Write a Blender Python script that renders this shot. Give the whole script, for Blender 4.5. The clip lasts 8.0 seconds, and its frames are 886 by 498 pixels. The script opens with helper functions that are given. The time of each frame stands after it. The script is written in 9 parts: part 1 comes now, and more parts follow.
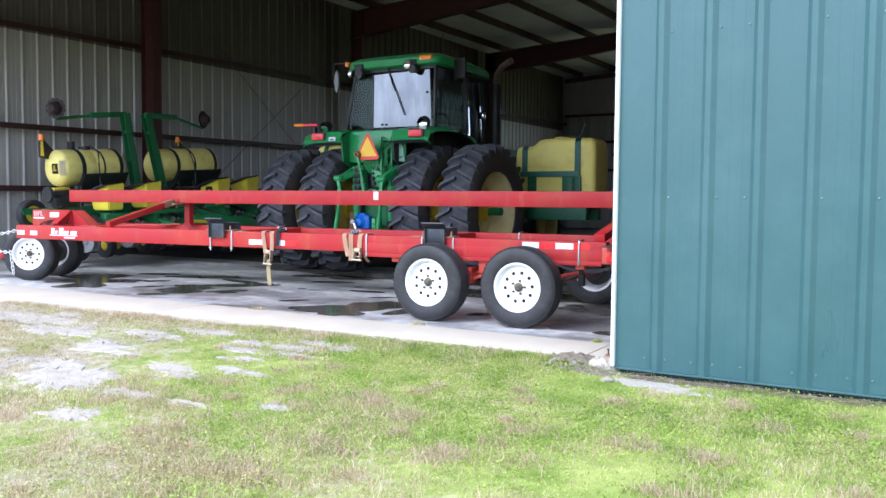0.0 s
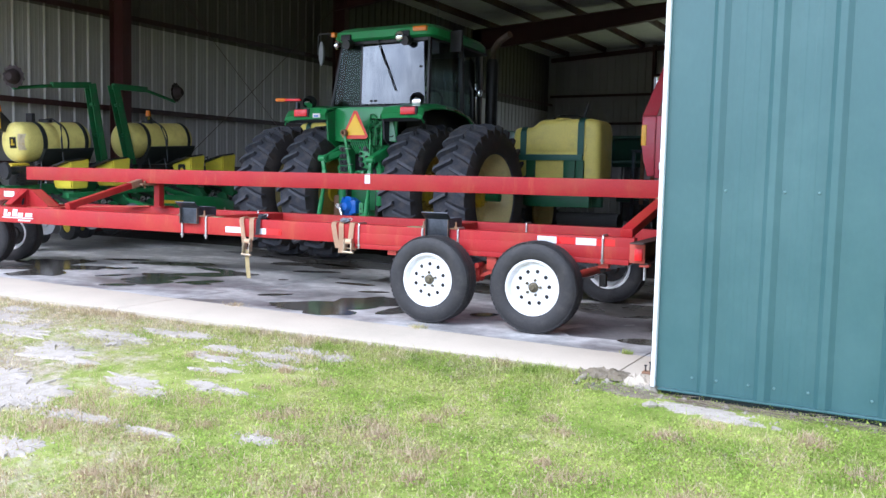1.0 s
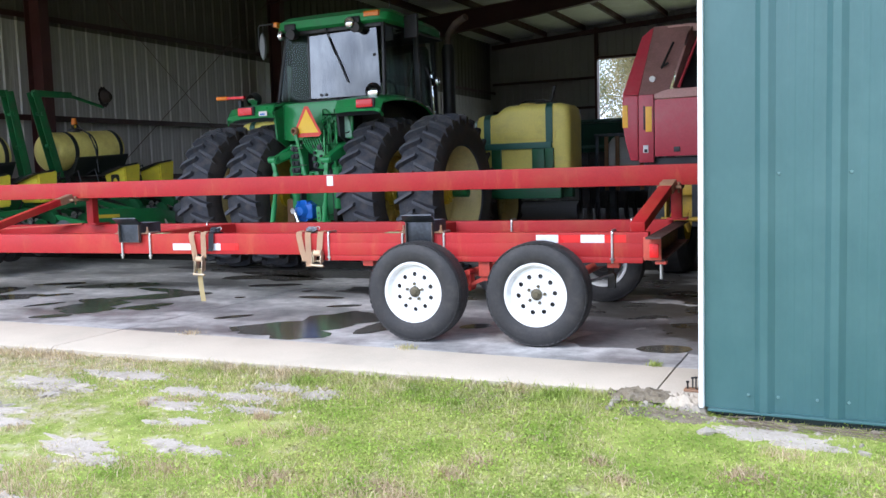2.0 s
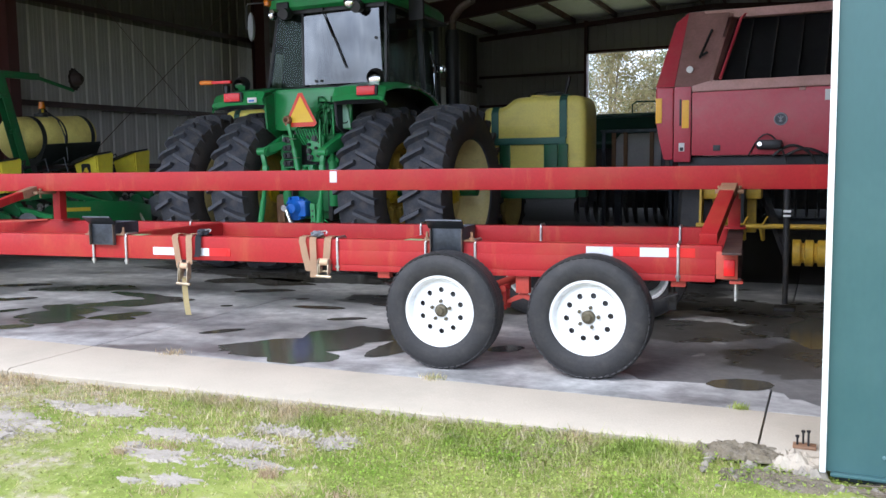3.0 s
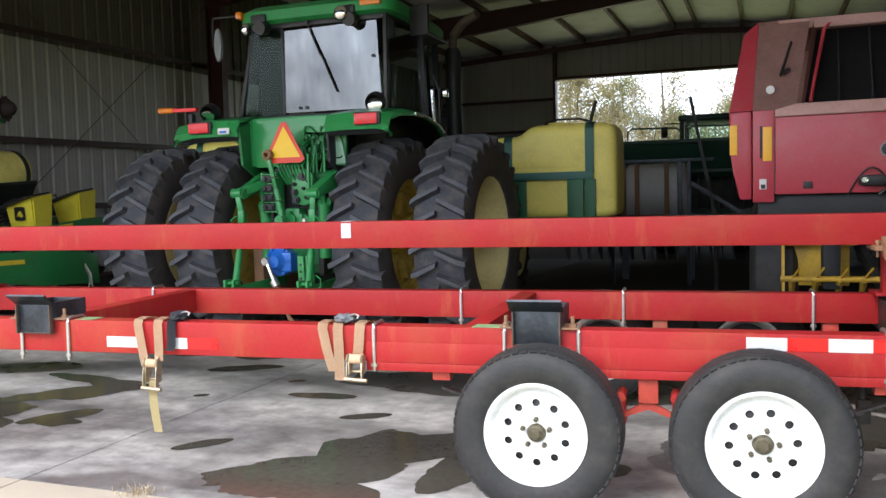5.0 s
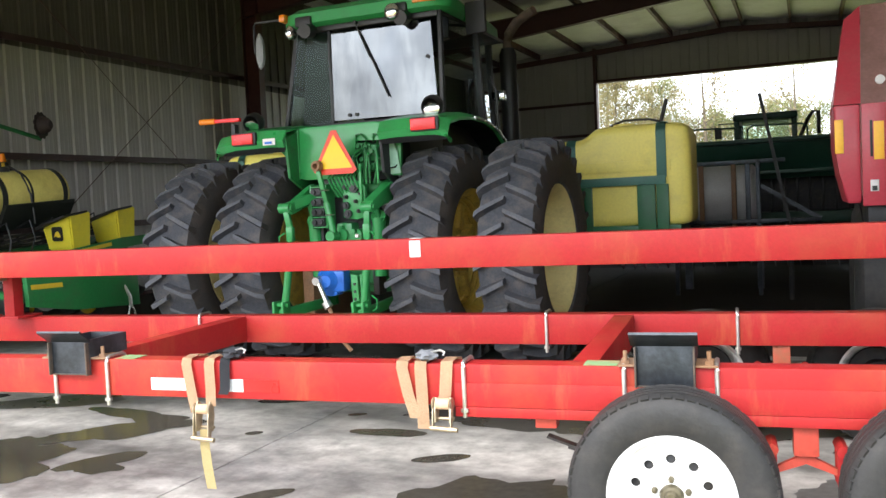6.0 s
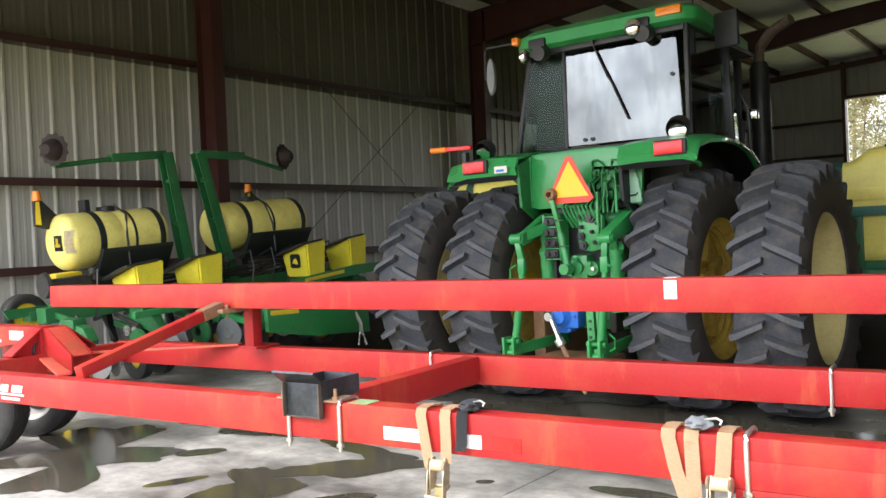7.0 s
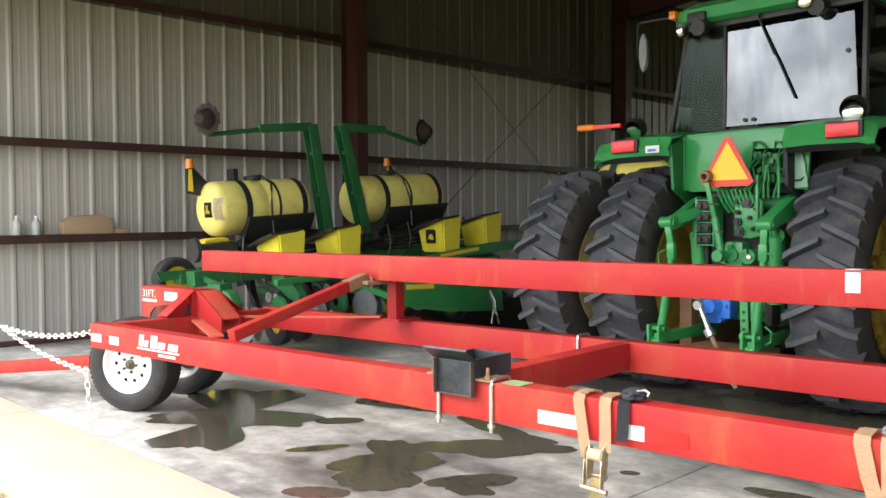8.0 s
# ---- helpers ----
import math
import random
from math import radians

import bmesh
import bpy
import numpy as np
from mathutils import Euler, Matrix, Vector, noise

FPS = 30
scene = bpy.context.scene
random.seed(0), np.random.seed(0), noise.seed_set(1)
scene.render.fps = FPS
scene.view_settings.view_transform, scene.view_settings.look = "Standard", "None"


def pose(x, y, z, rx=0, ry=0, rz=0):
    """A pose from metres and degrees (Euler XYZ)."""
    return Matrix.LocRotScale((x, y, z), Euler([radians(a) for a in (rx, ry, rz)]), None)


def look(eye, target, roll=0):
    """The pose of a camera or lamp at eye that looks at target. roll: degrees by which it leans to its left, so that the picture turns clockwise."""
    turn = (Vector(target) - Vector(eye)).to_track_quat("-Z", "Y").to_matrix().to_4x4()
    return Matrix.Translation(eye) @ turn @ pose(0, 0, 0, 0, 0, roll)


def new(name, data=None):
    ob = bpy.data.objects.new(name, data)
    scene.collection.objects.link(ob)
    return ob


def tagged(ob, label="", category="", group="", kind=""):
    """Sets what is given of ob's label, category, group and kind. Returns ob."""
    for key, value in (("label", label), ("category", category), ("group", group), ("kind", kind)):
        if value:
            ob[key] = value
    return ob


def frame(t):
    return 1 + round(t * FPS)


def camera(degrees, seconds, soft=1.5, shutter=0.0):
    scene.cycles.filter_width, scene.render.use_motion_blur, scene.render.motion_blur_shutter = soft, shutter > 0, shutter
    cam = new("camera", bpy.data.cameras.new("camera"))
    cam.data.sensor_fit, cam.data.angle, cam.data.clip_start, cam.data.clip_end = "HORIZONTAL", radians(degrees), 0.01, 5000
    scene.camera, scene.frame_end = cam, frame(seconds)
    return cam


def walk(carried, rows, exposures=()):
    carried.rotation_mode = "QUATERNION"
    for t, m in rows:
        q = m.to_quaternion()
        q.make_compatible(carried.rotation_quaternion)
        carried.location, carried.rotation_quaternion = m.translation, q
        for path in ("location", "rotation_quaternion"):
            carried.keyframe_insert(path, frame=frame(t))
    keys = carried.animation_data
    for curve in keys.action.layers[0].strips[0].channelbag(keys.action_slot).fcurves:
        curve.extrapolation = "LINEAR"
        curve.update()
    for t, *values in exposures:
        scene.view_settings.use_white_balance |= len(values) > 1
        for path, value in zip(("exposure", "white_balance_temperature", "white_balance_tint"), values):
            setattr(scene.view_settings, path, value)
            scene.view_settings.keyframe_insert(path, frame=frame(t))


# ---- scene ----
cam = camera(54.4, 8.0)
PATH = [
    (0, (0.256, 0.47, 1.063), (-0.781, 2.177, 0.952), 0.5),
    (0.5, (-0.065, 0.766, 1.06), (-1.033, 2.509, 0.91), -0.8),
    (1, (-0.398, 1.112, 1.115), (-1.383, 2.846, 0.958), 1.4),
    (1.5, (-0.746, 1.374, 1.145), (-1.636, 3.162, 1.033), -1.9),
    (2, (-1.068, 1.698, 1.141), (-1.934, 3.492, 0.969), -1.7),
    (2.2, (-1.193, 1.836, 1.179), (-2.077, 3.623, 1.023), -0.8),
    (3.3, (-1.963, 2.551, 1.174), (-2.733, 4.386, 0.974), 0.1),
    (3.5, (-2.086, 2.679, 1.219), (-2.880, 4.508, 1.056), 2.2),
    (4, (-2.421, 2.957, 1.248), (-3.144, 4.818, 1.138), -1.0),
    (4.2, (-2.52, 3.072, 1.308), (-3.217, 4.940, 1.158), -4.2),
    (5.3, (-3.086, 3.741, 1.312), (-3.792, 5.610, 1.229), -0.6),
    (5.5, (-3.182, 3.836, 1.331), (-3.888, 5.707, 1.279), -1.2),
    (6, (-3.375, 4.049, 1.337), (-4.153, 5.890, 1.235), -2.7),
    (6.5, (-3.538, 4.297, 1.374), (-4.551, 6.019, 1.28), -1.5),
    (7, (-3.691, 4.364, 1.388), (-4.902, 5.956, 1.367), -2.5),
    (7.5, (-3.818, 4.376, 1.385), (-5.182, 5.838, 1.354), -1.2),
    (8, (-3.886, 4.368, 1.376), (-5.312, 5.769, 1.315), -0.3),
]
EXPOSURES = [(0.0, 1.25, 5620, 15), (1.0, 1.18, 5700, 15), (2.2, 1.08, 5880, 14), (3.5, 1.0, 6050, 13), (4.2, 1.06, 6250, 12), (5.5, 1.43, 6750, 11), (6.0, 1.70, 6900, 10), (6.6, 1.70, 7000, 10), (7.5, 1.87, 7050, 10), (8.0, 1.56, 7150, 10)]
walk(cam, [(t, look(eye, target, roll)) for t, eye, target, roll in PATH], EXPOSURES)

# ---- world and light ----
world = bpy.data.worlds.new("overcast_sky")
scene.world = world
world.use_nodes = True
wn, wl = world.node_tree.nodes, world.node_tree.links
wn.clear()
sky = wn.new("ShaderNodeTexSky")
sky.sky_type, sky.sun_disc = "NISHITA", False
sky.sun_elevation, sky.sun_rotation = radians(48), radians(215)
sky.air_density, sky.dust_density = 1.0, 4.0
grey = wn.new("ShaderNodeMix")
grey.data_type = "RGBA"
grey.inputs[0].default_value = 0.72
grey.inputs[7].default_value = (9.8, 10.9, 12.6, 1)
clouds = wn.new("ShaderNodeTexNoise")
clouds.inputs["Scale"].default_value, clouds.inputs["Detail"].default_value = 11, 3
cloud_ramp = wn.new("ShaderNodeMapRange")
cloud_ramp.inputs[1].default_value, cloud_ramp.inputs[2].default_value = 0.35, 0.65
cloud_ramp.inputs[3].default_value, cloud_ramp.inputs[4].default_value = 0.62, 1.36
cloud_mix = wn.new("ShaderNodeMix")
cloud_mix.data_type, cloud_mix.blend_type = "RGBA", "MULTIPLY"
cloud_mix.inputs[0].default_value = 1.0
back = wn.new("ShaderNodeBackground")
back.inputs[1].default_value = 0.148
wout = wn.new("ShaderNodeOutputWorld")
wl.new(sky.outputs[0], grey.inputs[6])
wl.new(clouds.outputs[0], cloud_ramp.inputs[0])
wl.new(grey.outputs[2], cloud_mix.inputs[6])
wl.new(cloud_ramp.outputs[0], cloud_mix.inputs[7])
wl.new(cloud_mix.outputs[2], back.inputs[0])
wl.new(back.outputs[0], wout.inputs[0])
sun_data = bpy.data.lights.new("sun", "SUN")
sun_data.energy, sun_data.angle, sun_data.color = 0.75, radians(16), (1.0, 0.97, 0.93)
sun = new("sun", sun_data)
sun.matrix_world = look((-8, -12, 16), (-4, 6, 0))


# ---- materials ----
def mat(name, color, rough=0.5, metal=0.0, var=0.15, scale=3.0, fine=45.0, bump=0.15, dirt=None, dirt_amount=0.35,
        dirt_scale=2.2, rand=0.0, coat=0.0, ior=1.5, stretch=(1, 1, 1), streak=None):
    """A painted, rubber, metal or mineral surface: base colour varied at two scales, with dirt in patches and a fine relief."""
    m = bpy.data.materials.new(name)
    m.use_nodes = True
    n, l = m.node_tree.nodes, m.node_tree.links
    b = n["Principled BSDF"]
    tc = n.new("ShaderNodeTexCoord")
    mp = n.new("ShaderNodeMapping")
    mp.inputs["Scale"].default_value = stretch
    l.new(tc.outputs["Object"], mp.inputs[0])
    big, small = n.new("ShaderNodeTexNoise"), n.new("ShaderNodeTexNoise")
    big.inputs["Scale"].default_value, big.inputs["Detail"].default_value = scale, 5
    small.inputs["Scale"].default_value, small.inputs["Detail"].default_value = fine, 4
    l.new(mp.outputs[0], big.inputs[0])
    l.new(mp.outputs[0], small.inputs[0])
    add = n.new("ShaderNodeMath")
    add.operation = "ADD"
    l.new(big.outputs[0], add.inputs[0])
    l.new(small.outputs[0], add.inputs[1])
    mr = n.new("ShaderNodeMapRange")
    mr.inputs[1].default_value, mr.inputs[2].default_value = 0.6, 1.4
    mr.inputs[3].default_value, mr.inputs[4].default_value = 1 - var, 1 + var
    l.new(add.outputs[0], mr.inputs[0])
    mul = n.new("ShaderNodeMix")
    mul.data_type, mul.blend_type = "RGBA", "MULTIPLY"
    mul.inputs[0].default_value = 1.0
    mul.inputs[6].default_value = (*color, 1)
    if rand:
        oi = n.new("ShaderNodeObjectInfo")
        rr = n.new("ShaderNodeMapRange")
        rr.inputs[3].default_value, rr.inputs[4].default_value = 1 - rand, 1 + rand
        l.new(oi.outputs["Random"], rr.inputs[0])
        m2 = n.new("ShaderNodeMath")
        m2.operation = "MULTIPLY"
        l.new(mr.outputs[0], m2.inputs[0])
        l.new(rr.outputs[0], m2.inputs[1])
        l.new(m2.outputs[0], mul.inputs[7])
    else:
        l.new(mr.outputs[0], mul.inputs[7])
    last = mul.outputs[2]
    if dirt:
        dn = n.new("ShaderNodeTexNoise")
        dn.inputs["Scale"].default_value, dn.inputs["Detail"].default_value = dirt_scale, 8
        dn.inputs["Roughness"].default_value = 0.68
        l.new(tc.outputs["Object"], dn.inputs[0])
        dr = n.new("ShaderNodeMapRange")
        dr.inputs[1].default_value, dr.inputs[2].default_value = 0.48, 0.72
        dr.inputs[3].default_value, dr.inputs[4].default_value = 0.0, dirt_amount
        l.new(dn.outputs[0], dr.inputs[0])
        dm = n.new("ShaderNodeMix")
        dm.data_type = "RGBA"
        dm.inputs[7].default_value = (*dirt, 1)
        l.new(dr.outputs[0], dm.inputs[0])
        l.new(last, dm.inputs[6])
        last = dm.outputs[2]
    if streak:
        sm = n.new("ShaderNodeMapping")
        sm.inputs["Scale"].default_value = (3.5, 3.5, 0.7)
        l.new(tc.outputs["Object"], sm.inputs[0])
        sn = n.new("ShaderNodeTexNoise")
        sn.inputs["Scale"].default_value, sn.inputs["Detail"].default_value, sn.inputs["Roughness"].default_value = 1.6, 7, 0.7
        l.new(sm.outputs[0], sn.inputs[0])
        sr = n.new("ShaderNodeMapRange")
        sr.inputs[1].default_value, sr.inputs[2].default_value = 0.56, 0.74
        sr.inputs[3].default_value, sr.inputs[4].default_value = 0.0, 0.55
        l.new(sn.outputs[0], sr.inputs[0])
        sx = n.new("ShaderNodeMix")
        sx.data_type = "RGBA"
        sx.inputs[7].default_value = (*streak, 1)
        l.new(sr.outputs[0], sx.inputs[0])
        l.new(last, sx.inputs[6])
        last = sx.outputs[2]
    l.new(last, b.inputs["Base Color"])
    ro = n.new("ShaderNodeMapRange")
    ro.inputs[1].default_value, ro.inputs[2].default_value = 0.3, 0.7
    ro.inputs[3].default_value, ro.inputs[4].default_value = max(rough - 0.1, 0.02), min(rough + 0.12, 1)
    l.new(big.outputs[0], ro.inputs[0])
    l.new(ro.outputs[0], b.inputs["Roughness"])
    b.inputs["Metallic"].default_value = metal
    b.inputs["IOR"].default_value = ior
    b.inputs["Coat Weight"].default_value = coat
    if bump:
        bp = n.new("ShaderNodeBump")
        bp.inputs["Strength"].default_value, bp.inputs["Distance"].default_value = bump, 0.01
        l.new(small.outputs[0], bp.inputs["Height"])
        l.new(bp.outputs[0], b.inputs["Normal"])
    return m


RUST = (0.22, 0.10, 0.045)
RED = mat("red_trailer_paint", (0.365, 0.018, 0.020), 0.5, var=0.14, scale=2.5, fine=70, bump=0.06, dirt=(0.36, 0.075, 0.03), dirt_amount=0.55, dirt_scale=2.2, streak=(0.46, 0.13, 0.055), ior=1.36)
RED_WORN = mat("rusty_red_paint", (0.50, 0.06, 0.04), 0.55, var=0.2, dirt=RUST, dirt_amount=0.85, dirt_scale=4.0)
BARE_RUST = mat("surface_rust", (0.28, 0.15, 0.08), 0.75, var=0.3, scale=6, dirt=(0.16, 0.13, 0.11), dirt_amount=0.8)
BLACK_STEEL = mat("scuffed_dark_steel", (0.045, 0.052, 0.062), 0.42, 0.55, var=0.4, scale=5, dirt=(0.12, 0.13, 0.16), dirt_amount=0.7, dirt_scale=5)
ZINC = mat("zinc_plated_steel", (0.62, 0.62, 0.60), 0.35, 0.9, var=0.15, bump=0.04)
WHITE_RIM = mat("white_enamel", (0.80, 0.81, 0.80), 0.32, var=0.05, bump=0.02, dirt=(0.5, 0.47, 0.42), dirt_amount=0.3, dirt_scale=9)
RUBBER = mat("worn_trailer_tyre_rubber", (0.021, 0.021, 0.022), 0.62, var=0.25, scale=7, bump=0.25, dirt=(0.060, 0.052, 0.047), dirt_amount=0.55, dirt_scale=9)
TRACTOR_RUBBER = mat("dusty_tractor_tyre_rubber", (0.050, 0.053, 0.064), 0.72, var=0.35, scale=5, fine=60, bump=0.3, dirt=(0.17, 0.14, 0.115), dirt_amount=0.6, dirt_scale=7)
SILVER_TAPE = mat("silver_reflective_tape", (0.66, 0.68, 0.70), 0.3, 0.1, var=0.06, fine=120, bump=0.03)
RED_TAPE = mat("red_reflective_tape", (0.62, 0.015, 0.015), 0.3, 0, var=0.04, fine=120, bump=0.03)
WEBBING = mat("faded_tan_webbing", (0.62, 0.42, 0.27), 0.85, var=0.12, fine=160, bump=0.3, dirt=(0.40, 0.27, 0.17), dirt_amount=0.5, dirt_scale=9)
WEBBING_YELLOW = mat("faded_yellow_webbing", (0.60, 0.50, 0.26), 0.85, var=0.12, fine=160, bump=0.3)
WEBBING_BLACK = mat("black_webbing", (0.03, 0.032, 0.04), 0.8, var=0.25, fine=160, bump=0.3)
GREEN = mat("tractor_green_paint", (0.026, 0.30, 0.080), 0.34, var=0.10, scale=2, bump=0.03, dirt=(0.075, 0.17, 0.085), dirt_amount=0.35, dirt_scale=3, coat=0.2)
GREEN_DARK = mat("oily_green_castings", (0.012, 0.17, 0.045), 0.5, var=0.25, scale=8, dirt=(0.05, 0.06, 0.04), dirt_amount=0.6, dirt_scale=9)
# planter greens: dusty, and darkened in colour for the shade along the side wall
COVER_GREEN = mat("dusty_shaded_cover_green", (0.020, 0.21, 0.060), 0.42, var=0.15, scale=3, bump=0.04, dirt=(0.07, 0.14, 0.07), dirt_amount=0.5, dirt_scale=4)
PLANTER_GREEN = mat("dusty_shaded_planter_green", (0.014, 0.13, 0.04), 0.45, var=0.2, scale=5, bump=0.05, dirt=(0.06, 0.09, 0.05), dirt_amount=0.6, dirt_scale=6)
YELLOW = mat("yellow_enamel", (0.70, 0.50, 0.022), 0.42, var=0.10, bump=0.03, dirt=(0.42, 0.32, 0.10), dirt_amount=0.45, dirt_scale=4)
CREAM_RIM = mat("dusty_yellow_rim_paint", (0.80, 0.68, 0.30), 0.5, var=0.10, bump=0.04, dirt=(0.42, 0.34, 0.17), dirt_amount=0.5, dirt_scale=5)
POLY_YELLOW = mat("yellow_polyethylene", (0.90, 0.765, 0.18), 0.48, var=0.08, scale=1.5, bump=0.04, dirt=(0.50, 0.40, 0.13), dirt_amount=0.4, dirt_scale=2.5)
BLACK_PLASTIC = mat("black_plastic", (0.018, 0.018, 0.02), 0.45, var=0.2, bump=0.05, dirt=(0.06, 0.055, 0.05), dirt_amount=0.4)
BLACK_IRON = mat("greasy_dark_iron", (0.03, 0.03, 0.032), 0.55, 0.3, var=0.35, scale=9, dirt=(0.09, 0.07, 0.05), dirt_amount=0.6, dirt_scale=8)
BLUE = mat("blue_pump_paint", (0.02, 0.16, 0.62), 0.35, var=0.12, bump=0.03)
STEEL = mat("bright_steel", (0.66, 0.65, 0.62), 0.28, 0.9, var=0.15)
LAMP_RED = mat("red_lamp_lens", (0.78, 0.012, 0.018), 0.22, var=0.06, fine=180, bump=0.12)
LAMP_AMBER = mat("amber_lamp_lens", (0.85, 0.24, 0.02), 0.18, var=0.06, fine=180, bump=0.1)
ORANGE_FLUO = mat("fluorescent_orange_film", (1.0, 0.60, 0.03), 0.5, var=0.05, bump=0.02)
RED_FILM = mat("red_reflective_border", (0.75, 0.045, 0.015), 0.4, var=0.06, bump=0.02)
CHROME = mat("chrome_reflector", (0.85, 0.85, 0.83), 0.12, 1.0, var=0.03, bump=0)
SEAT = mat("dark_upholstery", (0.035, 0.035, 0.03), 0.85, var=0.2, bump=0.2)
BALER_RED = mat("dusty_baler_red_paint", (0.50, 0.042, 0.065), 0.40, var=0.10, scale=1.6, bump=0.03, dirt=(0.42, 0.20, 0.17), dirt_amount=0.35, dirt_scale=2)
BALER_DUSTY = mat("dust_covered_red_panel", (0.52, 0.29, 0.26), 0.6, var=0.16, dirt=(0.32, 0.19, 0.14), dirt_amount=0.7, dirt_scale=2.5)
HARVEST_YELLOW = mat("pickup_yellow_paint", (0.62, 0.38, 0.03), 0.5, var=0.18, scale=6, dirt=(0.25, 0.18, 0.08), dirt_amount=0.6, dirt_scale=7)
BELT = mat("black_rubber_belt", (0.016, 0.017, 0.02), 0.6, var=0.3, scale=4, bump=0.1)
DECAL_WHITE = mat("white_decal", (0.72, 0.70, 0.68), 0.5, var=0.06)
DECAL_YELLOW = mat("yellow_decal", (0.85, 0.62, 0.05), 0.5, var=0.06)
DECAL_AMBER = mat("amber_reflective_decal", (0.95, 0.50, 0.04), 0.4, var=0.08)
DECAL_BLACK = mat("black_decal", (0.015, 0.018, 0.016), 0.5, var=0.06)
HOPPER_GREEN = mat("dark_green_hopper_paint", (0.006, 0.055, 0.032), 0.45, var=0.15, dirt=(0.03, 0.06, 0.045), dirt_amount=0.4)
GREY_POLY = mat("grey_translucent_poly", (0.56, 0.56, 0.57), 0.5, var=0.12)
CARDBOARD = mat("brown_cardboard", (0.36, 0.24, 0.15), 0.85, var=0.12, scale=4)
GIRT_PAINT = mat("dark_red_oxide_girt_paint", (0.046, 0.016, 0.015), 0.5, var=0.2, scale=2.5, bump=0.05, dirt=(0.07, 0.035, 0.03), dirt_amount=0.4)
MAROON = mat("red_oxide_primed_steel", (0.066, 0.018, 0.017), 0.5, 0.0, var=0.2, scale=2.5, bump=0.05, dirt=(0.09, 0.045, 0.038), dirt_amount=0.4)
ZINC_SHEET = mat("galvalume_wall_sheet", (0.445, 0.42, 0.387), 0.5, 0.15, var=0.05, scale=1.2, fine=12, bump=0.04, dirt=(0.40, 0.37, 0.31), dirt_amount=0.4, dirt_scale=0.9, rand=0.04, stretch=(1, 1, 0.25))
# darker than the lower sheets: the weaker light up there is in this colour
SHADED_UPPER_SHEET = mat("shade_browned_upper_sheet", (0.125, 0.108, 0.094), 0.7, 0.05, var=0.08, scale=1.2, bump=0.04, dirt=(0.11, 0.095, 0.08), dirt_amount=0.5, dirt_scale=0.9, rand=0.05)
GREY_SHEET = mat("dull_back_wall_sheet", (0.40, 0.39, 0.38), 0.5, 0.1, var=0.10, scale=1.2, bump=0.04, rand=0.04)
TEAL_SHEET = mat("weathered_green_wall_sheet", (0.040, 0.106, 0.110), 0.36, 0.0, var=0.07, scale=1.3, fine=60, bump=0.03, dirt=(0.078, 0.158, 0.160), dirt_amount=0.45, dirt_scale=1.1, rand=0.03, stretch=(1, 1, 0.3))
GAP_SHADE = mat("wall_base_gap_shade", (0.006, 0.022, 0.022), 0.5, var=0.1)
WHITE_TRIM = mat("white_edge_trim", (0.80, 0.81, 0.80), 0.4, var=0.05, dirt=(0.5, 0.48, 0.45), dirt_amount=0.35, dirt_scale=3)
INSULATION = mat("white_faced_roof_insulation", (0.86, 0.85, 0.81), 0.7, var=0.08, scale=1.4, fine=14, bump=0.35, dirt=(0.52, 0.47, 0.40), dirt_amount=0.5, dirt_scale=0.8)
APRON = mat("pale_brushed_concrete", (0.47, 0.41, 0.325), 0.85, var=0.10, scale=2.4, fine=120, bump=0.25, dirt=(0.36, 0.33, 0.26), dirt_amount=0.55, dirt_scale=1.5)
# near-black tone painted in for the daylight that fades towards the back
BACK_SLAB = mat("falloff_darkened_concrete", (0.048, 0.044, 0.040), 0.85, var=0.25, scale=1.2, bump=0.1, dirt=(0.05, 0.045, 0.04), dirt_amount=0.8, dirt_scale=0.9, ior=1.15)
RUBBLE = mat("broken_concrete", (0.33, 0.295, 0.24), 0.9, var=0.2, scale=14, bump=0.4, dirt=(0.24, 0.2, 0.15), dirt_amount=0.6, dirt_scale=10, rand=0.2)
BARK = mat("grey_bark", (0.13, 0.105, 0.08), 0.9, var=0.25, scale=5, fine=25, bump=0.5)


def leaf_mat(name, colors):
    m = bpy.data.materials.new(name)
    m.use_nodes = True
    n, l = m.node_tree.nodes, m.node_tree.links
    b = n["Principled BSDF"]
    geo = n.new("ShaderNodeNewGeometry")
    ramp = n.new("ShaderNodeValToRGB")
    ramp.color_ramp.elements[0].color, ramp.color_ramp.elements[1].color = (*colors[0], 1), (*colors[-1], 1)
    for i, c in enumerate(colors[1:-1]):
        ramp.color_ramp.elements.new((i + 1) / (len(colors) - 1)).color = (*c, 1)
    l.new(geo.outputs["Random Per Island"], ramp.inputs[0])
    l.new(ramp.outputs[0], b.inputs["Base Color"])
    b.inputs["Roughness"].default_value = 0.7
    b.inputs["Transmission Weight"].default_value = 0.0
    tr = n.new("ShaderNodeBsdfTranslucent")
    l.new(ramp.outputs[0], tr.inputs[0])
    mx = n.new("ShaderNodeMixShader")
    mx.inputs[0].default_value = 0.3
    l.new(b.outputs[0], mx.inputs[1])
    l.new(tr.outputs[0], mx.inputs[2])
    l.new(mx.outputs[0], n["Material Output"].inputs[0])
    return m


LEAF_GREEN = leaf_mat("green_leaves", [(0.13, 0.16, 0.06), (0.19, 0.21, 0.09), (0.25, 0.25, 0.12)])
LEAF_AUTUMN = leaf_mat("autumn_leaves", [(0.20, 0.19, 0.09), (0.28, 0.25, 0.12), (0.32, 0.24, 0.13)])


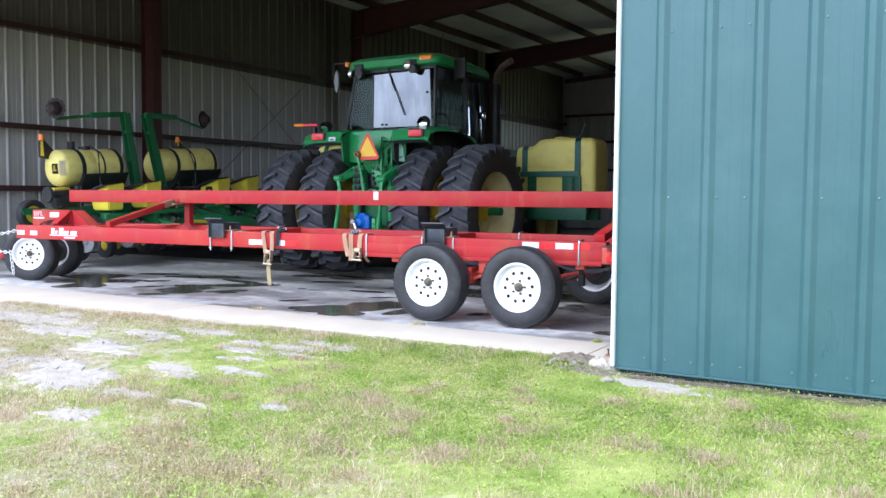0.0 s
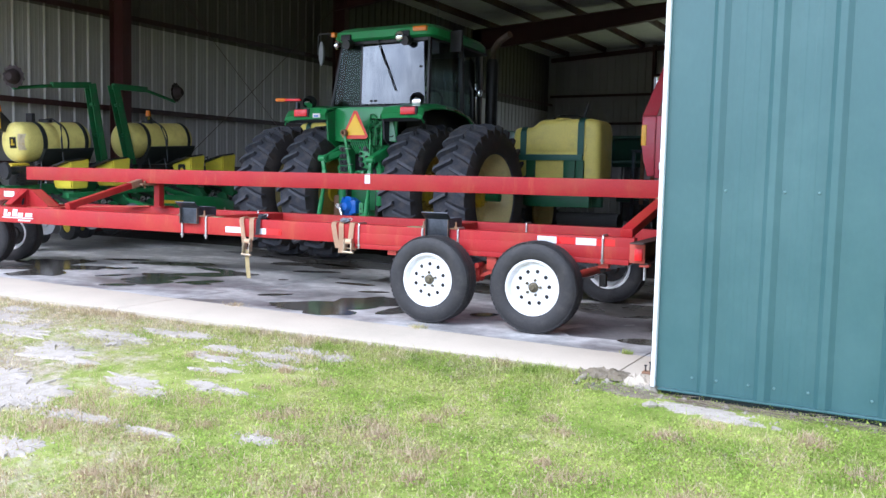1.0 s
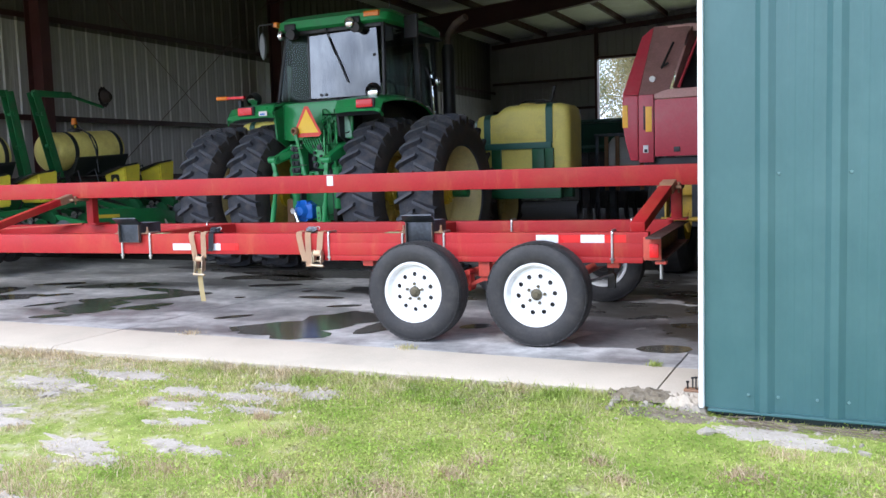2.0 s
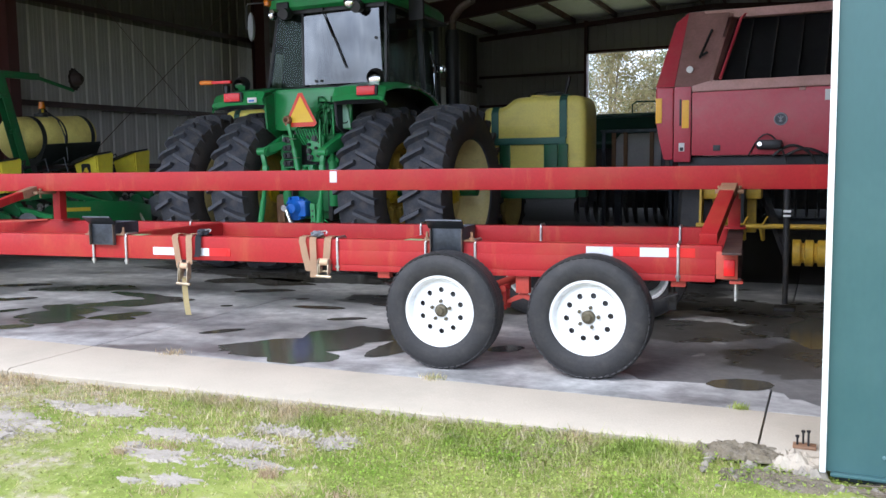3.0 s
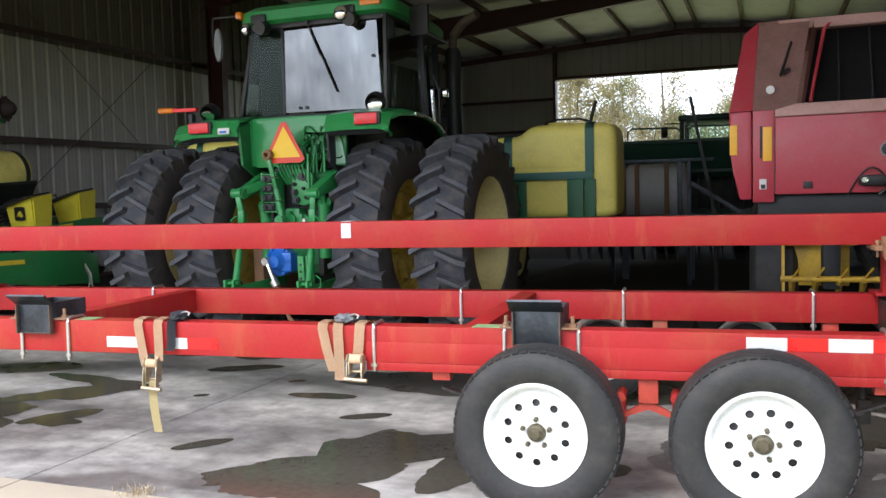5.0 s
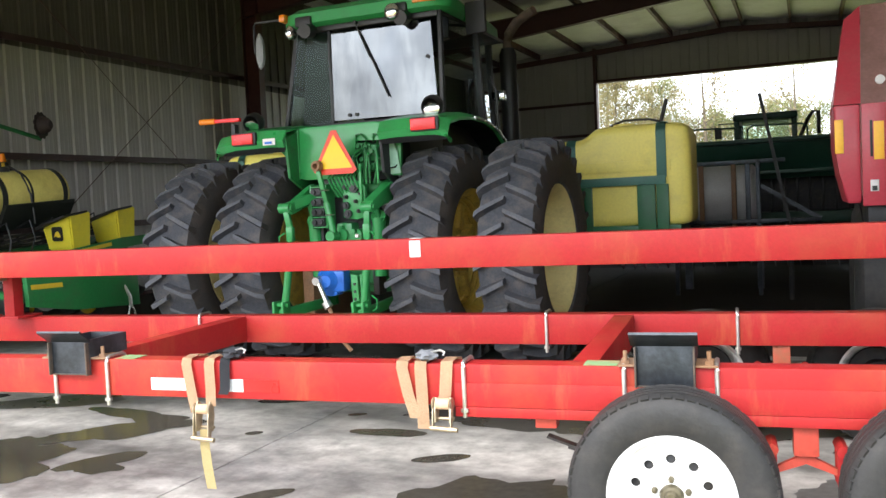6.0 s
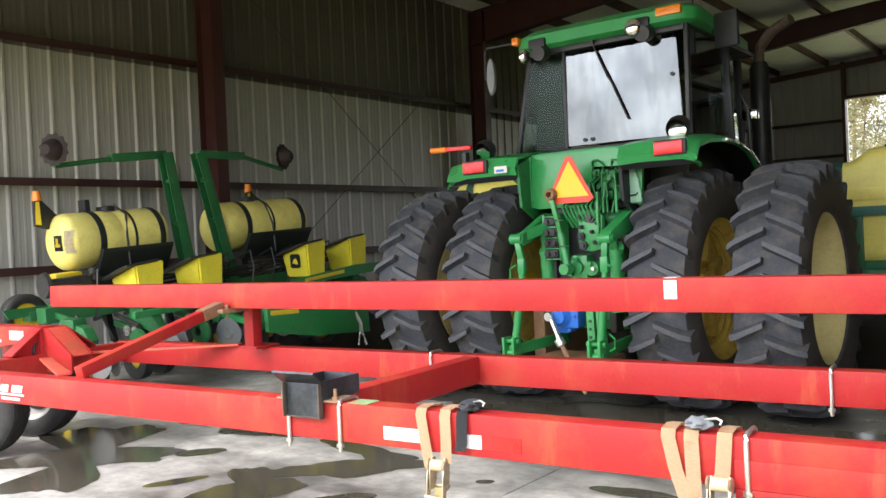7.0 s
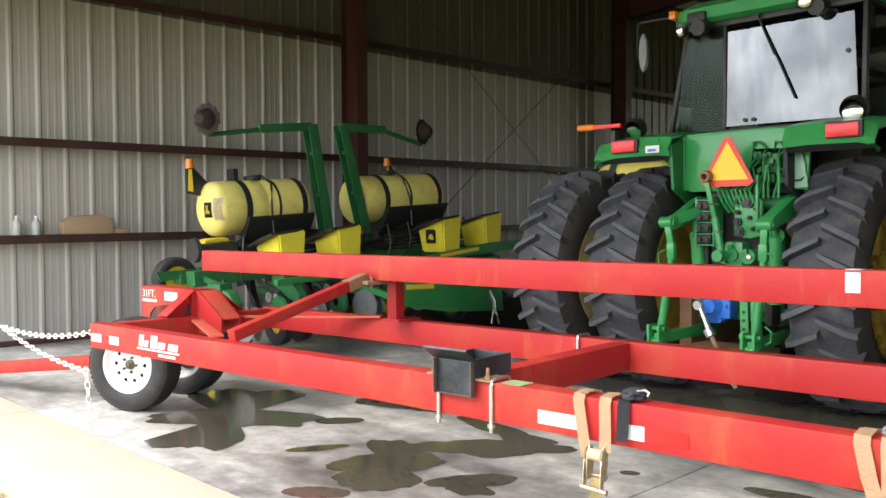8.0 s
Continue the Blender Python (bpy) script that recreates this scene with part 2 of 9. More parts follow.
def grass_mat(name, greens, dries, bias, blade):
    """Turf: greens and straw in drifts that neighbouring blades share, drier towards the worn side and the front of the lawn."""
    m = bpy.data.materials.new(name)
    m.use_nodes = True
    n, l = m.node_tree.nodes, m.node_tree.links
    b = n["Principled BSDF"]
    b.inputs["Roughness"].default_value = 0.8
    b.inputs["Specular IOR Level"].default_value = 0.2
    geo = n.new("ShaderNodeNewGeometry")
    noises = []
    for sc, det in ((0.75, 4), (3.2, 6), (14.0, 5)):
        q = n.new("ShaderNodeTexNoise")
        q.inputs["Scale"].default_value, q.inputs["Detail"].default_value, q.inputs["Roughness"].default_value = sc, det, 0.62
        l.new(geo.outputs["Position"], q.inputs[0])
        noises.append(q)
    ramps = []
    for cols, src in ((greens, noises[1]), (dries, noises[2])):
        mr = n.new("ShaderNodeMapRange")
        mr.inputs[1].default_value, mr.inputs[2].default_value = 0.34, 0.66
        l.new(src.outputs[0], mr.inputs[0])
        ra = n.new("ShaderNodeValToRGB")
        ra.color_ramp.elements[0].color, ra.color_ramp.elements[1].color = (*cols[0], 1), (*cols[-1], 1)
        for i, c in enumerate(cols[1:-1]):
            ra.color_ramp.elements.new((i + 1) / (len(cols) - 1)).color = (*c, 1)
        l.new(mr.outputs[0], ra.inputs[0])
        ramps.append(ra)
    sep = n.new("ShaderNodeSeparateXYZ")
    l.new(geo.outputs["Position"], sep.inputs[0])
    side = n.new("ShaderNodeMapRange")
    side.inputs[1].default_value, side.inputs[2].default_value = -6.5, -1.5
    side.inputs[3].default_value, side.inputs[4].default_value = 0.15 + bias, -0.03 + bias
    l.new(sep.outputs[0], side.inputs[0])
    worn = n.new("ShaderNodeMapRange")
    worn.inputs[1].default_value, worn.inputs[2].default_value = 3.3, 4.7
    worn.inputs[3].default_value, worn.inputs[4].default_value = 0.075, 0.0
    l.new(sep.outputs[1], worn.inputs[0])
    both = n.new("ShaderNodeMath")
    l.new(side.outputs[0], both.inputs[0])
    l.new(worn.outputs[0], both.inputs[1])
    last = both.outputs[0]
    for q, f in ((noises[0], 0.55), (noises[1], 0.30), (noises[2], 0.28)):
        ma = n.new("ShaderNodeMath")
        ma.operation = "MULTIPLY_ADD"
        ma.inputs[1].default_value = f
        l.new(q.outputs[0], ma.inputs[0])
        l.new(last, ma.inputs[2])
        last = ma.outputs[0]
    th = n.new("ShaderNodeMapRange")
    th.inputs[1].default_value, th.inputs[2].default_value = 0.555, 0.655
    l.new(last, th.inputs[0])
    mx = n.new("ShaderNodeMix")
    mx.data_type = "RGBA"
    l.new(th.outputs[0], mx.inputs[0])
    l.new(ramps[0].outputs[0], mx.inputs[6])
    l.new(ramps[1].outputs[0], mx.inputs[7])
    var = n.new("ShaderNodeMapRange")
    var.inputs[3].default_value, var.inputs[4].default_value = 0.62, 1.24
    if blade:
        l.new(geo.outputs["Random Per Island"], var.inputs[0])
    else:
        l.new(noises[2].outputs[0], var.inputs[0])
    mu = n.new("ShaderNodeMix")
    mu.data_type, mu.blend_type = "RGBA", "MULTIPLY"
    mu.inputs[0].default_value = 1.0
    l.new(mx.outputs[2], mu.inputs[6])
    l.new(var.outputs[0], mu.inputs[7])
    l.new(mu.outputs[2], b.inputs["Base Color"])
    if blade:
        tr = n.new("ShaderNodeBsdfTranslucent")
        l.new(mu.outputs[2], tr.inputs[0])
        ms = n.new("ShaderNodeMixShader")
        ms.inputs[0].default_value = 0.35
        l.new(b.outputs[0], ms.inputs[1])
        l.new(tr.outputs[0], ms.inputs[2])
        l.new(ms.outputs[0], n["Material Output"].inputs[0])
    else:
        bp = n.new("ShaderNodeBump")
        bp.inputs["Strength"].default_value, bp.inputs["Distance"].default_value = 0.6, 0.03
        l.new(noises[2].outputs[0], bp.inputs["Height"])
        l.new(bp.outputs[0], b.inputs["Normal"])
    return m


GRASS_GREENS = [(0.22, 0.31, 0.055), (0.40, 0.475, 0.125), (0.61, 0.59, 0.25)]
STRAW_TONES = [(0.43, 0.32, 0.20), (0.61, 0.50, 0.31), (0.71, 0.61, 0.46)]
SOIL = grass_mat("sandy_turf_ground", [(0.22, 0.28, 0.055), (0.39, 0.43, 0.12)], [(0.33, 0.275, 0.18), (0.47, 0.41, 0.31)], -0.08, False)
BLADE = grass_mat("grass_blades", GRASS_GREENS, STRAW_TONES, 0.015, True)
STRAW = grass_mat("dry_grass", [(0.42, 0.46, 0.13), (0.62, 0.59, 0.24)], STRAW_TONES, 0.09, True)
CLOVER = grass_mat("low_clover_leaves", [(0.25, 0.39, 0.055), (0.44, 0.53, 0.12)], [(0.40, 0.42, 0.14), (0.52, 0.48, 0.22)], -0.02, True)
DEAD = leaf_mat("dead_brown_grass", [(0.52, 0.38, 0.24), (0.66, 0.54, 0.36), (0.36, 0.24, 0.15)])
TWIG = leaf_mat("dry_grey_twigs", [(0.16, 0.12, 0.08), (0.28, 0.23, 0.17), (0.09, 0.065, 0.045)])
EARTH = mat("crumbled_grey_earth", (0.17, 0.14, 0.095), 0.95, var=0.3, scale=16, fine=110, bump=0.9, dirt=(0.30, 0.265, 0.205), dirt_amount=0.7, dirt_scale=22)
SAND = mat("pale_sandy_gravel", (0.43, 0.38, 0.32), 0.95, var=0.16, scale=5, fine=90, bump=0.5, dirt=(0.23, 0.20, 0.14), dirt_amount=0.75, dirt_scale=9)


def floor_mat():
    """Smooth grey slab, half dry: mottled, with damp streaks that shine more than the rest."""
    m = bpy.data.materials.new("damp_concrete_slab")
    m.use_nodes = True
    n, l = m.node_tree.nodes, m.node_tree.links
    b = n["Principled BSDF"]
    geo = n.new("ShaderNodeNewGeometry")
    mp = n.new("ShaderNodeMapping")
    mp.inputs["Scale"].default_value = (0.55, 1.25, 1)
    l.new(geo.outputs["Position"], mp.inputs[0])
    a, c, d = (n.new("ShaderNodeTexNoise") for _ in range(3))
    a.inputs["Scale"].default_value, a.inputs["Detail"].default_value, a.inputs["Roughness"].default_value = 1.1, 8, 0.65
    c.inputs["Scale"].default_value, c.inputs["Detail"].default_value, c.inputs["Roughness"].default_value = 6, 9, 0.68
    d.inputs["Scale"].default_value, d.inputs["Detail"].default_value = 90, 3
    l.new(mp.outputs[0], a.inputs[0])
    l.new(geo.outputs["Position"], c.inputs[0])
    l.new(geo.outputs["Position"], d.inputs[0])
    ramp = n.new("ShaderNodeValToRGB")
    e = ramp.color_ramp.elements
    e[0].position, e[0].color = 0.36, (0.155, 0.152, 0.148, 1)
    e[1].position, e[1].color = 0.60, (0.52, 0.51, 0.49, 1)
    l.new(a.outputs[0], ramp.inputs[0])
    mr = n.new("ShaderNodeMapRange")
    mr.inputs[1].default_value, mr.inputs[2].default_value, mr.inputs[3].default_value, mr.inputs[4].default_value = 0.36, 0.62, 0.66, 1.18
    l.new(c.outputs[0], mr.inputs[0])
    mx = n.new("ShaderNodeMix")
    mx.data_type, mx.blend_type = "RGBA", "MULTIPLY"
    mx.inputs[0].default_value = 1
    l.new(ramp.outputs[0], mx.inputs[6])
    l.new(mr.outputs[0], mx.inputs[7])
    l.new(mx.outputs[2], b.inputs["Base Color"])
    ro = n.new("ShaderNodeMapRange")
    ro.inputs[1].default_value, ro.inputs[2].default_value, ro.inputs[3].default_value, ro.inputs[4].default_value = 0.35, 0.65, 0.28, 0.62
    l.new(a.outputs[0], ro.inputs[0])
    l.new(ro.outputs[0], b.inputs["Roughness"])
    bp = n.new("ShaderNodeBump")
    bp.inputs["Strength"].default_value, bp.inputs["Distance"].default_value = 0.12, 0.004
    l.new(d.outputs[0], bp.inputs["Height"])
    l.new(bp.outputs[0], b.inputs["Normal"])
    return m


SLAB = floor_mat()
WATER = mat("standing_water_on_concrete", (0.085, 0.078, 0.062), 0.10, var=0.25, scale=2.5, fine=25, bump=0.012, ior=1.33)
for link in [l for l in WATER.node_tree.links if l.to_socket.name == "Roughness"]:
    WATER.node_tree.links.remove(link)
WATER.node_tree.nodes["Principled BSDF"].inputs["Roughness"].default_value = 0.12
DAMP = mat("damp_stained_concrete", (0.075, 0.07, 0.062), 0.30, var=0.3, scale=3, fine=30, bump=0.04, ior=1.4)


def pane(name, tint, ior, sky_streak=0.0):
    """Window glass: gloss by the given index, the rest seen through a tint."""
    m = bpy.data.materials.new(name)
    m.use_nodes = True
    n, l = m.node_tree.nodes, m.node_tree.links
    n.remove(n["Principled BSDF"])
    g, t, f, mx = n.new("ShaderNodeBsdfGlossy"), n.new("ShaderNodeBsdfTransparent"), n.new("ShaderNodeFresnel"), n.new("ShaderNodeMixShader")
    g.inputs["Roughness"].default_value = 0.0
    g.inputs[0].default_value = (0.90, 0.96, 1.0, 1)
    t.inputs[0].default_value = (*tint, 1)
    f.inputs[0].default_value = ior
    if sky_streak:
        # streaks painted into the gloss colour that dim and vary the mirrored sky
        tc, mp, q, ra = n.new("ShaderNodeTexCoord"), n.new("ShaderNodeMapping"), n.new("ShaderNodeTexNoise"), n.new("ShaderNodeValToRGB")
        mp.inputs["Scale"].default_value = (5.0, 1.0, 1.3)
        mp.inputs["Rotation"].default_value = (0, 0.25, 0)
        q.inputs["Scale"].default_value, q.inputs["Detail"].default_value, q.inputs["Distortion"].default_value = 1.6, 5, 0.6
        ra.color_ramp.elements[0].position, ra.color_ramp.elements[1].position = 0.32, 0.68
        ra.color_ramp.elements[0].color, ra.color_ramp.elements[1].color = (0.88 - sky_streak, 0.93 - sky_streak, 0.99 - sky_streak, 1), (0.92, 0.97, 1, 1)
        l.new(tc.outputs["Object"], mp.inputs[0])
        l.new(mp.outputs[0], q.inputs[0])
        l.new(q.outputs[0], ra.inputs[0])
        l.new(ra.outputs[0], g.inputs[0])
    l.new(f.outputs[0], mx.inputs[0])
    l.new(t.outputs[0], mx.inputs[1])
    l.new(g.outputs[0], mx.inputs[2])
    l.new(mx.outputs[0], n["Material Output"].inputs[0])
    return m


# index set above plain glass so that the mirrored sky is bright enough
REAR_GLASS = pane("raised_gloss_rear_glass", (0.12, 0.14, 0.15), 2.12, 0.22)
CAB_GLASS = pane("green_tinted_cab_glass", (0.66, 0.76, 0.68), 1.20)
# right-hand glass only: tint deepened to stand in for the dim cab interior
DARK_GLASS = pane("interior_dimmed_cab_glass", (0.13, 0.16, 0.14), 1.25)


# ---- builders ----
ORIGIN = {}


def thing(name, base, label, category, group="", rz=0.0):
    """A top-level Empty at its base; its parts are given in the frame turned by rz about the world's origin."""
    ob = new(name)
    ob.empty_display_size = 0.2
    ORIGIN[ob.name] = Vector(base)
    turn = Matrix.Rotation(radians(rz), 4, "Z")
    ob.matrix_basis = Matrix.Translation(turn @ Vector(base)) @ turn
    return tagged(ob, label, category, group)


def mesh_of(bm, material, smooth=38.0):
    me = bpy.data.meshes.new("mesh")
    bmesh.ops.recalc_face_normals(bm, faces=bm.faces)
    bm.to_mesh(me)
    bm.free()
    for m in (material if isinstance(material, (list, tuple)) else [material]):
        me.materials.append(m)
    if smooth:
        me.polygons.foreach_set("use_smooth", [True] * len(me.polygons))
        me.set_sharp_from_angle(angle=radians(smooth))
    return me


def origin_of(parent):
    return ORIGIN[parent.name] if parent and parent.name in ORIGIN else Vector((0, 0, 0))


def part(name, bm, material, parent=None, label="", smooth=38.0):
    """One mesh object under a thing or a part, its points given in the thing's own frame."""
    o = origin_of(parent)
    bmesh.ops.translate(bm, verts=bm.verts, vec=-o)
    ob = new(name, mesh_of(bm, material, smooth))
    if parent:
        ob.parent = parent
        ORIGIN[ob.name] = o
    if label:
        tagged(ob, label)
    return ob


def place(name, me, parent, m, label=""):
    """Another object on a shared mesh, at pose m in the thing's frame."""
    ob = new(name, me)
    o = origin_of(parent)
    ob.parent = parent
    ob.matrix_basis = Matrix.Translation(-o) @ m
    ORIGIN[ob.name] = Vector((0, 0, 0))
    if label:
        tagged(ob, label)
    return ob


def group_part(name, parent, m):
    ob = new(name)
    ob.empty_display_size = 0.1
    ob.parent = parent
    ob.matrix_basis = Matrix.Translation(-origin_of(parent)) @ m
    ORIGIN[ob.name] = Vector((0, 0, 0))
    return ob


def setting(name, bm, material, label="", category="", smooth=38.0):
    ob = new(name, mesh_of(bm, material, smooth))
    return tagged(ob, label, category, "", "structure")


def box(bm, x0, x1, y0, y1, z0, z1, bev=0.0, m=None):
    r = bmesh.ops.create_cube(bm, size=1.0)
    vs = r["verts"]
    bmesh.ops.scale(bm, vec=(x1 - x0, y1 - y0, z1 - z0), verts=vs)
    bmesh.ops.translate(bm, vec=((x0 + x1) / 2, (y0 + y1) / 2, (z0 + z1) / 2), verts=vs)
    if bev:
        es = list({e for v in vs for e in v.link_edges})
        res = bmesh.ops.bevel(bm, geom=es, offset=bev, segments=2, affect="EDGES", profile=0.6)
        vs = list({v for f in res["faces"] for v in f.verts} | {v for v in vs if v.is_valid})
    if m is not None:
        bmesh.ops.transform(bm, matrix=m, verts=vs)
    return vs


def beam(bm, p0, p1, w, h, bev=0.0, up=(0, 0, 1)):
    """A square bar from p0 to p1, w across and h along up."""
    p0, p1 = Vector(p0), Vector(p1)
    d = p1 - p0
    zax = d.normalized()
    yax = Vector(up)
    xax = yax.cross(zax).normalized()
    yax = zax.cross(xax)
    m = Matrix((xax, yax, zax)).transposed().to_4x4()
    m.translation = (p0 + p1) / 2
    return box(bm, -w / 2, w / 2, -h / 2, h / 2, -d.length / 2, d.length / 2, bev, m)


def rod(bm, p0, p1, r0, r1=None, seg=14):
    p0, p1 = Vector(p0), Vector(p1)
    d = p1 - p0
    m = Matrix.Translation((p0 + p1) / 2) @ d.to_track_quat("Z", "Y").to_matrix().to_4x4()
    bmesh.ops.create_cone(bm, cap_ends=True, segments=seg, radius1=r0, radius2=r0 if r1 is None else r1, depth=d.length, matrix=m)


def tube(bm, pts, r, seg=8, closed=False):
    """A bent pipe through the points."""
    pts = [Vector(p) for p in pts]
    rings = []
    ref = Vector((0.31, 0.21, 0.93)).normalized()
    count = len(pts)
    for i, p in enumerate(pts):
        a = pts[i - 1] if (i or closed) else p
        b = pts[(i + 1) % count] if (i < count - 1 or closed) else p
        t = (b - a).normalized()
        u = t.cross(ref)
        if u.length < 0.05:
            u = t.cross(Vector((1, 0, 0)))
        u.normalize()
        w = t.cross(u)
        rr = r[i] if isinstance(r, (list, tuple)) else r
        rings.append([bm.verts.new(p + rr * (u * math.cos(2 * math.pi * k / seg) + w * math.sin(2 * math.pi * k / seg))) for k in range(seg)])
    for i in range(count if closed else count - 1):
        q, s = rings[i], rings[(i + 1) % count]
        for k in range(seg):
            bm.faces.new((q[k], q[(k + 1) % seg], s[(k + 1) % seg], s[k]))
    if not closed:
        bm.faces.new(rings[0])
        bm.faces.new(rings[-1])


def lathe(bm, profile, seg=32, m=None, closed=False):
    """Turns (radius, height) pairs round the z axis, then poses the result by m."""
    rings = []
    for r, hgt in profile:
        if r < 1e-6:
            rings.append([bm.verts.new((0, 0, hgt))])
        else:
            rings.append([bm.verts.new((r * math.cos(2 * math.pi * k / seg), r * math.sin(2 * math.pi * k / seg), hgt)) for k in range(seg)])
    pairs = list(zip(rings, rings[1:])) + ([(rings[-1], rings[0])] if closed else [])
    for a, b in pairs:
        for k in range(seg):
            j = (k + 1) % seg
            if len(a) == 1 and len(b) == 1:
                continue
            if len(a) == 1:
                bm.faces.new((a[0], b[j], b[k]))
            elif len(b) == 1:
                bm.faces.new((a[k], a[j], b[0]))
            else:
                bm.faces.new((a[k], a[j], b[j], b[k]))
    if m is not None:
        bmesh.ops.transform(bm, matrix=m, verts=[v for ring in rings for v in ring])


def prism(bm, poly, m, depth, bev=0.0):
    """An outline in x, y pushed out along z by depth, then posed by m."""
    lo = [bm.verts.new((x, y, 0)) for x, y in poly]
    hi = [bm.verts.new((x, y, depth)) for x, y in poly]
    fs = [bm.faces.new(lo[::-1]), bm.faces.new(hi)]
    k = len(poly)
    for i in range(k):
        fs.append(bm.faces.new((lo[i], lo[(i + 1) % k], hi[(i + 1) % k], hi[i])))
    vs = lo + hi
    if bev:
        es = list({e for f in fs for e in f.edges})
        res = bmesh.ops.bevel(bm, geom=es, offset=bev, segments=2, affect="EDGES", profile=0.6)
        vs = list({v for f in res["faces"] for v in f.verts} | {v for v in vs if v.is_valid})
    bmesh.ops.transform(bm, matrix=m, verts=vs)


XZ = pose(0, 0, 0, 90, 0, 0)          # outline x, z; depth towards -y
YZ = Matrix(((0, 0, 1, 0), (1, 0, 0, 0), (0, 1, 0, 0), (0, 0, 0, 1)))   # outline y, z; depth towards +x


def slab_quad(bm, pts, thick):
    """A plate through four points, given thickness."""
    f = bm.faces.new([bm.verts.new(p) for p in pts])
    bmesh.ops.solidify(bm, geom=[f], thickness=thick)

def fast(name, verts, faces, material, smooth=False):
    me = bpy.data.meshes.new(name)
    verts, faces = np.asarray(verts, dtype=np.float32), np.asarray(faces, dtype=np.int32)
    me.vertices.add(len(verts))
    me.vertices.foreach_set("co", verts.ravel())
    k = faces.shape[1]
    me.loops.add(faces.size)
    me.loops.foreach_set("vertex_index", faces.ravel())
    me.polygons.add(len(faces))
    me.polygons.foreach_set("loop_start", np.arange(0, faces.size, k, dtype=np.int32))
    me.update(calc_edges=True)
    me.validate()
    me.materials.append(material)
    return new(name, me)


def ribbed(bm, length, height, rib=0.305, depth=0.03, small=0.004, first=0.0, wide=0.075):
    """One sheet of ribbed cladding: profile along x, standing up z, ribs proud along -y, the first one at first."""
    pts = [(0, 0)] if first > 0.001 else []
    x = first
    while x < length - 1e-4:
        pts += [(x, 0), (x + wide * 0.28, -depth), (x + wide * 0.66, -depth), (x + wide, 0)]
        gap = rib - wide
        for q in (wide + gap * 0.24, wide + gap * 0.60):
            pts += [(x + q, 0), (x + q + 0.006, -small), (x + q + 0.03, -small), (x + q + 0.036, 0)]
        x += rib
    pts = [(a, b) for a, b in pts if a < length] + [(length, 0)]
    lo = [bm.verts.new((a, b, 0)) for a, b in pts]
    hi = [bm.verts.new((a, b, height)) for a, b in pts]
    for i in range(len(pts) - 1):
        bm.faces.new((lo[i], lo[i + 1], hi[i + 1], hi[i]))


def words(name, body, size, material, parent, m, label=""):
    cu = bpy.data.curves.new(name, "FONT")
    cu.body, cu.size, cu.extrude = body, size, 0.001
    tmp = bpy.data.objects.new(name, cu)
    me = bpy.data.meshes.new_from_object(tmp)
    bpy.data.objects.remove(tmp)
    me.materials.append(material)
    return place(name, me, parent, m, label)


# ---- ground ----
def ground_z(x, y):
    """Height of the turf: a shallow bank that falls away from the apron, washed out along the wall's foot."""
    bank = -0.05 - 0.062 * np.clip(6.1 - y, 0, 7.5) - 0.036 * np.clip((x + 2.1) / 0.5, 0, 1) * np.clip((y - 4.6) / 1.0, 0, 1)
    return np.where(y < 6.2, bank, -0.12)


gx = [-400, -120, -50, -30] + [-20 + 0.5 * i for i in range(57)] + [12, 20, 50, 120, 400]
gy = [-400, -120, -50, -25, -12, -6] + [-3 + 0.35 * i for i in range(27)] + [6.3, 12, 34, 50, 120, 400]
gv, gf = [], []
for j, y in enumerate(gy):
    for i, x in enumerate(gx):
        wob = 0.022 * noise.noise((x * 0.9, y * 0.9, 0)) + 0.012 * noise.noise((x * 3, y * 3, 5)) if y < 6.0 and y > -6 else 0
        gv.append((x, y, float(ground_z(x, y)) + wob))
for j in range(len(gy) - 1):
    for i in range(len(gx) - 1):
        a = j * len(gx) + i
        gf.append((a, a + 1, a + 1 + len(gx), a + len(gx)))
ground = fast("ground", gv, gf, SOIL)
ground.data.polygons.foreach_set("use_smooth", [True] * len(ground.data.polygons))
tagged(ground, "patchy turf ground with sandy bare places", "ground", "", "structure")

# ---- floor ----
def apron_edge(x):
    """The apron's outer edge, which runs slightly askew."""
    return 6.11 - 0.035 * np.clip(-2.5 - x, 0, 9)


X_LEFT, X_RIGHT, Y_FRONT, Y_BACK = -14.35, 3.3, 6.65, 34.0
JOINTS = [X_LEFT, -10.56, -6.28, -2.0, X_RIGHT]
bm = bmesh.new()
box(bm, X_LEFT - 0.1, X_RIGHT + 0.1, 6.14, Y_BACK + 0.1, -0.30, -0.05)
floor = setting("floor", bm, BLACK_IRON, "grey concrete shed floor, partly wet", "floor")
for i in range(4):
    for y0, y1, mt in ((Y_FRONT + 0.004, 11.4, SLAB), (11.408, 20.3, BACK_SLAB), (20.308, Y_BACK, BACK_SLAB)):
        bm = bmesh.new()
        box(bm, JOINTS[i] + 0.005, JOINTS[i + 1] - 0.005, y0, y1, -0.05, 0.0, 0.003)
        part("slab", bm, mt, floor, "" if mt is SLAB else "concrete slab darkened for the daylight fading inside")
bm = bmesh.new()
box(bm, X_LEFT - 2.5, X_RIGHT, 6.16, 6.6, -0.30, -0.06)
apron = setting("pavement", bm, APRON, "pale concrete apron strip along the shed opening", "pavement")
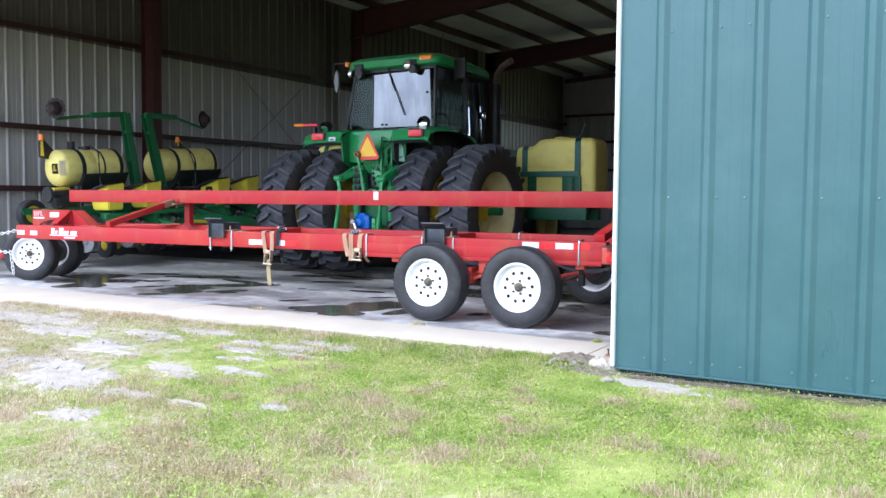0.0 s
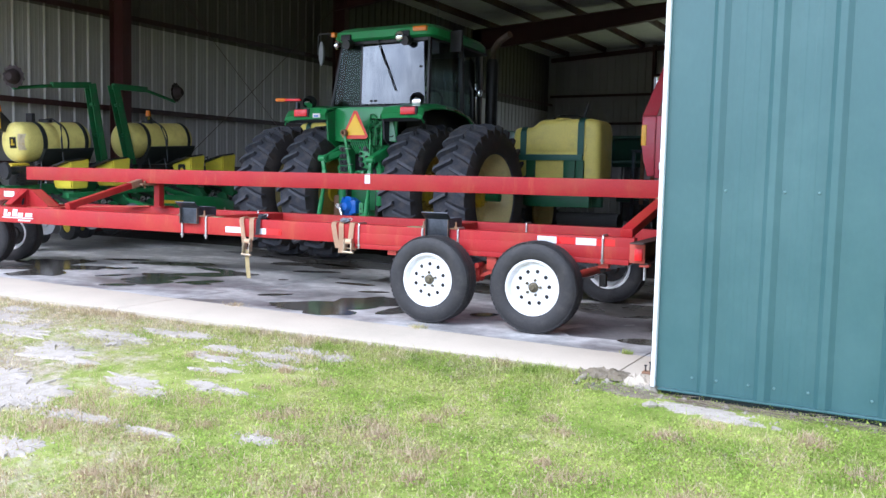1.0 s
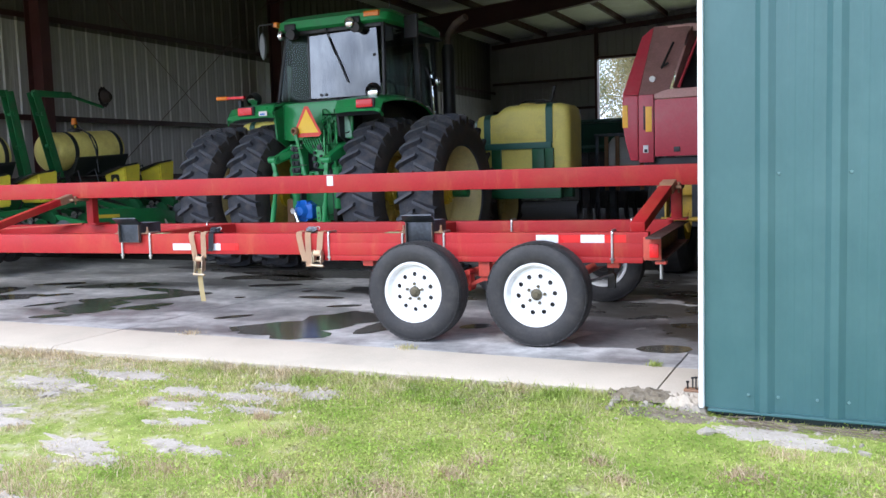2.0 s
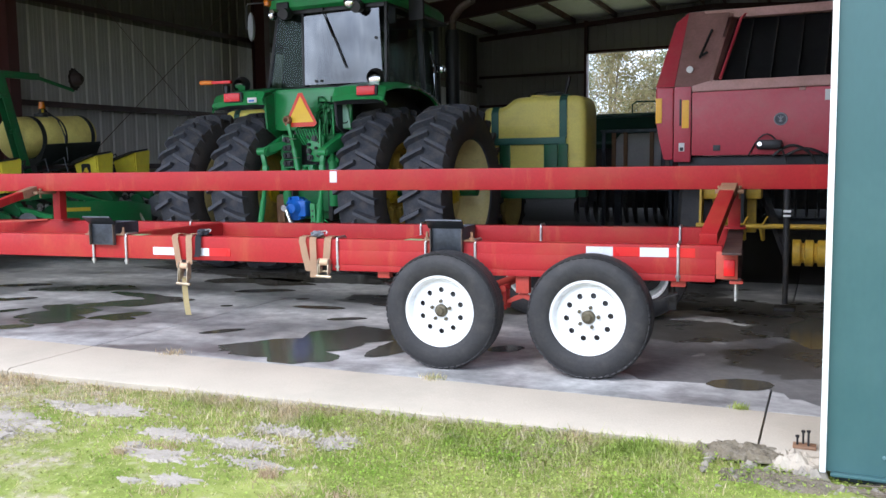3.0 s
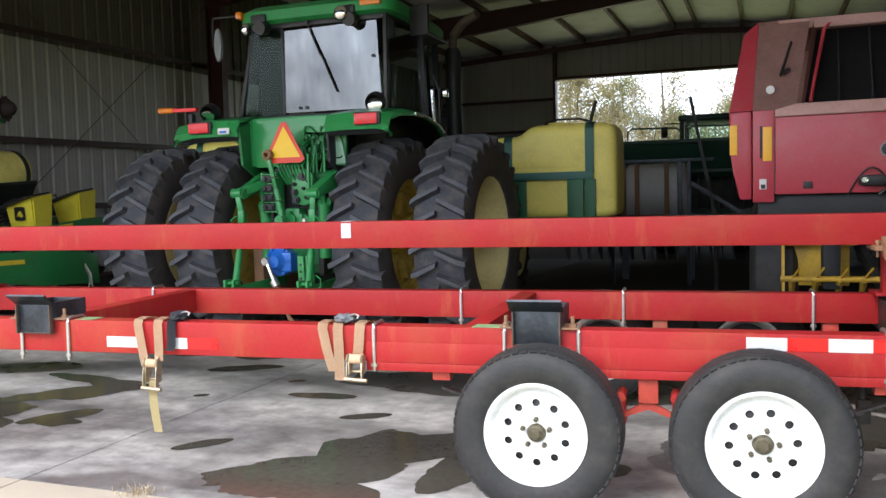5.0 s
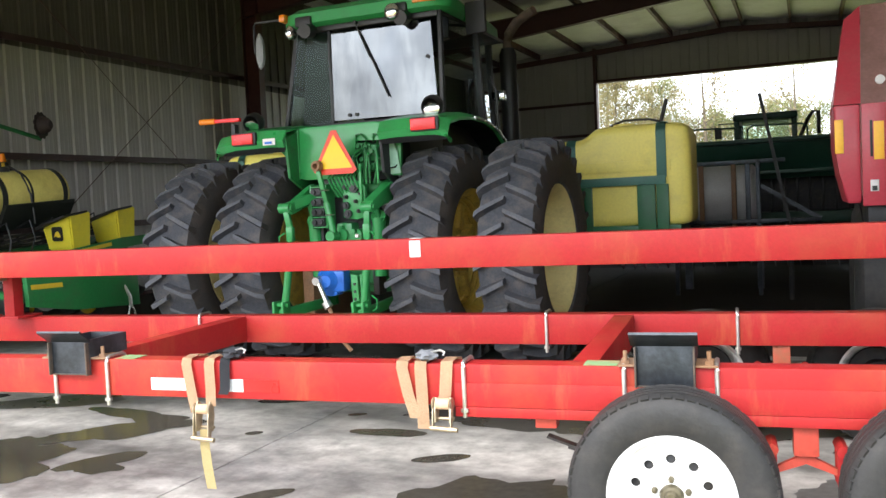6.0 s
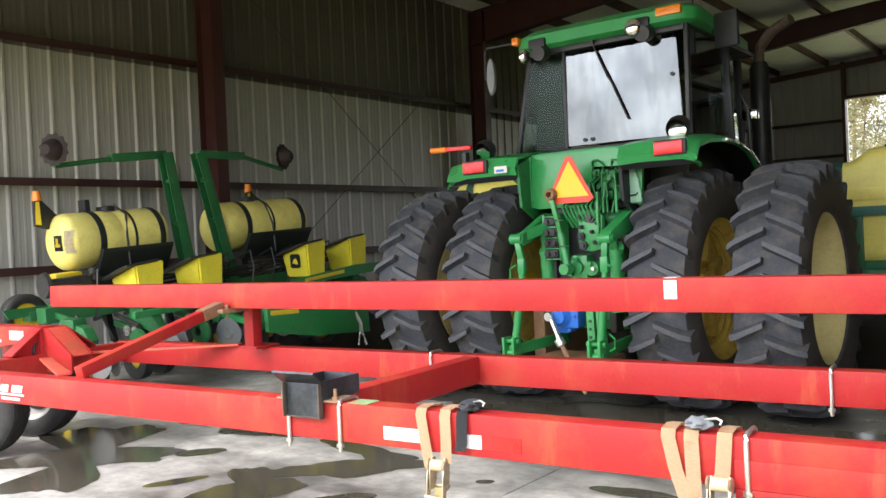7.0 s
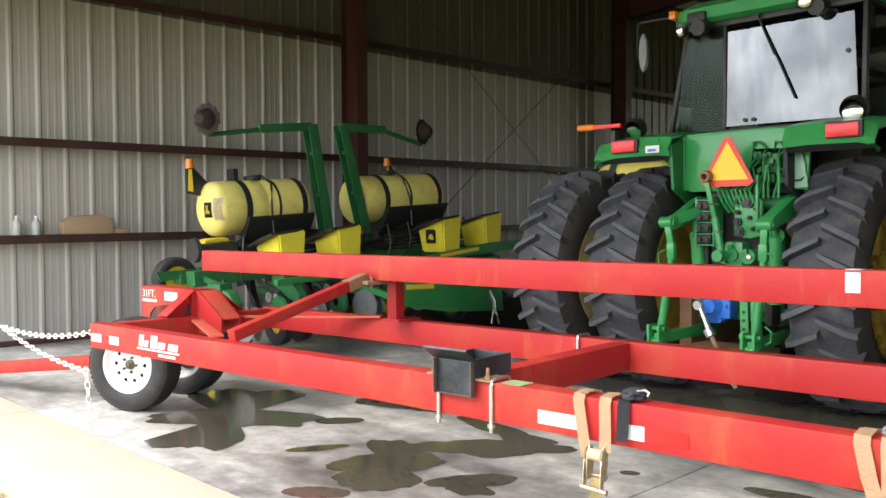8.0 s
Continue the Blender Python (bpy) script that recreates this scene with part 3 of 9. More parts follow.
for x0, x1 in ((-16.8, -10.565), (-10.555, -6.285), (-6.275, -2.005), (-1.995, -0.9)):
    bm = bmesh.new()
    n = max(2, int((x1 - x0) / 0.12))
    rows = []
    for i in range(n + 1):
        x = x0 + (x1 - x0) * i / n
        f0 = float(apron_edge(x))
        e = 0.018 * noise.noise((x * 2.5, 0, 3)) + 0.012 * noise.noise((x * 9, 0, 7))
        rows.append([bm.verts.new(p) for p in ((x, f0 + e, -0.14), (x, f0 + e, -0.022), (x, f0 + 0.02 + e, -0.008), (x, Y_FRONT - 0.004, 0.0), (x, Y_FRONT - 0.004, -0.14))])
    for a, b in zip(rows, rows[1:]):
        for k in range(4):
            bm.faces.new((a[k], b[k], b[k + 1], a[k + 1]))
    bm.faces.new(rows[0])
    bm.faces.new(rows[-1])
    part("slab", bm, APRON, apron)


# ---- walls, frame and roof ----
X_RIDGE, Z_RIDGE, PITCH = -5.53, 6.92, 0.064


def roof_z(x):
    return Z_RIDGE - PITCH * abs(x - X_RIDGE)


# left wall: sheets, girts, columns
wall_left = new("wall_left")
tagged(wall_left, "ribbed metal side wall of the shed", "wall", "", "structure")
sheet = bmesh.new()
ribbed(sheet, 0.915, 4.03, small=0.0022)
sheet_me = mesh_of(sheet, ZINC_SHEET, 0)
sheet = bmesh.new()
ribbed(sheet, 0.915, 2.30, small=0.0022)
upper_me = mesh_of(sheet, SHADED_UPPER_SHEET, 0)
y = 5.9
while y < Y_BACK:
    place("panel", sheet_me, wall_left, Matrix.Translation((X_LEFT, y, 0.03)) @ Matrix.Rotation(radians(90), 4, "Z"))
    place("upper_panel", upper_me, wall_left, Matrix.Translation((X_LEFT + 0.006, y, 4.04)) @ Matrix.Rotation(radians(90), 4, "Z"), "upper wall sheet with its shade painted in brown")
    y += 0.915


def girt(name, parent, p0, p1, out):
    """A cold-formed Z bar between two points, its lips turned by out."""
    bm = bmesh.new()
    p0, p1 = Vector(p0), Vector(p1)
    o = Vector(out)
    up = Vector((0, 0, 1))
    prof = [(0, 0.0), (0, 0.055), (0.19, 0.055), (0.19, -0.045), (0.186, -0.045), (0.186, 0.049), (0.006, 0.049), (0.006, 0)]
    lo = [bm.verts.new(p0 + o * a + up * b) for a, b in prof]
    hi = [bm.verts.new(p1 + o * a + up * b) for a, b in prof]
    bm.faces.new(lo)
    bm.faces.new(hi)
    for i in range(len(prof)):
        j = (i + 1) % len(prof)
        bm.faces.new((lo[i], lo[j], hi[j], hi[i]))
    return part(name, bm, GIRT_PAINT, parent)


for z in (1.20, 2.30, 4.06):
    girt("girt", wall_left, (X_LEFT + 0.035, 5.9, z - 0.01), (X_LEFT + 0.035, Y_BACK, z + 0.22), (1, 0, 0))
bm = bmesh.new()
box(bm, X_LEFT + 0.03, X_LEFT + 0.10, 5.9, Y_BACK, 0.0, 0.06, 0.004)
part("base_angle", bm, MAROON, wall_left)


def column(bm, x0, x1, y, z1, w=0.2, t=0.014):
    box(bm, x0, x0 + t, y - w / 2, y + w / 2, 0, z1)
    box(bm, x1 - t, x1, y - w / 2, y + w / 2, 0, z1)
    box(bm, x0 + t, x1 - t, y - 0.005, y + 0.005, 0, z1)
    box(bm, x0 - 0.03, x1 + 0.03, y - w / 2 - 0.03, y + w / 2 + 0.03, 0.0, 0.02)


FRAMES = (12.42, 19.35, 26.9)
for fy in FRAMES:
    bm = bmesh.new()
    column(bm, X_LEFT + 0.235, X_LEFT + 0.60, fy, roof_z(X_LEFT) - 0.25)
    column(bm, X_RIGHT - 0.60, X_RIGHT - 0.235, fy, roof_z(X_RIGHT) - 0.25)
    # tapered rafter: web, top and bottom flange on each slope
    for xa, xb in ((X_LEFT + 0.24, X_RIDGE), (X_RIGHT - 0.24, X_RIDGE)):
        top_a, top_b = roof_z(xa) - 0.24, roof_z(xb) - 0.24
        bot_a, bot_b = top_a - 0.72, top_b - 0.36
        sgn = 1 if xb > xa else -1
        prism(bm, [(xa, bot_a), (xb, bot_b), (xb, top_b), (xa, top_a)], Matrix.Translation((0, fy + 0.005, 0)) @ XZ, 0.01)
        beam(bm, (xa, fy, top_a - 0.007), (xb, fy, top_b - 0.007), 0.2, 0.014, up=(0, 0, 1))
        beam(bm, (xa, fy, bot_a + 0.007), (xb, fy, bot_b + 0.007), 0.2, 0.014, up=(0, 0, 1))
    setting("steel_frame", bm, MAROON, "red oxide steel portal frame of the shed", "frame", 0)

# rod bracing in the wall bay
bm = bmesh.new()
for a, b in (((12.75, 0.35), (19.5, 5.7)), ((12.75, 5.7), (19.5, 0.35))):
    rod(bm, (X_LEFT + 0.33, a[0], a[1]), (X_LEFT + 0.33, b[0], b[1]), 0.007, seg=8)
part("brace", bm, MAROON, wall_left)

# right wall
wall_right = new("wall_right")
tagged(wall_right, "ribbed metal far side wall of the shed", "wall", "", "structure")
y = 5.9
while y < Y_BACK:
    place("panel", sheet_me, wall_right, Matrix.Translation((X_RIGHT, y + 0.915, 0.03)) @ Matrix.Rotation(radians(-90), 4, "Z"))
    place("upper_panel", upper_me, wall_right, Matrix.Translation((X_RIGHT - 0.006, y + 0.915, 4.04)) @ Matrix.Rotation(radians(-90), 4, "Z"), "upper wall sheet with its shade painted in brown")
    y += 0.915
for z in (1.20, 2.30, 4.06):
    girt("girt", wall_right, (X_RIGHT - 0.035, 5.9, z), (X_RIGHT - 0.035, Y_BACK, z), (-1, 0, 0))

# back wall with a wide open doorway
BX0, BX1, BZ = -9.92, -1.0, 5.36
wall_back = new("wall_back")
tagged(wall_back, "grey metal back wall with a wide open doorway", "wall", "", "structure")


def back_sheet(x0, x1, z0):
    x = x0
    while x < x1 - 0.01:
        w = min(0.915, x1 - x)
        b2 = bmesh.new()
        ribbed(b2, w, 1.0, small=0.002)
        for v in b2.verts:
            v.co.z = z0 if v.co.z < 0.5 else roof_z(x + v.co.x) - 0.03
            v.co.x += x
            v.co.y += Y_BACK
        part("panel", b2, GREY_SHEET, wall_back, smooth=0)
        x += w


back_sheet(X_LEFT, BX0, -0.06)
back_sheet(BX0, BX1, BZ)
back_sheet(BX1, X_RIGHT, -0.06)
for z in (1.20, 2.36, 3.5, 4.6):
    girt("girt", wall_back, (X_LEFT + 0.2, Y_BACK - 0.035, z), (BX0 - 0.1, Y_BACK - 0.035, z), (0, -1, 0))
    girt("girt", wall_back, (BX1 + 0.1, Y_BACK - 0.035, z), (X_RIGHT - 0.2, Y_BACK - 0.035, z), (0, -1, 0))
bm = bmesh.new()
box(bm, BX0 - 0.1, BX0, Y_BACK - 0.25, Y_BACK + 0.03, 0, 6.45)
box(bm, BX1, BX1 + 0.1, Y_BACK - 0.25, Y_BACK + 0.03, 0, 6.45)
box(bm, BX0, BX1, Y_BACK - 0.25, Y_BACK + 0.03, BZ - 0.1, BZ)
part("door_frame", bm, MAROON, wall_back)
bm = bmesh.new()
box(bm, BX0 - 0.035, BX0 + 0.005, Y_BACK + 0.035, Y_BACK + 0.09, 0, BZ + 0.04, 0.004)
box(bm, BX0 + 0.005, BX1, Y_BACK + 0.035, Y_BACK + 0.09, BZ - 0.02, BZ + 0.04, 0.004)
part("trim", bm, WHITE_TRIM, wall_back)
bm = bmesh.new()
for xa, xb in ((X_LEFT + 0.2, X_RIDGE), (X_RIDGE, X_RIGHT - 0.2)):
    beam(bm, (xa, Y_BACK - 0.15, roof_z(xa) - 0.32), (xb, Y_BACK - 0.15, roof_z(xb) - 0.32), 0.16, 0.16)
part("end_rafter", bm, MAROON, wall_back)

# ceiling: insulation blanket that sags between the purlins, and the purlins
purlins = [X_RIDGE + 0.40 + 1.43 * i for i in range(6)] + [X_RIDGE - 0.30 - 1.53 * i for i in range(6)]
xs = []
for i in range(-68, 69):
    xs.append(X_RIDGE + i * 0.13)
xs = [X_LEFT] + [x for x in xs if X_LEFT < x < X_RIGHT] + [X_RIGHT]
ys = [5.6 + 1.45 * i for i in range(20)] + [Y_BACK + 0.3]
cv, cf = [], []
for yy in ys:
    for x in xs:
        gap = min(abs(x - p) for p in purlins)
        sag = 0.075 * math.sin(min(gap / 0.74, 1) * math.pi / 2) * (0.8 + 0.5 * noise.noise((x * 0.6, yy * 0.35, 2)))
        cv.append((x, yy, roof_z(x) - 0.02 - sag))
for j in range(len(ys) - 1):
    for i in range(len(xs) - 1):
        a = j * len(xs) + i
        cf.append((a, a + len(xs), a + len(xs) + 1, a + 1))
ceiling = fast("ceiling", cv, cf, INSULATION)
ceiling.data.polygons.foreach_set("use_smooth", [True] * len(ceiling.data.polygons))
tagged(ceiling, "white faced insulation under the shed roof", "ceiling", "", "structure")
bm = bmesh.new()
for p in purlins:
    if X_LEFT + 0.1 < p < X_RIGHT - 0.1:
        z = roof_z(p) - 0.03
        box(bm, p - 0.03, p + 0.03, 5.7, Y_BACK - 0.05, z - 0.2, z)
        box(bm, p + 0.03, p + 0.055, 5.7, Y_BACK - 0.05, z - 0.2, z - 0.185)
setting("purlins", bm, MAROON, "red oxide roof purlins", "purlin", 0)
bm = bmesh.new()
for xa, xb in ((X_LEFT - 0.5, X_RIDGE), (X_RIDGE, X_RIGHT + 0.5)):
    beam(bm, (xa, 19.9, roof_z(xa) + 0.04), (xb, 19.9, roof_z(xb) + 0.04), 29.2, 0.05)
setting("roof", bm, GREY_SHEET, "low pitched metal roof", "roof")

# front wall beside the opening; unseen header above it, set to dim the shed
WX = -1.745
wall_front = new("wall_front")
tagged(wall_front, "weathered green ribbed metal wall beside the opening", "wall", "", "structure")


def green_sheet(x0, width, z0, z1, yy):
    """A sheet with three broad ribs and screws in rows beside them."""
    first, wide = 0.217, 0.09
    bm = bmesh.new()
    ribbed(bm, width, z1 - z0, depth=0.026, small=0.0012, first=first, wide=wide)
    bmesh.ops.translate(bm, verts=bm.verts, vec=(x0, yy, z0))
    sheet = part("panel", bm, TEAL_SHEET, wall_front, smooth=0)
    bm = bmesh.new()
    z, row = -0.01 + 0.05 if z0 < 1 else z0 + 0.05, 0
    while z < z1:
        for k in range(3):
            edge = first + 0.305 * k
            for sx in ((edge - 0.028, edge + wide + 0.016) if row == 0 or k == 2 else (edge + wide + 0.016,)):
                if sx < width - 0.01:
                    bmesh.ops.create_cone(bm, cap_ends=True, segments=6, radius1=0.0085, radius2=0.005, depth=0.008,
                                          matrix=Matrix.Translation((x0 + sx, yy - 0.005, z)) @ Matrix.Rotation(radians(90), 4, "X"))
        z += 1.06
        row += 1
    sc = part("screws", bm, TEAL_SCREW, sheet, "painted hex screws in rows")
    tagged(sc, "painted hex screws in rows", "", "", "stuff")
    return sheet


TEAL_SCREW = mat("pale_worn_screw_heads", (0.16, 0.27, 0.28), 0.4, 0.3, var=0.1)
x = WX + 0.023
while x < X_RIGHT:
    green_sheet(x, min(0.915, X_RIGHT + 0.05 - x), -0.036, 6.4, 6.0)
    x += 0.915
x = X_LEFT - 0.1
while x < WX - 0.02:
    green_sheet(x, min(0.915, WX + 0.012 - x), 3.95, 6.4, 6.0)
    x += 0.915
bm = bmesh.new()
prism(bm, [(WX - 0.016, -0.035), (WX + 0.007, -0.035), (WX + 0.007, 3.95), (WX - 0.016, 3.95)], Matrix.Translation((0, 6.03, 0)) @ XZ, 0.065, 0.003)
part("edge_trim", bm, WHITE_TRIM, wall_front)
bm = bmesh.new()
box(bm, WX + 0.008, WX + 0.023, 5.999, 6.004, -0.036, 3.95)
part("sheet_return", bm, TEAL_SHEET, wall_front)
bm = bmesh.new()
box(bm, WX + 0.024, X_RIGHT, 5.972, 6.008, -0.050, -0.037, 0.003)
part("base_trim", bm, TEAL_SHEET, wall_front)
bm = bmesh.new()
box(bm, WX + 0.05, X_RIGHT, 6.03, 6.20, 0.02, 0.08, 0.004)
for z in (1.05, 2.2, 3.4, 4.6):
    box(bm, WX + 0.05, X_RIGHT, 6.03, 6.20, z, z + 0.06)
part("girt", bm, MAROON, wall_front)
# footing set back and coloured near black as the shade below the lip
bm = bmesh.new()
box(bm, WX + 0.03, X_RIGHT, 6.025, 6.10, -0.30, -0.045, 0.01)
part("footing", bm, GAP_SHADE, wall_front, "wall footing painted near black for the shaded gap")
# anchor bolts left standing in the apron behind the edge trim
latch = thing("anchor_plate", (-1.82, 6.17, 0), "small rusty steel plate with anchor bolts on the apron", "bracket")
bm = bmesh.new()
box(bm, -1.865, -1.775, 6.14, 6.20, -0.006, 0.006, 0.002)
part("plate", bm, BARE_RUST, latch)
for bx, by, bh in ((-1.848, 6.165, 0.045), (-1.826, 6.185, 0.062), (-1.805, 6.155, 0.072)):
    bm = bmesh.new()
    tube(bm, [(bx, by, 0.0), (bx, by, bh)], 0.0045)
    bmesh.ops.create_cone(bm, cap_ends=True, segments=6, radius1=0.009, radius2=0.009, depth=0.008, matrix=Matrix.Translation((bx, by, bh - 0.004)))
    part("bolt", bm, BLACK_IRON, latch)


# ---- standing water ----
def pool(lobes, seed, material=WATER, lift=0.0025, label="dark puddle of standing water on the slab"):
    """A puddle grown from overlapping round lobes, with a ragged edge."""
    cx, cy = lobes[0][0], lobes[0][1]
    n = 120
    bm = bmesh.new()
    ring = []
    for k in range(n):
        a = 2 * math.pi * k / n
        d = Vector((math.cos(a), math.sin(a)))
        far_r = 0.02
        for lx, ly, rx, ry, turn in lobes:
            c, s_ = math.cos(radians(turn)), math.sin(radians(turn))
            ox, oy = cx - lx, cy - ly
            p = Vector(((ox * c + oy * s_) / rx, (-ox * s_ + oy * c) / ry))
            q = Vector(((d.x * c + d.y * s_) / rx, (-d.x * s_ + d.y * c) / ry))
            qa, qb, qc = q.dot(q), p.dot(q), p.dot(p) - 1
            disc = qb * qb - qa * qc
            if disc > 0:
                far_r = max(far_r, (-qb + math.sqrt(disc)) / qa)
        x, y = cx + d.x * far_r, cy + d.y * far_r
        far_r *= 1 + 0.20 * noise.noise((x * 3.1, y * 3.1, seed)) + 0.13 * noise.noise((x * 8, y * 8, seed + 3)) + 0.07 * noise.noise((x * 21, y * 21, seed + 5))
        ring.append(bm.verts.new((cx + d.x * far_r, max(cy + d.y * far_r, Y_FRONT + 0.02), lift)))
    mid = bm.verts.new((cx, max(cy, Y_FRONT + 0.03), lift))
    for k in range(n):
        bm.faces.new((mid, ring[k], ring[(k + 1) % n]))
    return tagged(new("puddle", mesh_of(bm, material, 0)), label, "puddle", "puddles on the slab", "structure")


POOLS = [
    [(-4.95, 7.12, 0.42, 0.30, 45), (-4.72, 6.85, 0.24, 0.16, 20), (-5.28, 7.00, 0.22, 0.12, 40), (-4.85, 7.60, 0.30, 0.26, 30), (-4.55, 7.72, 0.22, 0.26, 0)],
    [(-4.28, 7.45, 0.16, 0.42, -12), (-4.45, 7.75, 0.22, 0.20, 0)],
    [(-5.78, 7.40, 0.17, 0.065, 52)],
    [(-7.02, 7.66, 0.25, 0.12, 58), (-6.92, 7.52, 0.14, 0.08, 30)],
    [(-7.62, 7.58, 0.36, 0.20, 60), (-7.42, 7.32, 0.24, 0.20, 30), (-7.88, 7.86, 0.18, 0.14, 40)],
    [(-7.47, 6.95, 0.19, 0.10, 40)],
    [(-8.16, 7.49, 0.20, 0.07, 62)],
    [(-8.65, 8.03, 0.18, 0.10, 55)],
    [(-7.42, 8.22, 0.34, 0.20, 40), (-7.66, 8.02, 0.20, 0.12, 45), (-7.20, 8.42, 0.20, 0.10, 30)],
    [(-7.72, 8.62, 0.42, 0.10, -10), (-7.30, 8.50, 0.18, 0.14, 30)],
    [(-9.30, 7.55, 0.60, 0.30, 38), (-8.88, 7.08, 0.32, 0.22, 40), (-9.90, 8.05, 0.50, 0.24, 38), (-8.98, 7.66, 0.30, 0.10, 20)],
    [(-5.70, 8.57, 0.24, 0.085, 5)], [(-5.19, 8.16, 0.16, 0.07, 28)], [(-6.75, 9.25, 0.30, 0.11, 25)],
    [(-7.35, 9.86, 0.55, 0.22, 15), (-6.90, 9.75, 0.30, 0.16, 0)], [(-2.16, 7.12, 0.16, 0.12, 20)], [(-3.64, 7.55, 0.12, 0.10, 40)],
    [(-6.51, 8.37, 0.055, 0.04, 30)], [(-6.10, 8.93, 0.07, 0.035, 30)], [(-9.45, 8.75, 0.30, 0.12, 30)],
    [(-6.6, 10.3, 1.3, 0.36, 3)], [(-4.7, 10.2, 0.8, 0.28, -5)], [(-1.6, 8.7, 0.40, 0.7, 10)], [(-1.0, 10.0, 0.8, 0.6, 0)]]
for i, lobes in enumerate(POOLS):
    pool(lobes, i + 1.0, lift=0.0025 + 0.0004 * (i % 3))
STAINS = [
    [(-1.35, 8.0, 1.0, 0.65, 20)], [(-0.6, 9.4, 2.0, 1.1, 0)], [(-4.6, 10.6, 2.1, 0.7, 0)], [(-2.7, 8.6, 0.6, 0.42, 0)], [(-1.2, 7.3, 0.45, 0.3, 10)],
    [(-4.4, 9.2, 1.4, 0.42, 3)], [(-7.4, 10.9, 2.1, 0.8, 0)], [(-8.6, 8.8, 0.55, 0.22, 25)], [(-3.4, 9.9, 1.3, 0.45, 0)], [(-0.4, 7.6, 0.6, 0.45, 0)]]
HALF_DRY = mat("half_dry_grey_concrete", (0.17, 0.168, 0.165), 0.42, var=0.35, scale=3.5, fine=22, bump=0.04, ior=1.4, dirt=(0.30, 0.29, 0.28), dirt_amount=0.6, dirt_scale=5)
for i, lobes in enumerate([[(-1.75, 7.9, 0.7, 1.0, 0), (-2.3, 7.45, 0.5, 0.35, 10), (-1.6, 7.0, 0.35, 0.3, 0)], [(-2.95, 7.95, 0.55, 0.45, 10)], [(-0.7, 7.3, 0.6, 0.5, 0)]]):
    pool(lobes, 80.0 + i, HALF_DRY, 0.0005 + 0.0001 * i, "half dry grey patch on the slab")
for i, lobes in enumerate(STAINS):
    pool(lobes, 50.0 + i, DAMP, 0.0012 + 0.0001 * i, "dark damp stain on the slab")


# ---- header trailer ----
def wheel_meshes():
    """Tyre, spoked-hole steel rim, hub and nut of a trailer wheel; axis along y, outer face towards -y."""
    turn = Matrix.Rotation(radians(90), 4, "X")
    bm = bmesh.new()
    R = 0.345
    prof = [(0.203, -0.085), (0.215, -0.098), (0.235, -0.106), (0.27, -0.110), (0.30, -0.106), (0.322, -0.096), (R - 0.010, -0.082), (R - 0.003, -0.070)]
    for yy in (-0.040, 0.0, 0.040):
        prof += [(R, yy - 0.018), (R, yy - 0.005), (R - 0.008, yy - 0.004), (R - 0.008, yy + 0.004), (R, yy + 0.005), (R, yy + 0.018)]
    prof += [(R - 0.003, 0.070), (R - 0.010, 0.082), (0.322, 0.096), (0.30, 0.106), (0.27, 0.110), (0.235, 0.106), (0.215, 0.098), (0.203, 0.085), (0.195, 0.0)]
    lathe(bm, prof, 64, turn, True)
    # shoulder blocks
    for k in range(56):
        a = 2 * math.pi * k / 56
        for s in (-1, 1):
            m = Matrix.Rotation(a, 4, "Y") @ Matrix.Translation((0, s * 0.083, R - 0.009))
            box(bm, -0.013, 0.013, -0.009, 0.009, -0.010, 0.003, 0, m @ Matrix.Rotation(radians(-s * 28), 4, "X"))
    tyre = mesh_of(bm, RUBBER)
    bm = bmesh.new()
    lathe(bm, [(0.150, 0.058), (0.165, 0.050), (0.178, 0.046), (0.186, 0.070), (0.190, 0.088), (0.198, 0.096), (0.209, 0.097), (0.211, 0.090), (0.200, 0.082),
               (0.196, 0.03), (0.185, -0.02), (0.186, -0.075), (0.207, -0.088), (0.209, -0.096), (0.196, -0.095), (0.182, -0.08), (0.176, -0.03), (0.170, 0.03), (0.150, 0.052)], 56, turn, True)
    outer = [(0.151 * math.cos(2 * math.pi * k / 60), 0.151 * math.sin(2 * math.pi * k / 60)) for k in range(60)]
    holes = []
    for k in range(10):
        a = 2 * math.pi * k / 10 + 0.31
        cx, cy = 0.122 * math.cos(a), 0.122 * math.sin(a)
        holes.append([(cx + 0.0165 * math.cos(-2 * math.pi * j / 14), cy + 0.0165 * math.sin(-2 * math.pi * j / 14)) for j in range(14)])
    from mathutils.geometry import tessellate_polygon
    loops = [[Vector((x, y, 0)) for x, y in lp] for lp in [outer] + holes]
    flat = [p for lp in loops for p in lp]
    tris = tessellate_polygon(loops)

    def dish(p, back):
        r = math.hypot(p.x, p.y)
        return 0.055 + 0.012 * max(0, 1 - r / 0.15) - (0.006 if back else 0)

    for back in (0, 1):
        vs = [bm.verts.new(turn @ Vector((p.x, p.y, dish(p, back)))) for p in flat]
        for t in tris:
            if len(set(t)) == 3:
                try:
                    bm.faces.new([vs[i] for i in t])
                except ValueError:
                    pass
    for lp in holes:
        top = [bm.verts.new(turn @ Vector((x, y, dish(Vector((x, y, 0)), 0)))) for x, y in lp]
        bot = [bm.verts.new(turn @ Vector((x, y, 0.047))) for x, y in lp]
        for j in range(14):
            bm.faces.new((top[j], top[(j + 1) % 14], bot[(j + 1) % 14], bot[j]))
    rim = mesh_of(bm, WHITE_RIM, 30)
    bm = bmesh.new()
    lathe(bm, [(0, 0.092), (0.016, 0.092), (0.020, 0.088), (0.024, 0.078), (0.033, 0.075), (0.036, 0.068), (0.040, 0.055), (0.0, 0.05)], 24, turn)
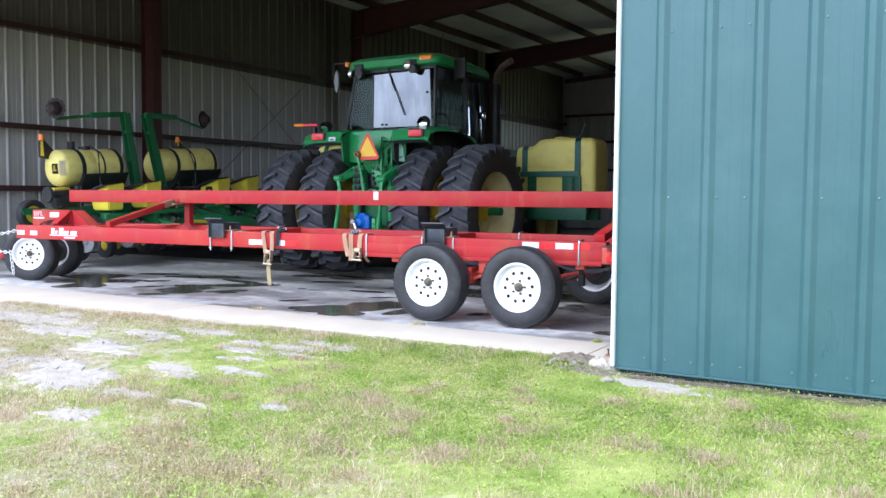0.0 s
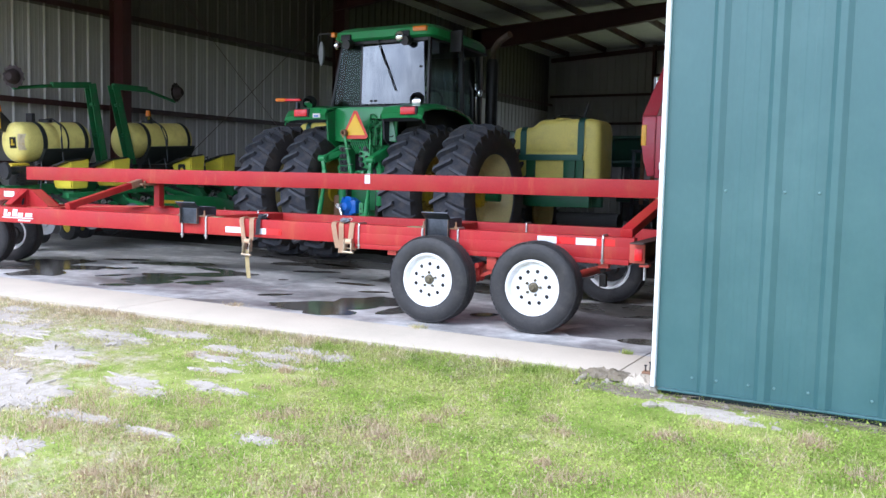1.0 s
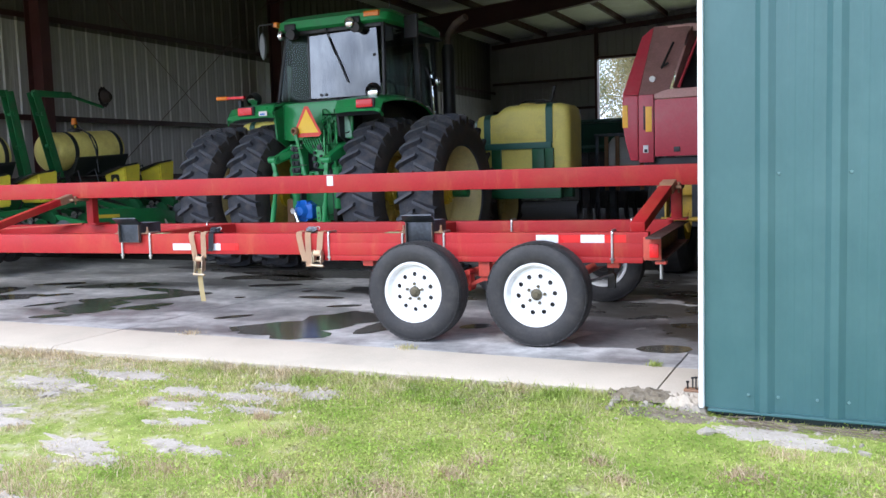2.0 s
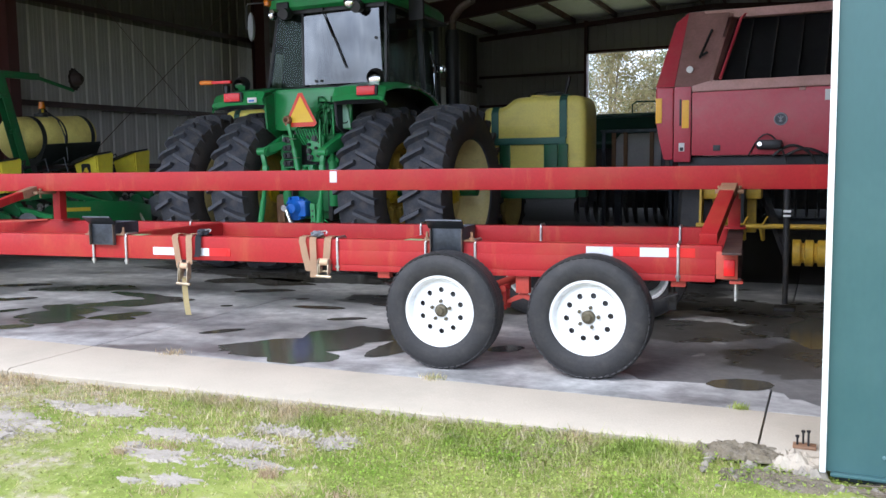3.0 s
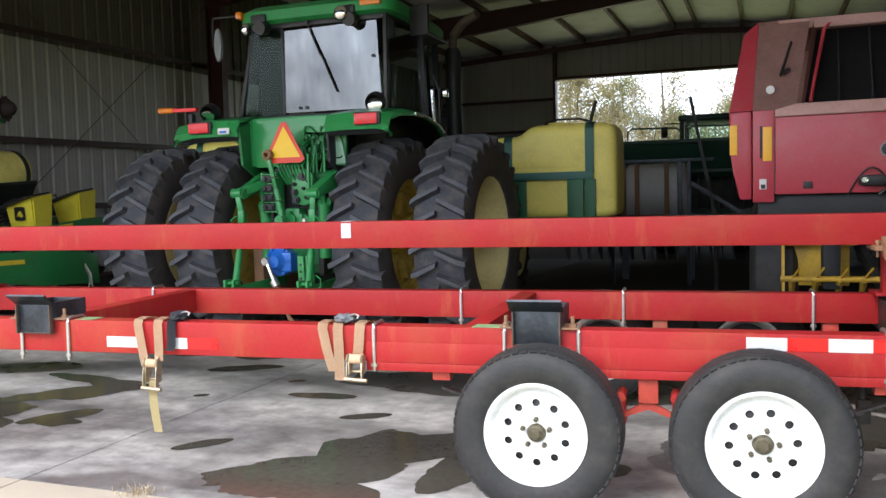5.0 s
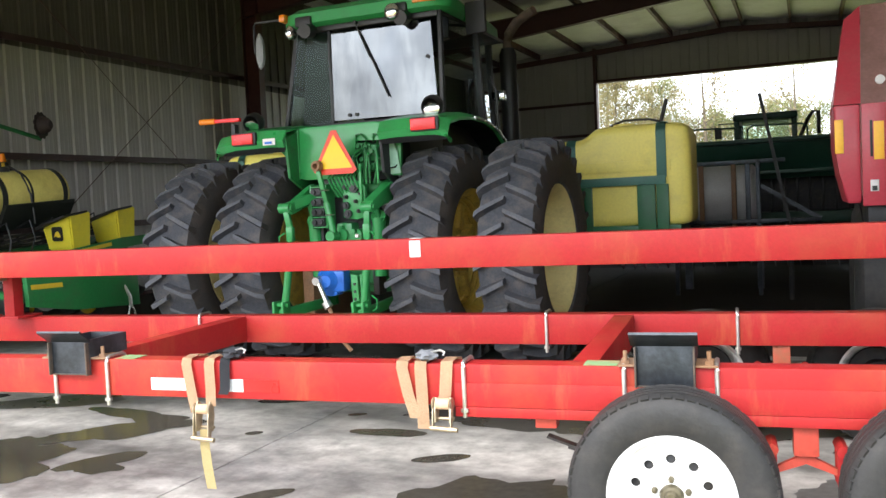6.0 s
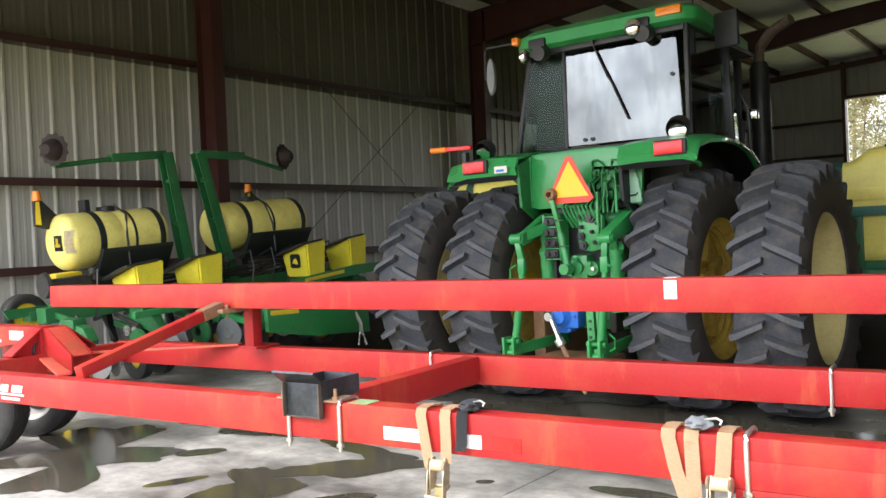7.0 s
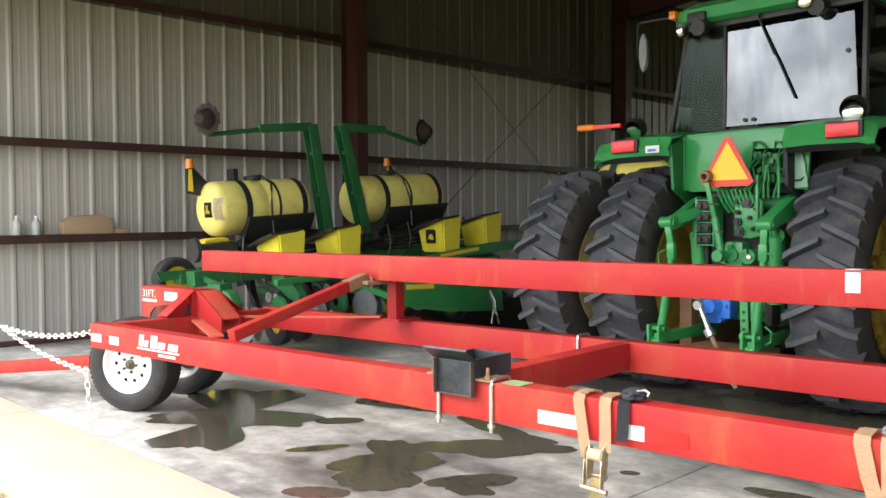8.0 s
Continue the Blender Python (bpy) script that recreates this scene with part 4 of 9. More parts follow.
    for k in range(5):
        a = 2 * math.pi * k / 5 + 0.3
        lathe(bm, [(0, 0.084), (0.006, 0.083), (0.010, 0.078), (0.011, 0.060)], 6, turn @ Matrix.Translation((0.057 * math.cos(a), 0.057 * math.sin(a), 0)))
    hub = mesh_of(bm, mat("greasy_olive_hub", (0.11, 0.095, 0.06), 0.5, 0.4, var=0.3, scale=20))
    # drum widened into a dark backing so the rim's holes look shaded
    bm = bmesh.new()
    lathe(bm, [(0, -0.06), (0.08, -0.06), (0.085, -0.05), (0.085, 0.0), (0.143, 0.006), (0.148, 0.012), (0.146, 0.032), (0.138, 0.038), (0, 0.040)], 32, turn)
    drum = mesh_of(bm, BLACK_IRON)
    return tyre, rim, hub, drum


TW = wheel_meshes()


def trailer_wheel(parent, u, v, out, spin, steer=Matrix.Identity(4)):
    w = group_part("wheel", parent, steer @ Matrix.Translation((u, v, 0.345)) @ Matrix.Rotation(radians(0 if out < 0 else 180), 4, "Z") @ Matrix.Rotation(radians(spin), 4, "Y"))
    for nm, me in zip(("tyre", "rim", "hub", "drum_backing"), TW):
        place(nm, me, w, Matrix.Identity(4))


trailer = thing("header_trailer", (-5.5, 8.1, 0), "long red steel header trailer with white steel wheels", "trailer", rz=4.5)
T = trailer
V0, V1 = 7.377, 7.480      # near rail
F0, F1 = 8.760, 8.863      # far rail


def rail(name, u0, u1, v0, v1, z0, z1, material=RED, bev=0.008, label=""):
    bm = bmesh.new()
    box(bm, u0, u1, v0, v1, z0, z1, bev)
    return part(name, bm, material, T, label)


rail("near_rail", -8.95, -1.70, V0, V1, 0.575, 0.735)
rail("far_rail", -8.95, -1.70, F0, F1, 0.575, 0.735)
rail("near_rail_doubler", -4.05, -1.735, V0 - 0.006, V1, 0.535, 0.573, RED, 0.004)
rail("doubler_plate", -4.05, -1.735, V0 - 0.0062, V0 - 0.0008, 0.574, 0.664, RED, 0.002)
rail("top_rail", -9.40, -0.15, 8.52, 8.64, 1.010, 1.168)
rail("crossmember", -5.88, -5.78, V1, F0, 0.585, 0.732)
rail("crossmember", -3.62, -3.52, V1, F0, 0.585, 0.732)
rail("crossmember", -8.95, -8.85, V1, F0, 0.585, 0.725)
# rear channel with its lips turned back, coloured dark for its shaded inner side
bm = bmesh.new()
box(bm, -1.70, -1.685, 7.379, 9.0, 0.548, 0.700, 0.002)
box(bm, -1.698, -1.60, 7.22, 9.0, 0.701, 0.713, 0.002)
box(bm, -1.685, -1.60, 7.379, 9.0, 0.548, 0.561, 0.002)
part("rear_channel", bm, mat("rusty_shade_darkened_steel", (0.045, 0.026, 0.022), 0.6, var=0.3, scale=8, dirt=(0.13, 0.055, 0.03), dirt_amount=0.6, dirt_scale=6), T, "rusty rear channel, darkened for its shaded inner side")
bm = bmesh.new()
box(bm, -1.73, -1.618, 7.362, 7.376, 0.556, 0.705, 0.003)
housing = part("lamp_housing", bm, RED_WORN, T)
bm = bmesh.new()
box(bm, -1.690, -1.632, 7.348, 7.361, 0.573, 0.662, 0.006)
part("rear_lamp", bm, LAMP_RED, housing, "red rear lamp lens")
bm = bmesh.new()
box(bm, -1.66, -1.59, 7.38, 7.46, 0.528, 0.546, 0.003)
part("lamp_foot", bm, RED_WORN, T)
bm = bmesh.new()
rod(bm, (-1.625, 7.42, 0.527), (-1.625, 7.42, 0.43), 0.011, seg=8)
part("lynch_pin", bm, ZINC, T)
# struts from the near rail up to the top rail
for ua, ub, wd in ((-7.47, -7.54, 0.062), (-1.775, -1.69, 0.095)):
    bm = bmesh.new()
    beam(bm, (ua, 7.43, 0.765), (ub, 8.50, 1.02), wd, 0.065, 0.006)
    strut = part("strut", bm, RED, T)
    bm = bmesh.new()
    beam(bm, (ub - (ub - ua) * 0.16, 8.33, 0.979), (ub, 8.50, 1.02), wd + 0.008, 0.072, 0.004)
    part("strut_cap", bm, BARE_RUST, strut, "rusty bare strut end")
    bm = bmesh.new()
    box(bm, ub - 0.09, ub + 0.09, 8.44, 8.66, 0.985, 1.009, 0.003)
    for du in (-0.065, 0.065):
        rod(bm, (ub + du, 8.50, 0.95), (ub + du, 8.50, 1.03), 0.008)
        rod(bm, (ub + du, 8.50, 1.02), (ub + du, 8.50, 1.035), 0.014, seg=6)
    part("clamp_plate", bm, BARE_RUST, T, "rusty bolted clamp plate")
for u in (-7.45, -1.66):
    bm = bmesh.new()
    box(bm, u - 0.04, u + 0.04, 8.655, 8.735, 0.75, 1.06, 0.005)
    part("post", bm, RED, T)
    bm = bmesh.new()
    box(bm, u - 0.075, u + 0.075, 8.645, 8.855, 0.736, 0.752, 0.003)
    part("post_foot", bm, RED, T)
    bm = bmesh.new()
    box(bm, u - 0.05, u + 0.05, 8.64, 8.655, 1.02, 1.13, 0.002)
    part("post_plate", bm, RED, T)
# U-bolts over the rails
ub = bmesh.new()
tube(ub, [(0, -0.062, -0.135), (0, -0.062, 0.0), (0, -0.056, 0.012), (0, -0.044, 0.018), (0, 0.044, 0.018), (0, 0.056, 0.012), (0, 0.062, 0.0), (0, 0.062, -0.14)], 0.0085, 10)
for s in (-1,):
    bmesh.ops.create_cone(ub, cap_ends=True, segments=6, radius1=0.016, radius2=0.016, depth=0.014, matrix=Matrix.Translation((0, s * 0.062, -0.166)))
    bmesh.ops.create_cone(ub, cap_ends=True, segments=8, radius1=0.0085, radius2=0.0085, depth=0.085, matrix=Matrix.Translation((0, s * 0.062, -0.15)))
ub_me = mesh_of(ub, ZINC)
for u, v in ((-5.915, 7.43), (-5.635, 7.43), (-4.01, 7.43), (-3.415, 7.43), (-3.10, 7.43), (-1.93, 7.43), (-3.975, 8.812), (-3.02, 8.812), (-2.02, 8.812), (-6.1, 8.812)):
    place("u_bolt", ub_me, T, pose(u, v, 0.727), "zinc plated U-bolt")


SADDLE_EDGE = mat("rust_stained_dark_steel", (0.075, 0.06, 0.05), 0.6, 0.2, var=0.3, scale=12, dirt=(0.17, 0.10, 0.06), dirt_amount=0.8, dirt_scale=10)


def saddle(u):
    """A black flared header saddle, clamped on the near rail."""
    bm = bmesh.new()
    box(bm, u, u + 0.205, 7.352, 7.360, 0.668, 0.815, 0.002)
    prism(bm, [(7.360, 0.812), (7.352, 0.812), (7.285, 0.862), (7.290, 0.870)], Matrix.Translation((u - 0.012, 0, 0)) @ YZ, 0.229)
    box(bm, u, u + 0.012, 7.36, 7.60, 0.738, 0.822, 0.002)
    box(bm, u + 0.193, u + 0.205, 7.36, 7.60, 0.738, 0.822, 0.002)
    box(bm, u, u + 0.205, 7.592, 7.602, 0.738, 0.822, 0.002)
    s = part("saddle", bm, BLACK_STEEL, T, "scuffed black steel header saddle")
    bm = bmesh.new()
    box(bm, u, u + 0.007, 7.330, 7.3515, 0.668, 0.812, 0.002)
    box(bm, u + 0.198, u + 0.205, 7.330, 7.3515, 0.668, 0.812, 0.002)
    box(bm, u + 0.007, u + 0.198, 7.344, 7.3515, 0.668, 0.673, 0.001)
    part("saddle_rim", bm, SADDLE_EDGE, s, "rust stained edge of the saddle")
    bm = bmesh.new()
    box(bm, u - 0.06, u + 0.28, 7.36, 7.50, 0.736, 0.744, 0.002)
    for du in (-0.035, 0.25):
        rod(bm, (u + du, 7.385, 0.73), (u + du, 7.385, 0.79), 0.008)
        rod(bm, (u + du, 7.385, 0.744), (u + du, 7.385, 0.757), 0.016, seg=6)
    part("saddle_plate", bm, BARE_RUST, T, "rusty saddle base plate with bolts")
    return s


saddle(-5.915)
saddle(-3.375)
bm = bmesh.new()
GREEN_MARK = mat("faded_green_mark", (0.22, 0.42, 0.20), 0.7, dirt=(0.45, 0.12, 0.08), dirt_amount=0.8, dirt_scale=9)
box(bm, -5.60, -5.50, 7.38, 7.47, 0.736, 0.738)
part("paint_mark", bm, GREEN_MARK, T, "faded green paint mark")
bm = bmesh.new()
box(bm, -3.56, -3.44, 7.38, 7.47, 0.736, 0.738)
part("paint_mark", bm, GREEN_MARK, T, "faded green paint mark")
# reflective tape
for u0, u1, v, z, mt in ((-5.415, -5.215, V0, 0.632, SILVER_TAPE), (-5.07, -4.965, V0, 0.632, SILVER_TAPE), (-4.965, -4.80, V0, 0.632, RED_TAPE),
                         (-2.439, -2.287, V0, 0.693, SILVER_TAPE), (-2.287, -2.138, V0, 0.693, RED_TAPE), (-2.138, -1.981, V0, 0.693, SILVER_TAPE), (-1.981, -1.84, V0, 0.693, RED_TAPE),
                         (-8.93, -8.80, V0, 0.645, SILVER_TAPE), (-8.79, -8.71, V0, 0.64, RED_TAPE), (-8.70, -8.58, V0, 0.645, SILVER_TAPE)):
    bm = bmesh.new()
    box(bm, u0, u1, v - 0.0025, v + 0.001, z - 0.026, z + 0.026)
    part("reflective_tape", bm, mt, T, "silver reflective tape" if mt is SILVER_TAPE else "red reflective tape")
bm = bmesh.new()
box(bm, -4.635, -4.575, 8.517, 8.519, 1.072, 1.158)
box(bm, -4.635, -4.575, 8.519, 8.60, 1.1685, 1.1705)
part("reflective_tape", bm, SILVER_TAPE, T, "silver reflective tape on the top rail")

# maker's mark on the near rail as plain shapes
bm = bmesh.new()
for k, (a, b, hgt) in enumerate(((0, 0.05, 0.07), (0.06, 0.10, 0.04), (0.13, 0.20, 0.075), (0.21, 0.25, 0.04), (0.255, 0.285, 0.04), (0.32, 0.42, 0.04))):
    prism(bm, [(a, 0), (b, 0), (b + 0.012, hgt), (a + 0.012, hgt)], pose(-8.34, V0 - 0.0005, 0.64) @ XZ, 0.002)
prism(bm, [(-0.02, -0.018), (0.44, -0.018), (0.44, -0.008), (-0.02, -0.008)], pose(-8.34, V0 - 0.0005, 0.64) @ XZ, 0.002)
prism(bm, [(0.22, -0.045), (0.40, -0.045), (0.40, -0.03), (0.22, -0.03)], pose(-8.34, V0 - 0.0005, 0.64) @ XZ, 0.002)
part("maker_decal", bm, DECAL_WHITE, T, "white slanted decal bars")

# running gear
for v, out, lag in ((7.238, -1, 0.0), (9.24, 1, 0.06)):
    for k, u in enumerate((-3.251, -2.391)):
        trailer_wheel(T, u + lag, v, out, 13 * k)
for u in (-3.251, -2.391):
    bm = bmesh.new()
    rod(bm, (u, 7.31, 0.345), (u + 0.06, 9.17, 0.345), 0.036)
    part("axle", bm, RED_WORN, T)
for v in (7.43, 8.81):
    for u, z in ((-2.82, 0.43), (-3.71, 0.495), (-1.93, 0.50)):
        bm = bmesh.new()
        box(bm, u - 0.04, u + 0.04, v - 0.03, v + 0.03, z, 0.575, 0.004)
        part("hanger", bm, RED_WORN, T)
    bm = bmesh.new()
    prism(bm, [(-2.94, 0.375), (-2.86, 0.415), (-2.82, 0.44), (-2.78, 0.415), (-2.70, 0.375), (-2.70, 0.355), (-2.82, 0.40), (-2.94, 0.355)], Matrix.Translation((0, v + 0.012, 0)) @ XZ, 0.024)
    part("equalizer", bm, RED_WORN, T)
    for u in (-2.93, -2.71):
        bm = bmesh.new()
        box(bm, u - 0.016, u + 0.016, v - 0.045, v - 0.032, 0.33, 0.47, 0.005)
        box(bm, u - 0.016, u + 0.016, v + 0.032, v + 0.045, 0.33, 0.47, 0.005)
        rod(bm, (u, v - 0.07, 0.46), (u, v + 0.06, 0.46), 0.021, seg=8)
        rod(bm, (u, v - 0.07, 0.355), (u, v + 0.06, 0.355), 0.021, seg=8)
        part("shackle", bm, RED, T)
    for u0, u1 in ((-3.71, -2.93), (-2.71, -1.93)):
        bm = bmesh.new()
        for k in range(4):
            half = (u1 - u0) / 2 * (1 - 0.2 * k)
            c = (u0 + u1) / 2
            pts = []
            for i in range(9):
                s = -1 + 2 * i / 8
                pts.append((c + s * half, v, 0.385 + 0.075 * (s * half / ((u1 - u0) / 2)) ** 2 - 0.009 * k))
            for p, q in zip(pts, pts[1:]):
                beam(bm, p, q, 0.045, 0.008, up=(0, 0, 1))
        part("leaf_spring", bm, BLACK_IRON, T)

# front bogie, draft frame and tongue
STEER = Matrix.Translation((-9.574, 8.267, 0)) @ Matrix.Rotation(radians(24), 4, "Z")
for v, out in ((-0.33, -1), (0.33, 1)):
    trailer_wheel(T, 0, v, out, 20, STEER)
bm = bmesh.new()
rod(bm, (0, -0.30, 0.345), (0, 0.30, 0.345), 0.035)
box(bm, -0.09, 0.09, -0.18, 0.18, 0.37, 0.42, 0.006)
bmesh.ops.transform(bm, matrix=STEER, verts=bm.verts)
part("front_axle", bm, RED_WORN, T)
bm = bmesh.new()
rod(bm, (-9.574, 8.267, 0.41), (-9.574, 8.267, 0.64), 0.045)
part("turntable_post", bm, BLACK_IRON, T)
bm = bmesh.new()
for v in (8.14, 8.27):
    prism(bm, [(-9.62, 0.62), (-9.51, 0.63), (-9.50, 0.70), (-9.44, 0.75), (-9.30, 0.775), (-8.90, 0.775), (-8.90, 0.905), (-9.62, 0.905)], Matrix.Translation((0, v, 0)) @ XZ, 0.012)
box(bm, -9.62, -8.90, 8.14, 8.258, 0.893, 0.905)
part("draft_box", bm, RED, T)
bm = bmesh.new()
box(bm, -8.96, -8.88, 8.10, 8.30, 0.58, 0.905, 0.006)
part("draft_post", bm, RED, T)
# broad flat braces down to the front crossmember, with webs below
for va, vb in ((8.11, 7.88), (8.29, 8.52)):
    bm = bmesh.new()
    beam(bm, (-8.92, va, 0.90), (-8.91, vb, 0.735), 0.10, 0.014, 0.002)
    prism(bm, [(va, 0.885), (vb, 0.725), (va, 0.725)], Matrix.Translation((-8.925, 0, 0)) @ YZ, 0.012)
    part("brace_plate", bm, RED, T)
for v in (8.135, 8.285):
    bm = bmesh.new()
    prism(bm, [(-8.88, 0.90), (-8.84, 0.90), (-8.57, 0.725), (-8.57, 0.60), (-8.88, 0.60)], Matrix.Translation((0, v, 0)) @ XZ, 0.012)
    part("gusset", bm, RED, T)
bm = bmesh.new()
beam(bm, (-8.85, 8.205, 0.897), (-8.57, 8.205, 0.715), 0.13, 0.012, 0.002)
part("gusset_cover", bm, RED_WORN, T)
for v0, v1 in ((8.08, 7.47), (8.38, 8.78)):
    bm = bmesh.new()
    beam(bm, (-8.80, v0, 0.700), (-7.66, v1, 0.743), 0.075, 0.014, 0.002)
    part("diagonal_bar", bm, RED_WORN, T)
bm = bmesh.new()
box(bm, -9.54, -9.42, 8.126, 8.128, 0.845, 0.847)
words("length_mark", "31FT.", 0.082, DECAL_WHITE, T, pose(-9.605, 8.126, 0.825, 90, 0, 0), "white stencilled length mark")
bm.free()
bm = bmesh.new()
box(bm, -9.60, -9.40, 8.124, 8.1275, 0.79, 0.81)
part("small_print", bm, DECAL_WHITE, T, "unreadable white line of print")
bm = bmesh.new()
box(bm, -9.29, -9.12, 8.124, 8.1275, 0.81, 0.875)
part("reflective_tape", bm, SILVER_TAPE, T)
bm = bmesh.new()
beam(bm, (-9.46, 8.0, 0.37), (-11.6, 7.55, 0.12), 0.075, 0.10, 0.006)
part("tongue", bm, RED, T)
bm = bmesh.new()
rod(bm, (-11.6, 7.55, 0.0), (-11.6, 7.55, 0.16), 0.03)
part("tongue_jack", bm, BLACK_IRON, T)
bm = bmesh.new()
rod(bm, (-1.98, 7.6, 0.545), (-1.98, 7.6, 0.40), 0.02)
box(bm, -2.0, -1.95, 7.57, 7.63, 0.34, 0.44, 0.004)
part("hitch_pin_holder", bm, BLACK_IRON, T)
bm = bmesh.new()
tube(bm, [(-8.92, 8.09, 0.80), (-8.90, 8.06, 0.74), (-8.91, 8.05, 0.68), (-8.95, 8.07, 0.62)], 0.012)
part("cable", bm, BLACK_PLASTIC, T)


def chain(name, pts, links, parent):
    """Links laid along a hanging line, every second one turned."""
    pts = [Vector(p) for p in pts]
    bm = bmesh.new()
    for i in range(links):
        s = i / (links - 1) * (len(pts) - 1)
        k = min(int(s), len(pts) - 2)
        p = pts[k].lerp(pts[k + 1], s - k)
        d = (pts[k + 1] - pts[k]).normalized()
        q = d.to_track_quat("X", "Z").to_matrix().to_4x4()
        m = Matrix.Translation(p) @ q @ Matrix.Rotation(radians(90 * (i % 2)), 4, "X")
        ring = [(0.029 * math.copysign(1, math.cos(a)) * (0.45 + 0.55 * abs(math.cos(a))) if True else 0, 0.016 * math.sin(a), 0) for a in [2 * math.pi * j / 10 + 0.3 for j in range(10)]]
        tube(bm, [m @ Vector(r) for r in ring], 0.0046, 6, True)
    return part(name, bm, mat("white_chain_coating", (0.74, 0.74, 0.71), 0.5, 0.1, var=0.12), parent, "white coated safety chain")


def sag(a, b, drop, n=14):
    a, b = Vector(a), Vector(b)
    return [a.lerp(b, i / n) - Vector((0, 0, drop * 4 * (i / n) * (1 - i / n))) for i in range(n + 1)]


chain("safety_chain", sag((-10.55, 7.48, 0.58), (-8.95, 7.46, 0.685), 0.06), 31, T)
chain("safety_chain", sag((-10.55, 7.46, 0.585), (-9.14, 7.44, 0.39), 0.04), 28, T)
chain("safety_chain", sag((-9.14, 7.44, 0.39), (-9.10, 7.44, 0.155), 0.0), 6, T)


# ratchet straps, lying over the near rail
def ribbon(bm, pts, w, u):
    """A flat webbing band of width w along u through (v, z) points."""
    prev = None
    for i, (v, z, du) in enumerate(pts):
        ring = [bm.verts.new((u + du - w / 2, v, z)), bm.verts.new((u + du + w / 2, v, z))]
        if prev:
            bm.faces.new((prev[0], prev[1], ring[1], ring[0]))
        prev = ring


def strap(label, bands, ratchet, tail):
    us = [b[0] for b in bands]
    s = thing("ratchet_strap", (us[0], 7.37, 0.5), label, "strap", "straps on the trailer rail", rz=4.5)
    for u, low, sway, mt in bands:
        bm = bmesh.new()
        loop = [(7.490, 0.60, 0.0), (7.492, 0.742, 0.0), (7.43, 0.752, 0.0), (7.372, 0.745, 0.0), (7.362, 0.72, 0.0), (7.358, 0.62, sway * 0.4), (7.345, low, sway)]
        ribbon(bm, loop, 0.048, u)
        bmesh.ops.solidify(bm, geom=bm.faces[:], thickness=0.004)
        part("webbing", bm, mt, s)
    u, z = ratchet
    hs = 1.0 if tail else 0.75
    bm = bmesh.new()
    for du in (-0.031, 0.027):
        prism(bm, [(7.315, z - 0.055 * hs), (7.352, z - 0.06 * hs), (7.366, z), (7.360, z + 0.06 * hs), (7.338, z + 0.066 * hs), (7.318, z + 0.02 * hs)], Matrix.Translation((u + du, 0, 0)) @ YZ, 0.004)
    for du in (-0.037, 0.034):
        prism(bm, [(7.300, z - 0.085 * hs), (7.322, z - 0.088 * hs), (7.345, z + 0.03 * hs), (7.325, z + 0.045 * hs), (7.308, z)], Matrix.Translation((u + du, 0, 0)) @ YZ, 0.003)
        lathe(bm, [(0, 0.004), (0.022, 0.004), (0.026, 0), (0.022, -0.004), (0, -0.004)], 12, Matrix.Translation((u + du, 7.334, z + 0.035 * hs)) @ Matrix.Rotation(radians(90), 4, "Y"))
    rod(bm, (u - 0.045, 7.308, z - 0.080 * hs), (u + 0.062, 7.304, z - 0.086 * hs), 0.010)
    rod(bm, (u - 0.035, 7.352, z - 0.045 * hs), (u + 0.035, 7.352, z - 0.045 * hs), 0.007)
    part("ratchet", bm, mat("brassy_zinc", (0.50, 0.42, 0.30), 0.4, 0.8, var=0.3, scale=14), s, "brassy ratchet buckle")
    bm = bmesh.new()
    rod(bm, (u - 0.027, 7.334, z + 0.035 * hs), (u + 0.027, 7.334, z + 0.035 * hs), 0.021)
    part("spool", bm, WEBBING, s, "webbing wound on the ratchet spool")
    if tail:
        bm = bmesh.new()
        ribbon(bm, [(7.335, z - 0.05, 0.0), (7.33, z - 0.12, 0.0), (7.325, z - 0.2, 0.01), (7.32, tail, 0.028)], 0.046, u)
        bmesh.ops.solidify(bm, geom=bm.faces[:], thickness=0.003)
        part("strap_tail", bm, WEBBING_YELLOW, s, "faded yellow hanging strap end")
    return s


strap("tan ratchet strap with a hanging tail on the trailer rail", [(-5.225, 0.52, 0.045, WEBBING), (-5.115, 0.55, 0.01, WEBBING), (-5.04, 0.60, -0.005, WEBBING_BLACK)], (-5.135, 0.505), 0.21)
strap("tan ratchet strap buckled round the trailer rail", [(-4.255, 0.53, 0.055, WEBBING), (-4.180, 0.49, 0.01, WEBBING), (-4.075, 0.58, -0.02, WEBBING)], (-4.085, 0.565), None)
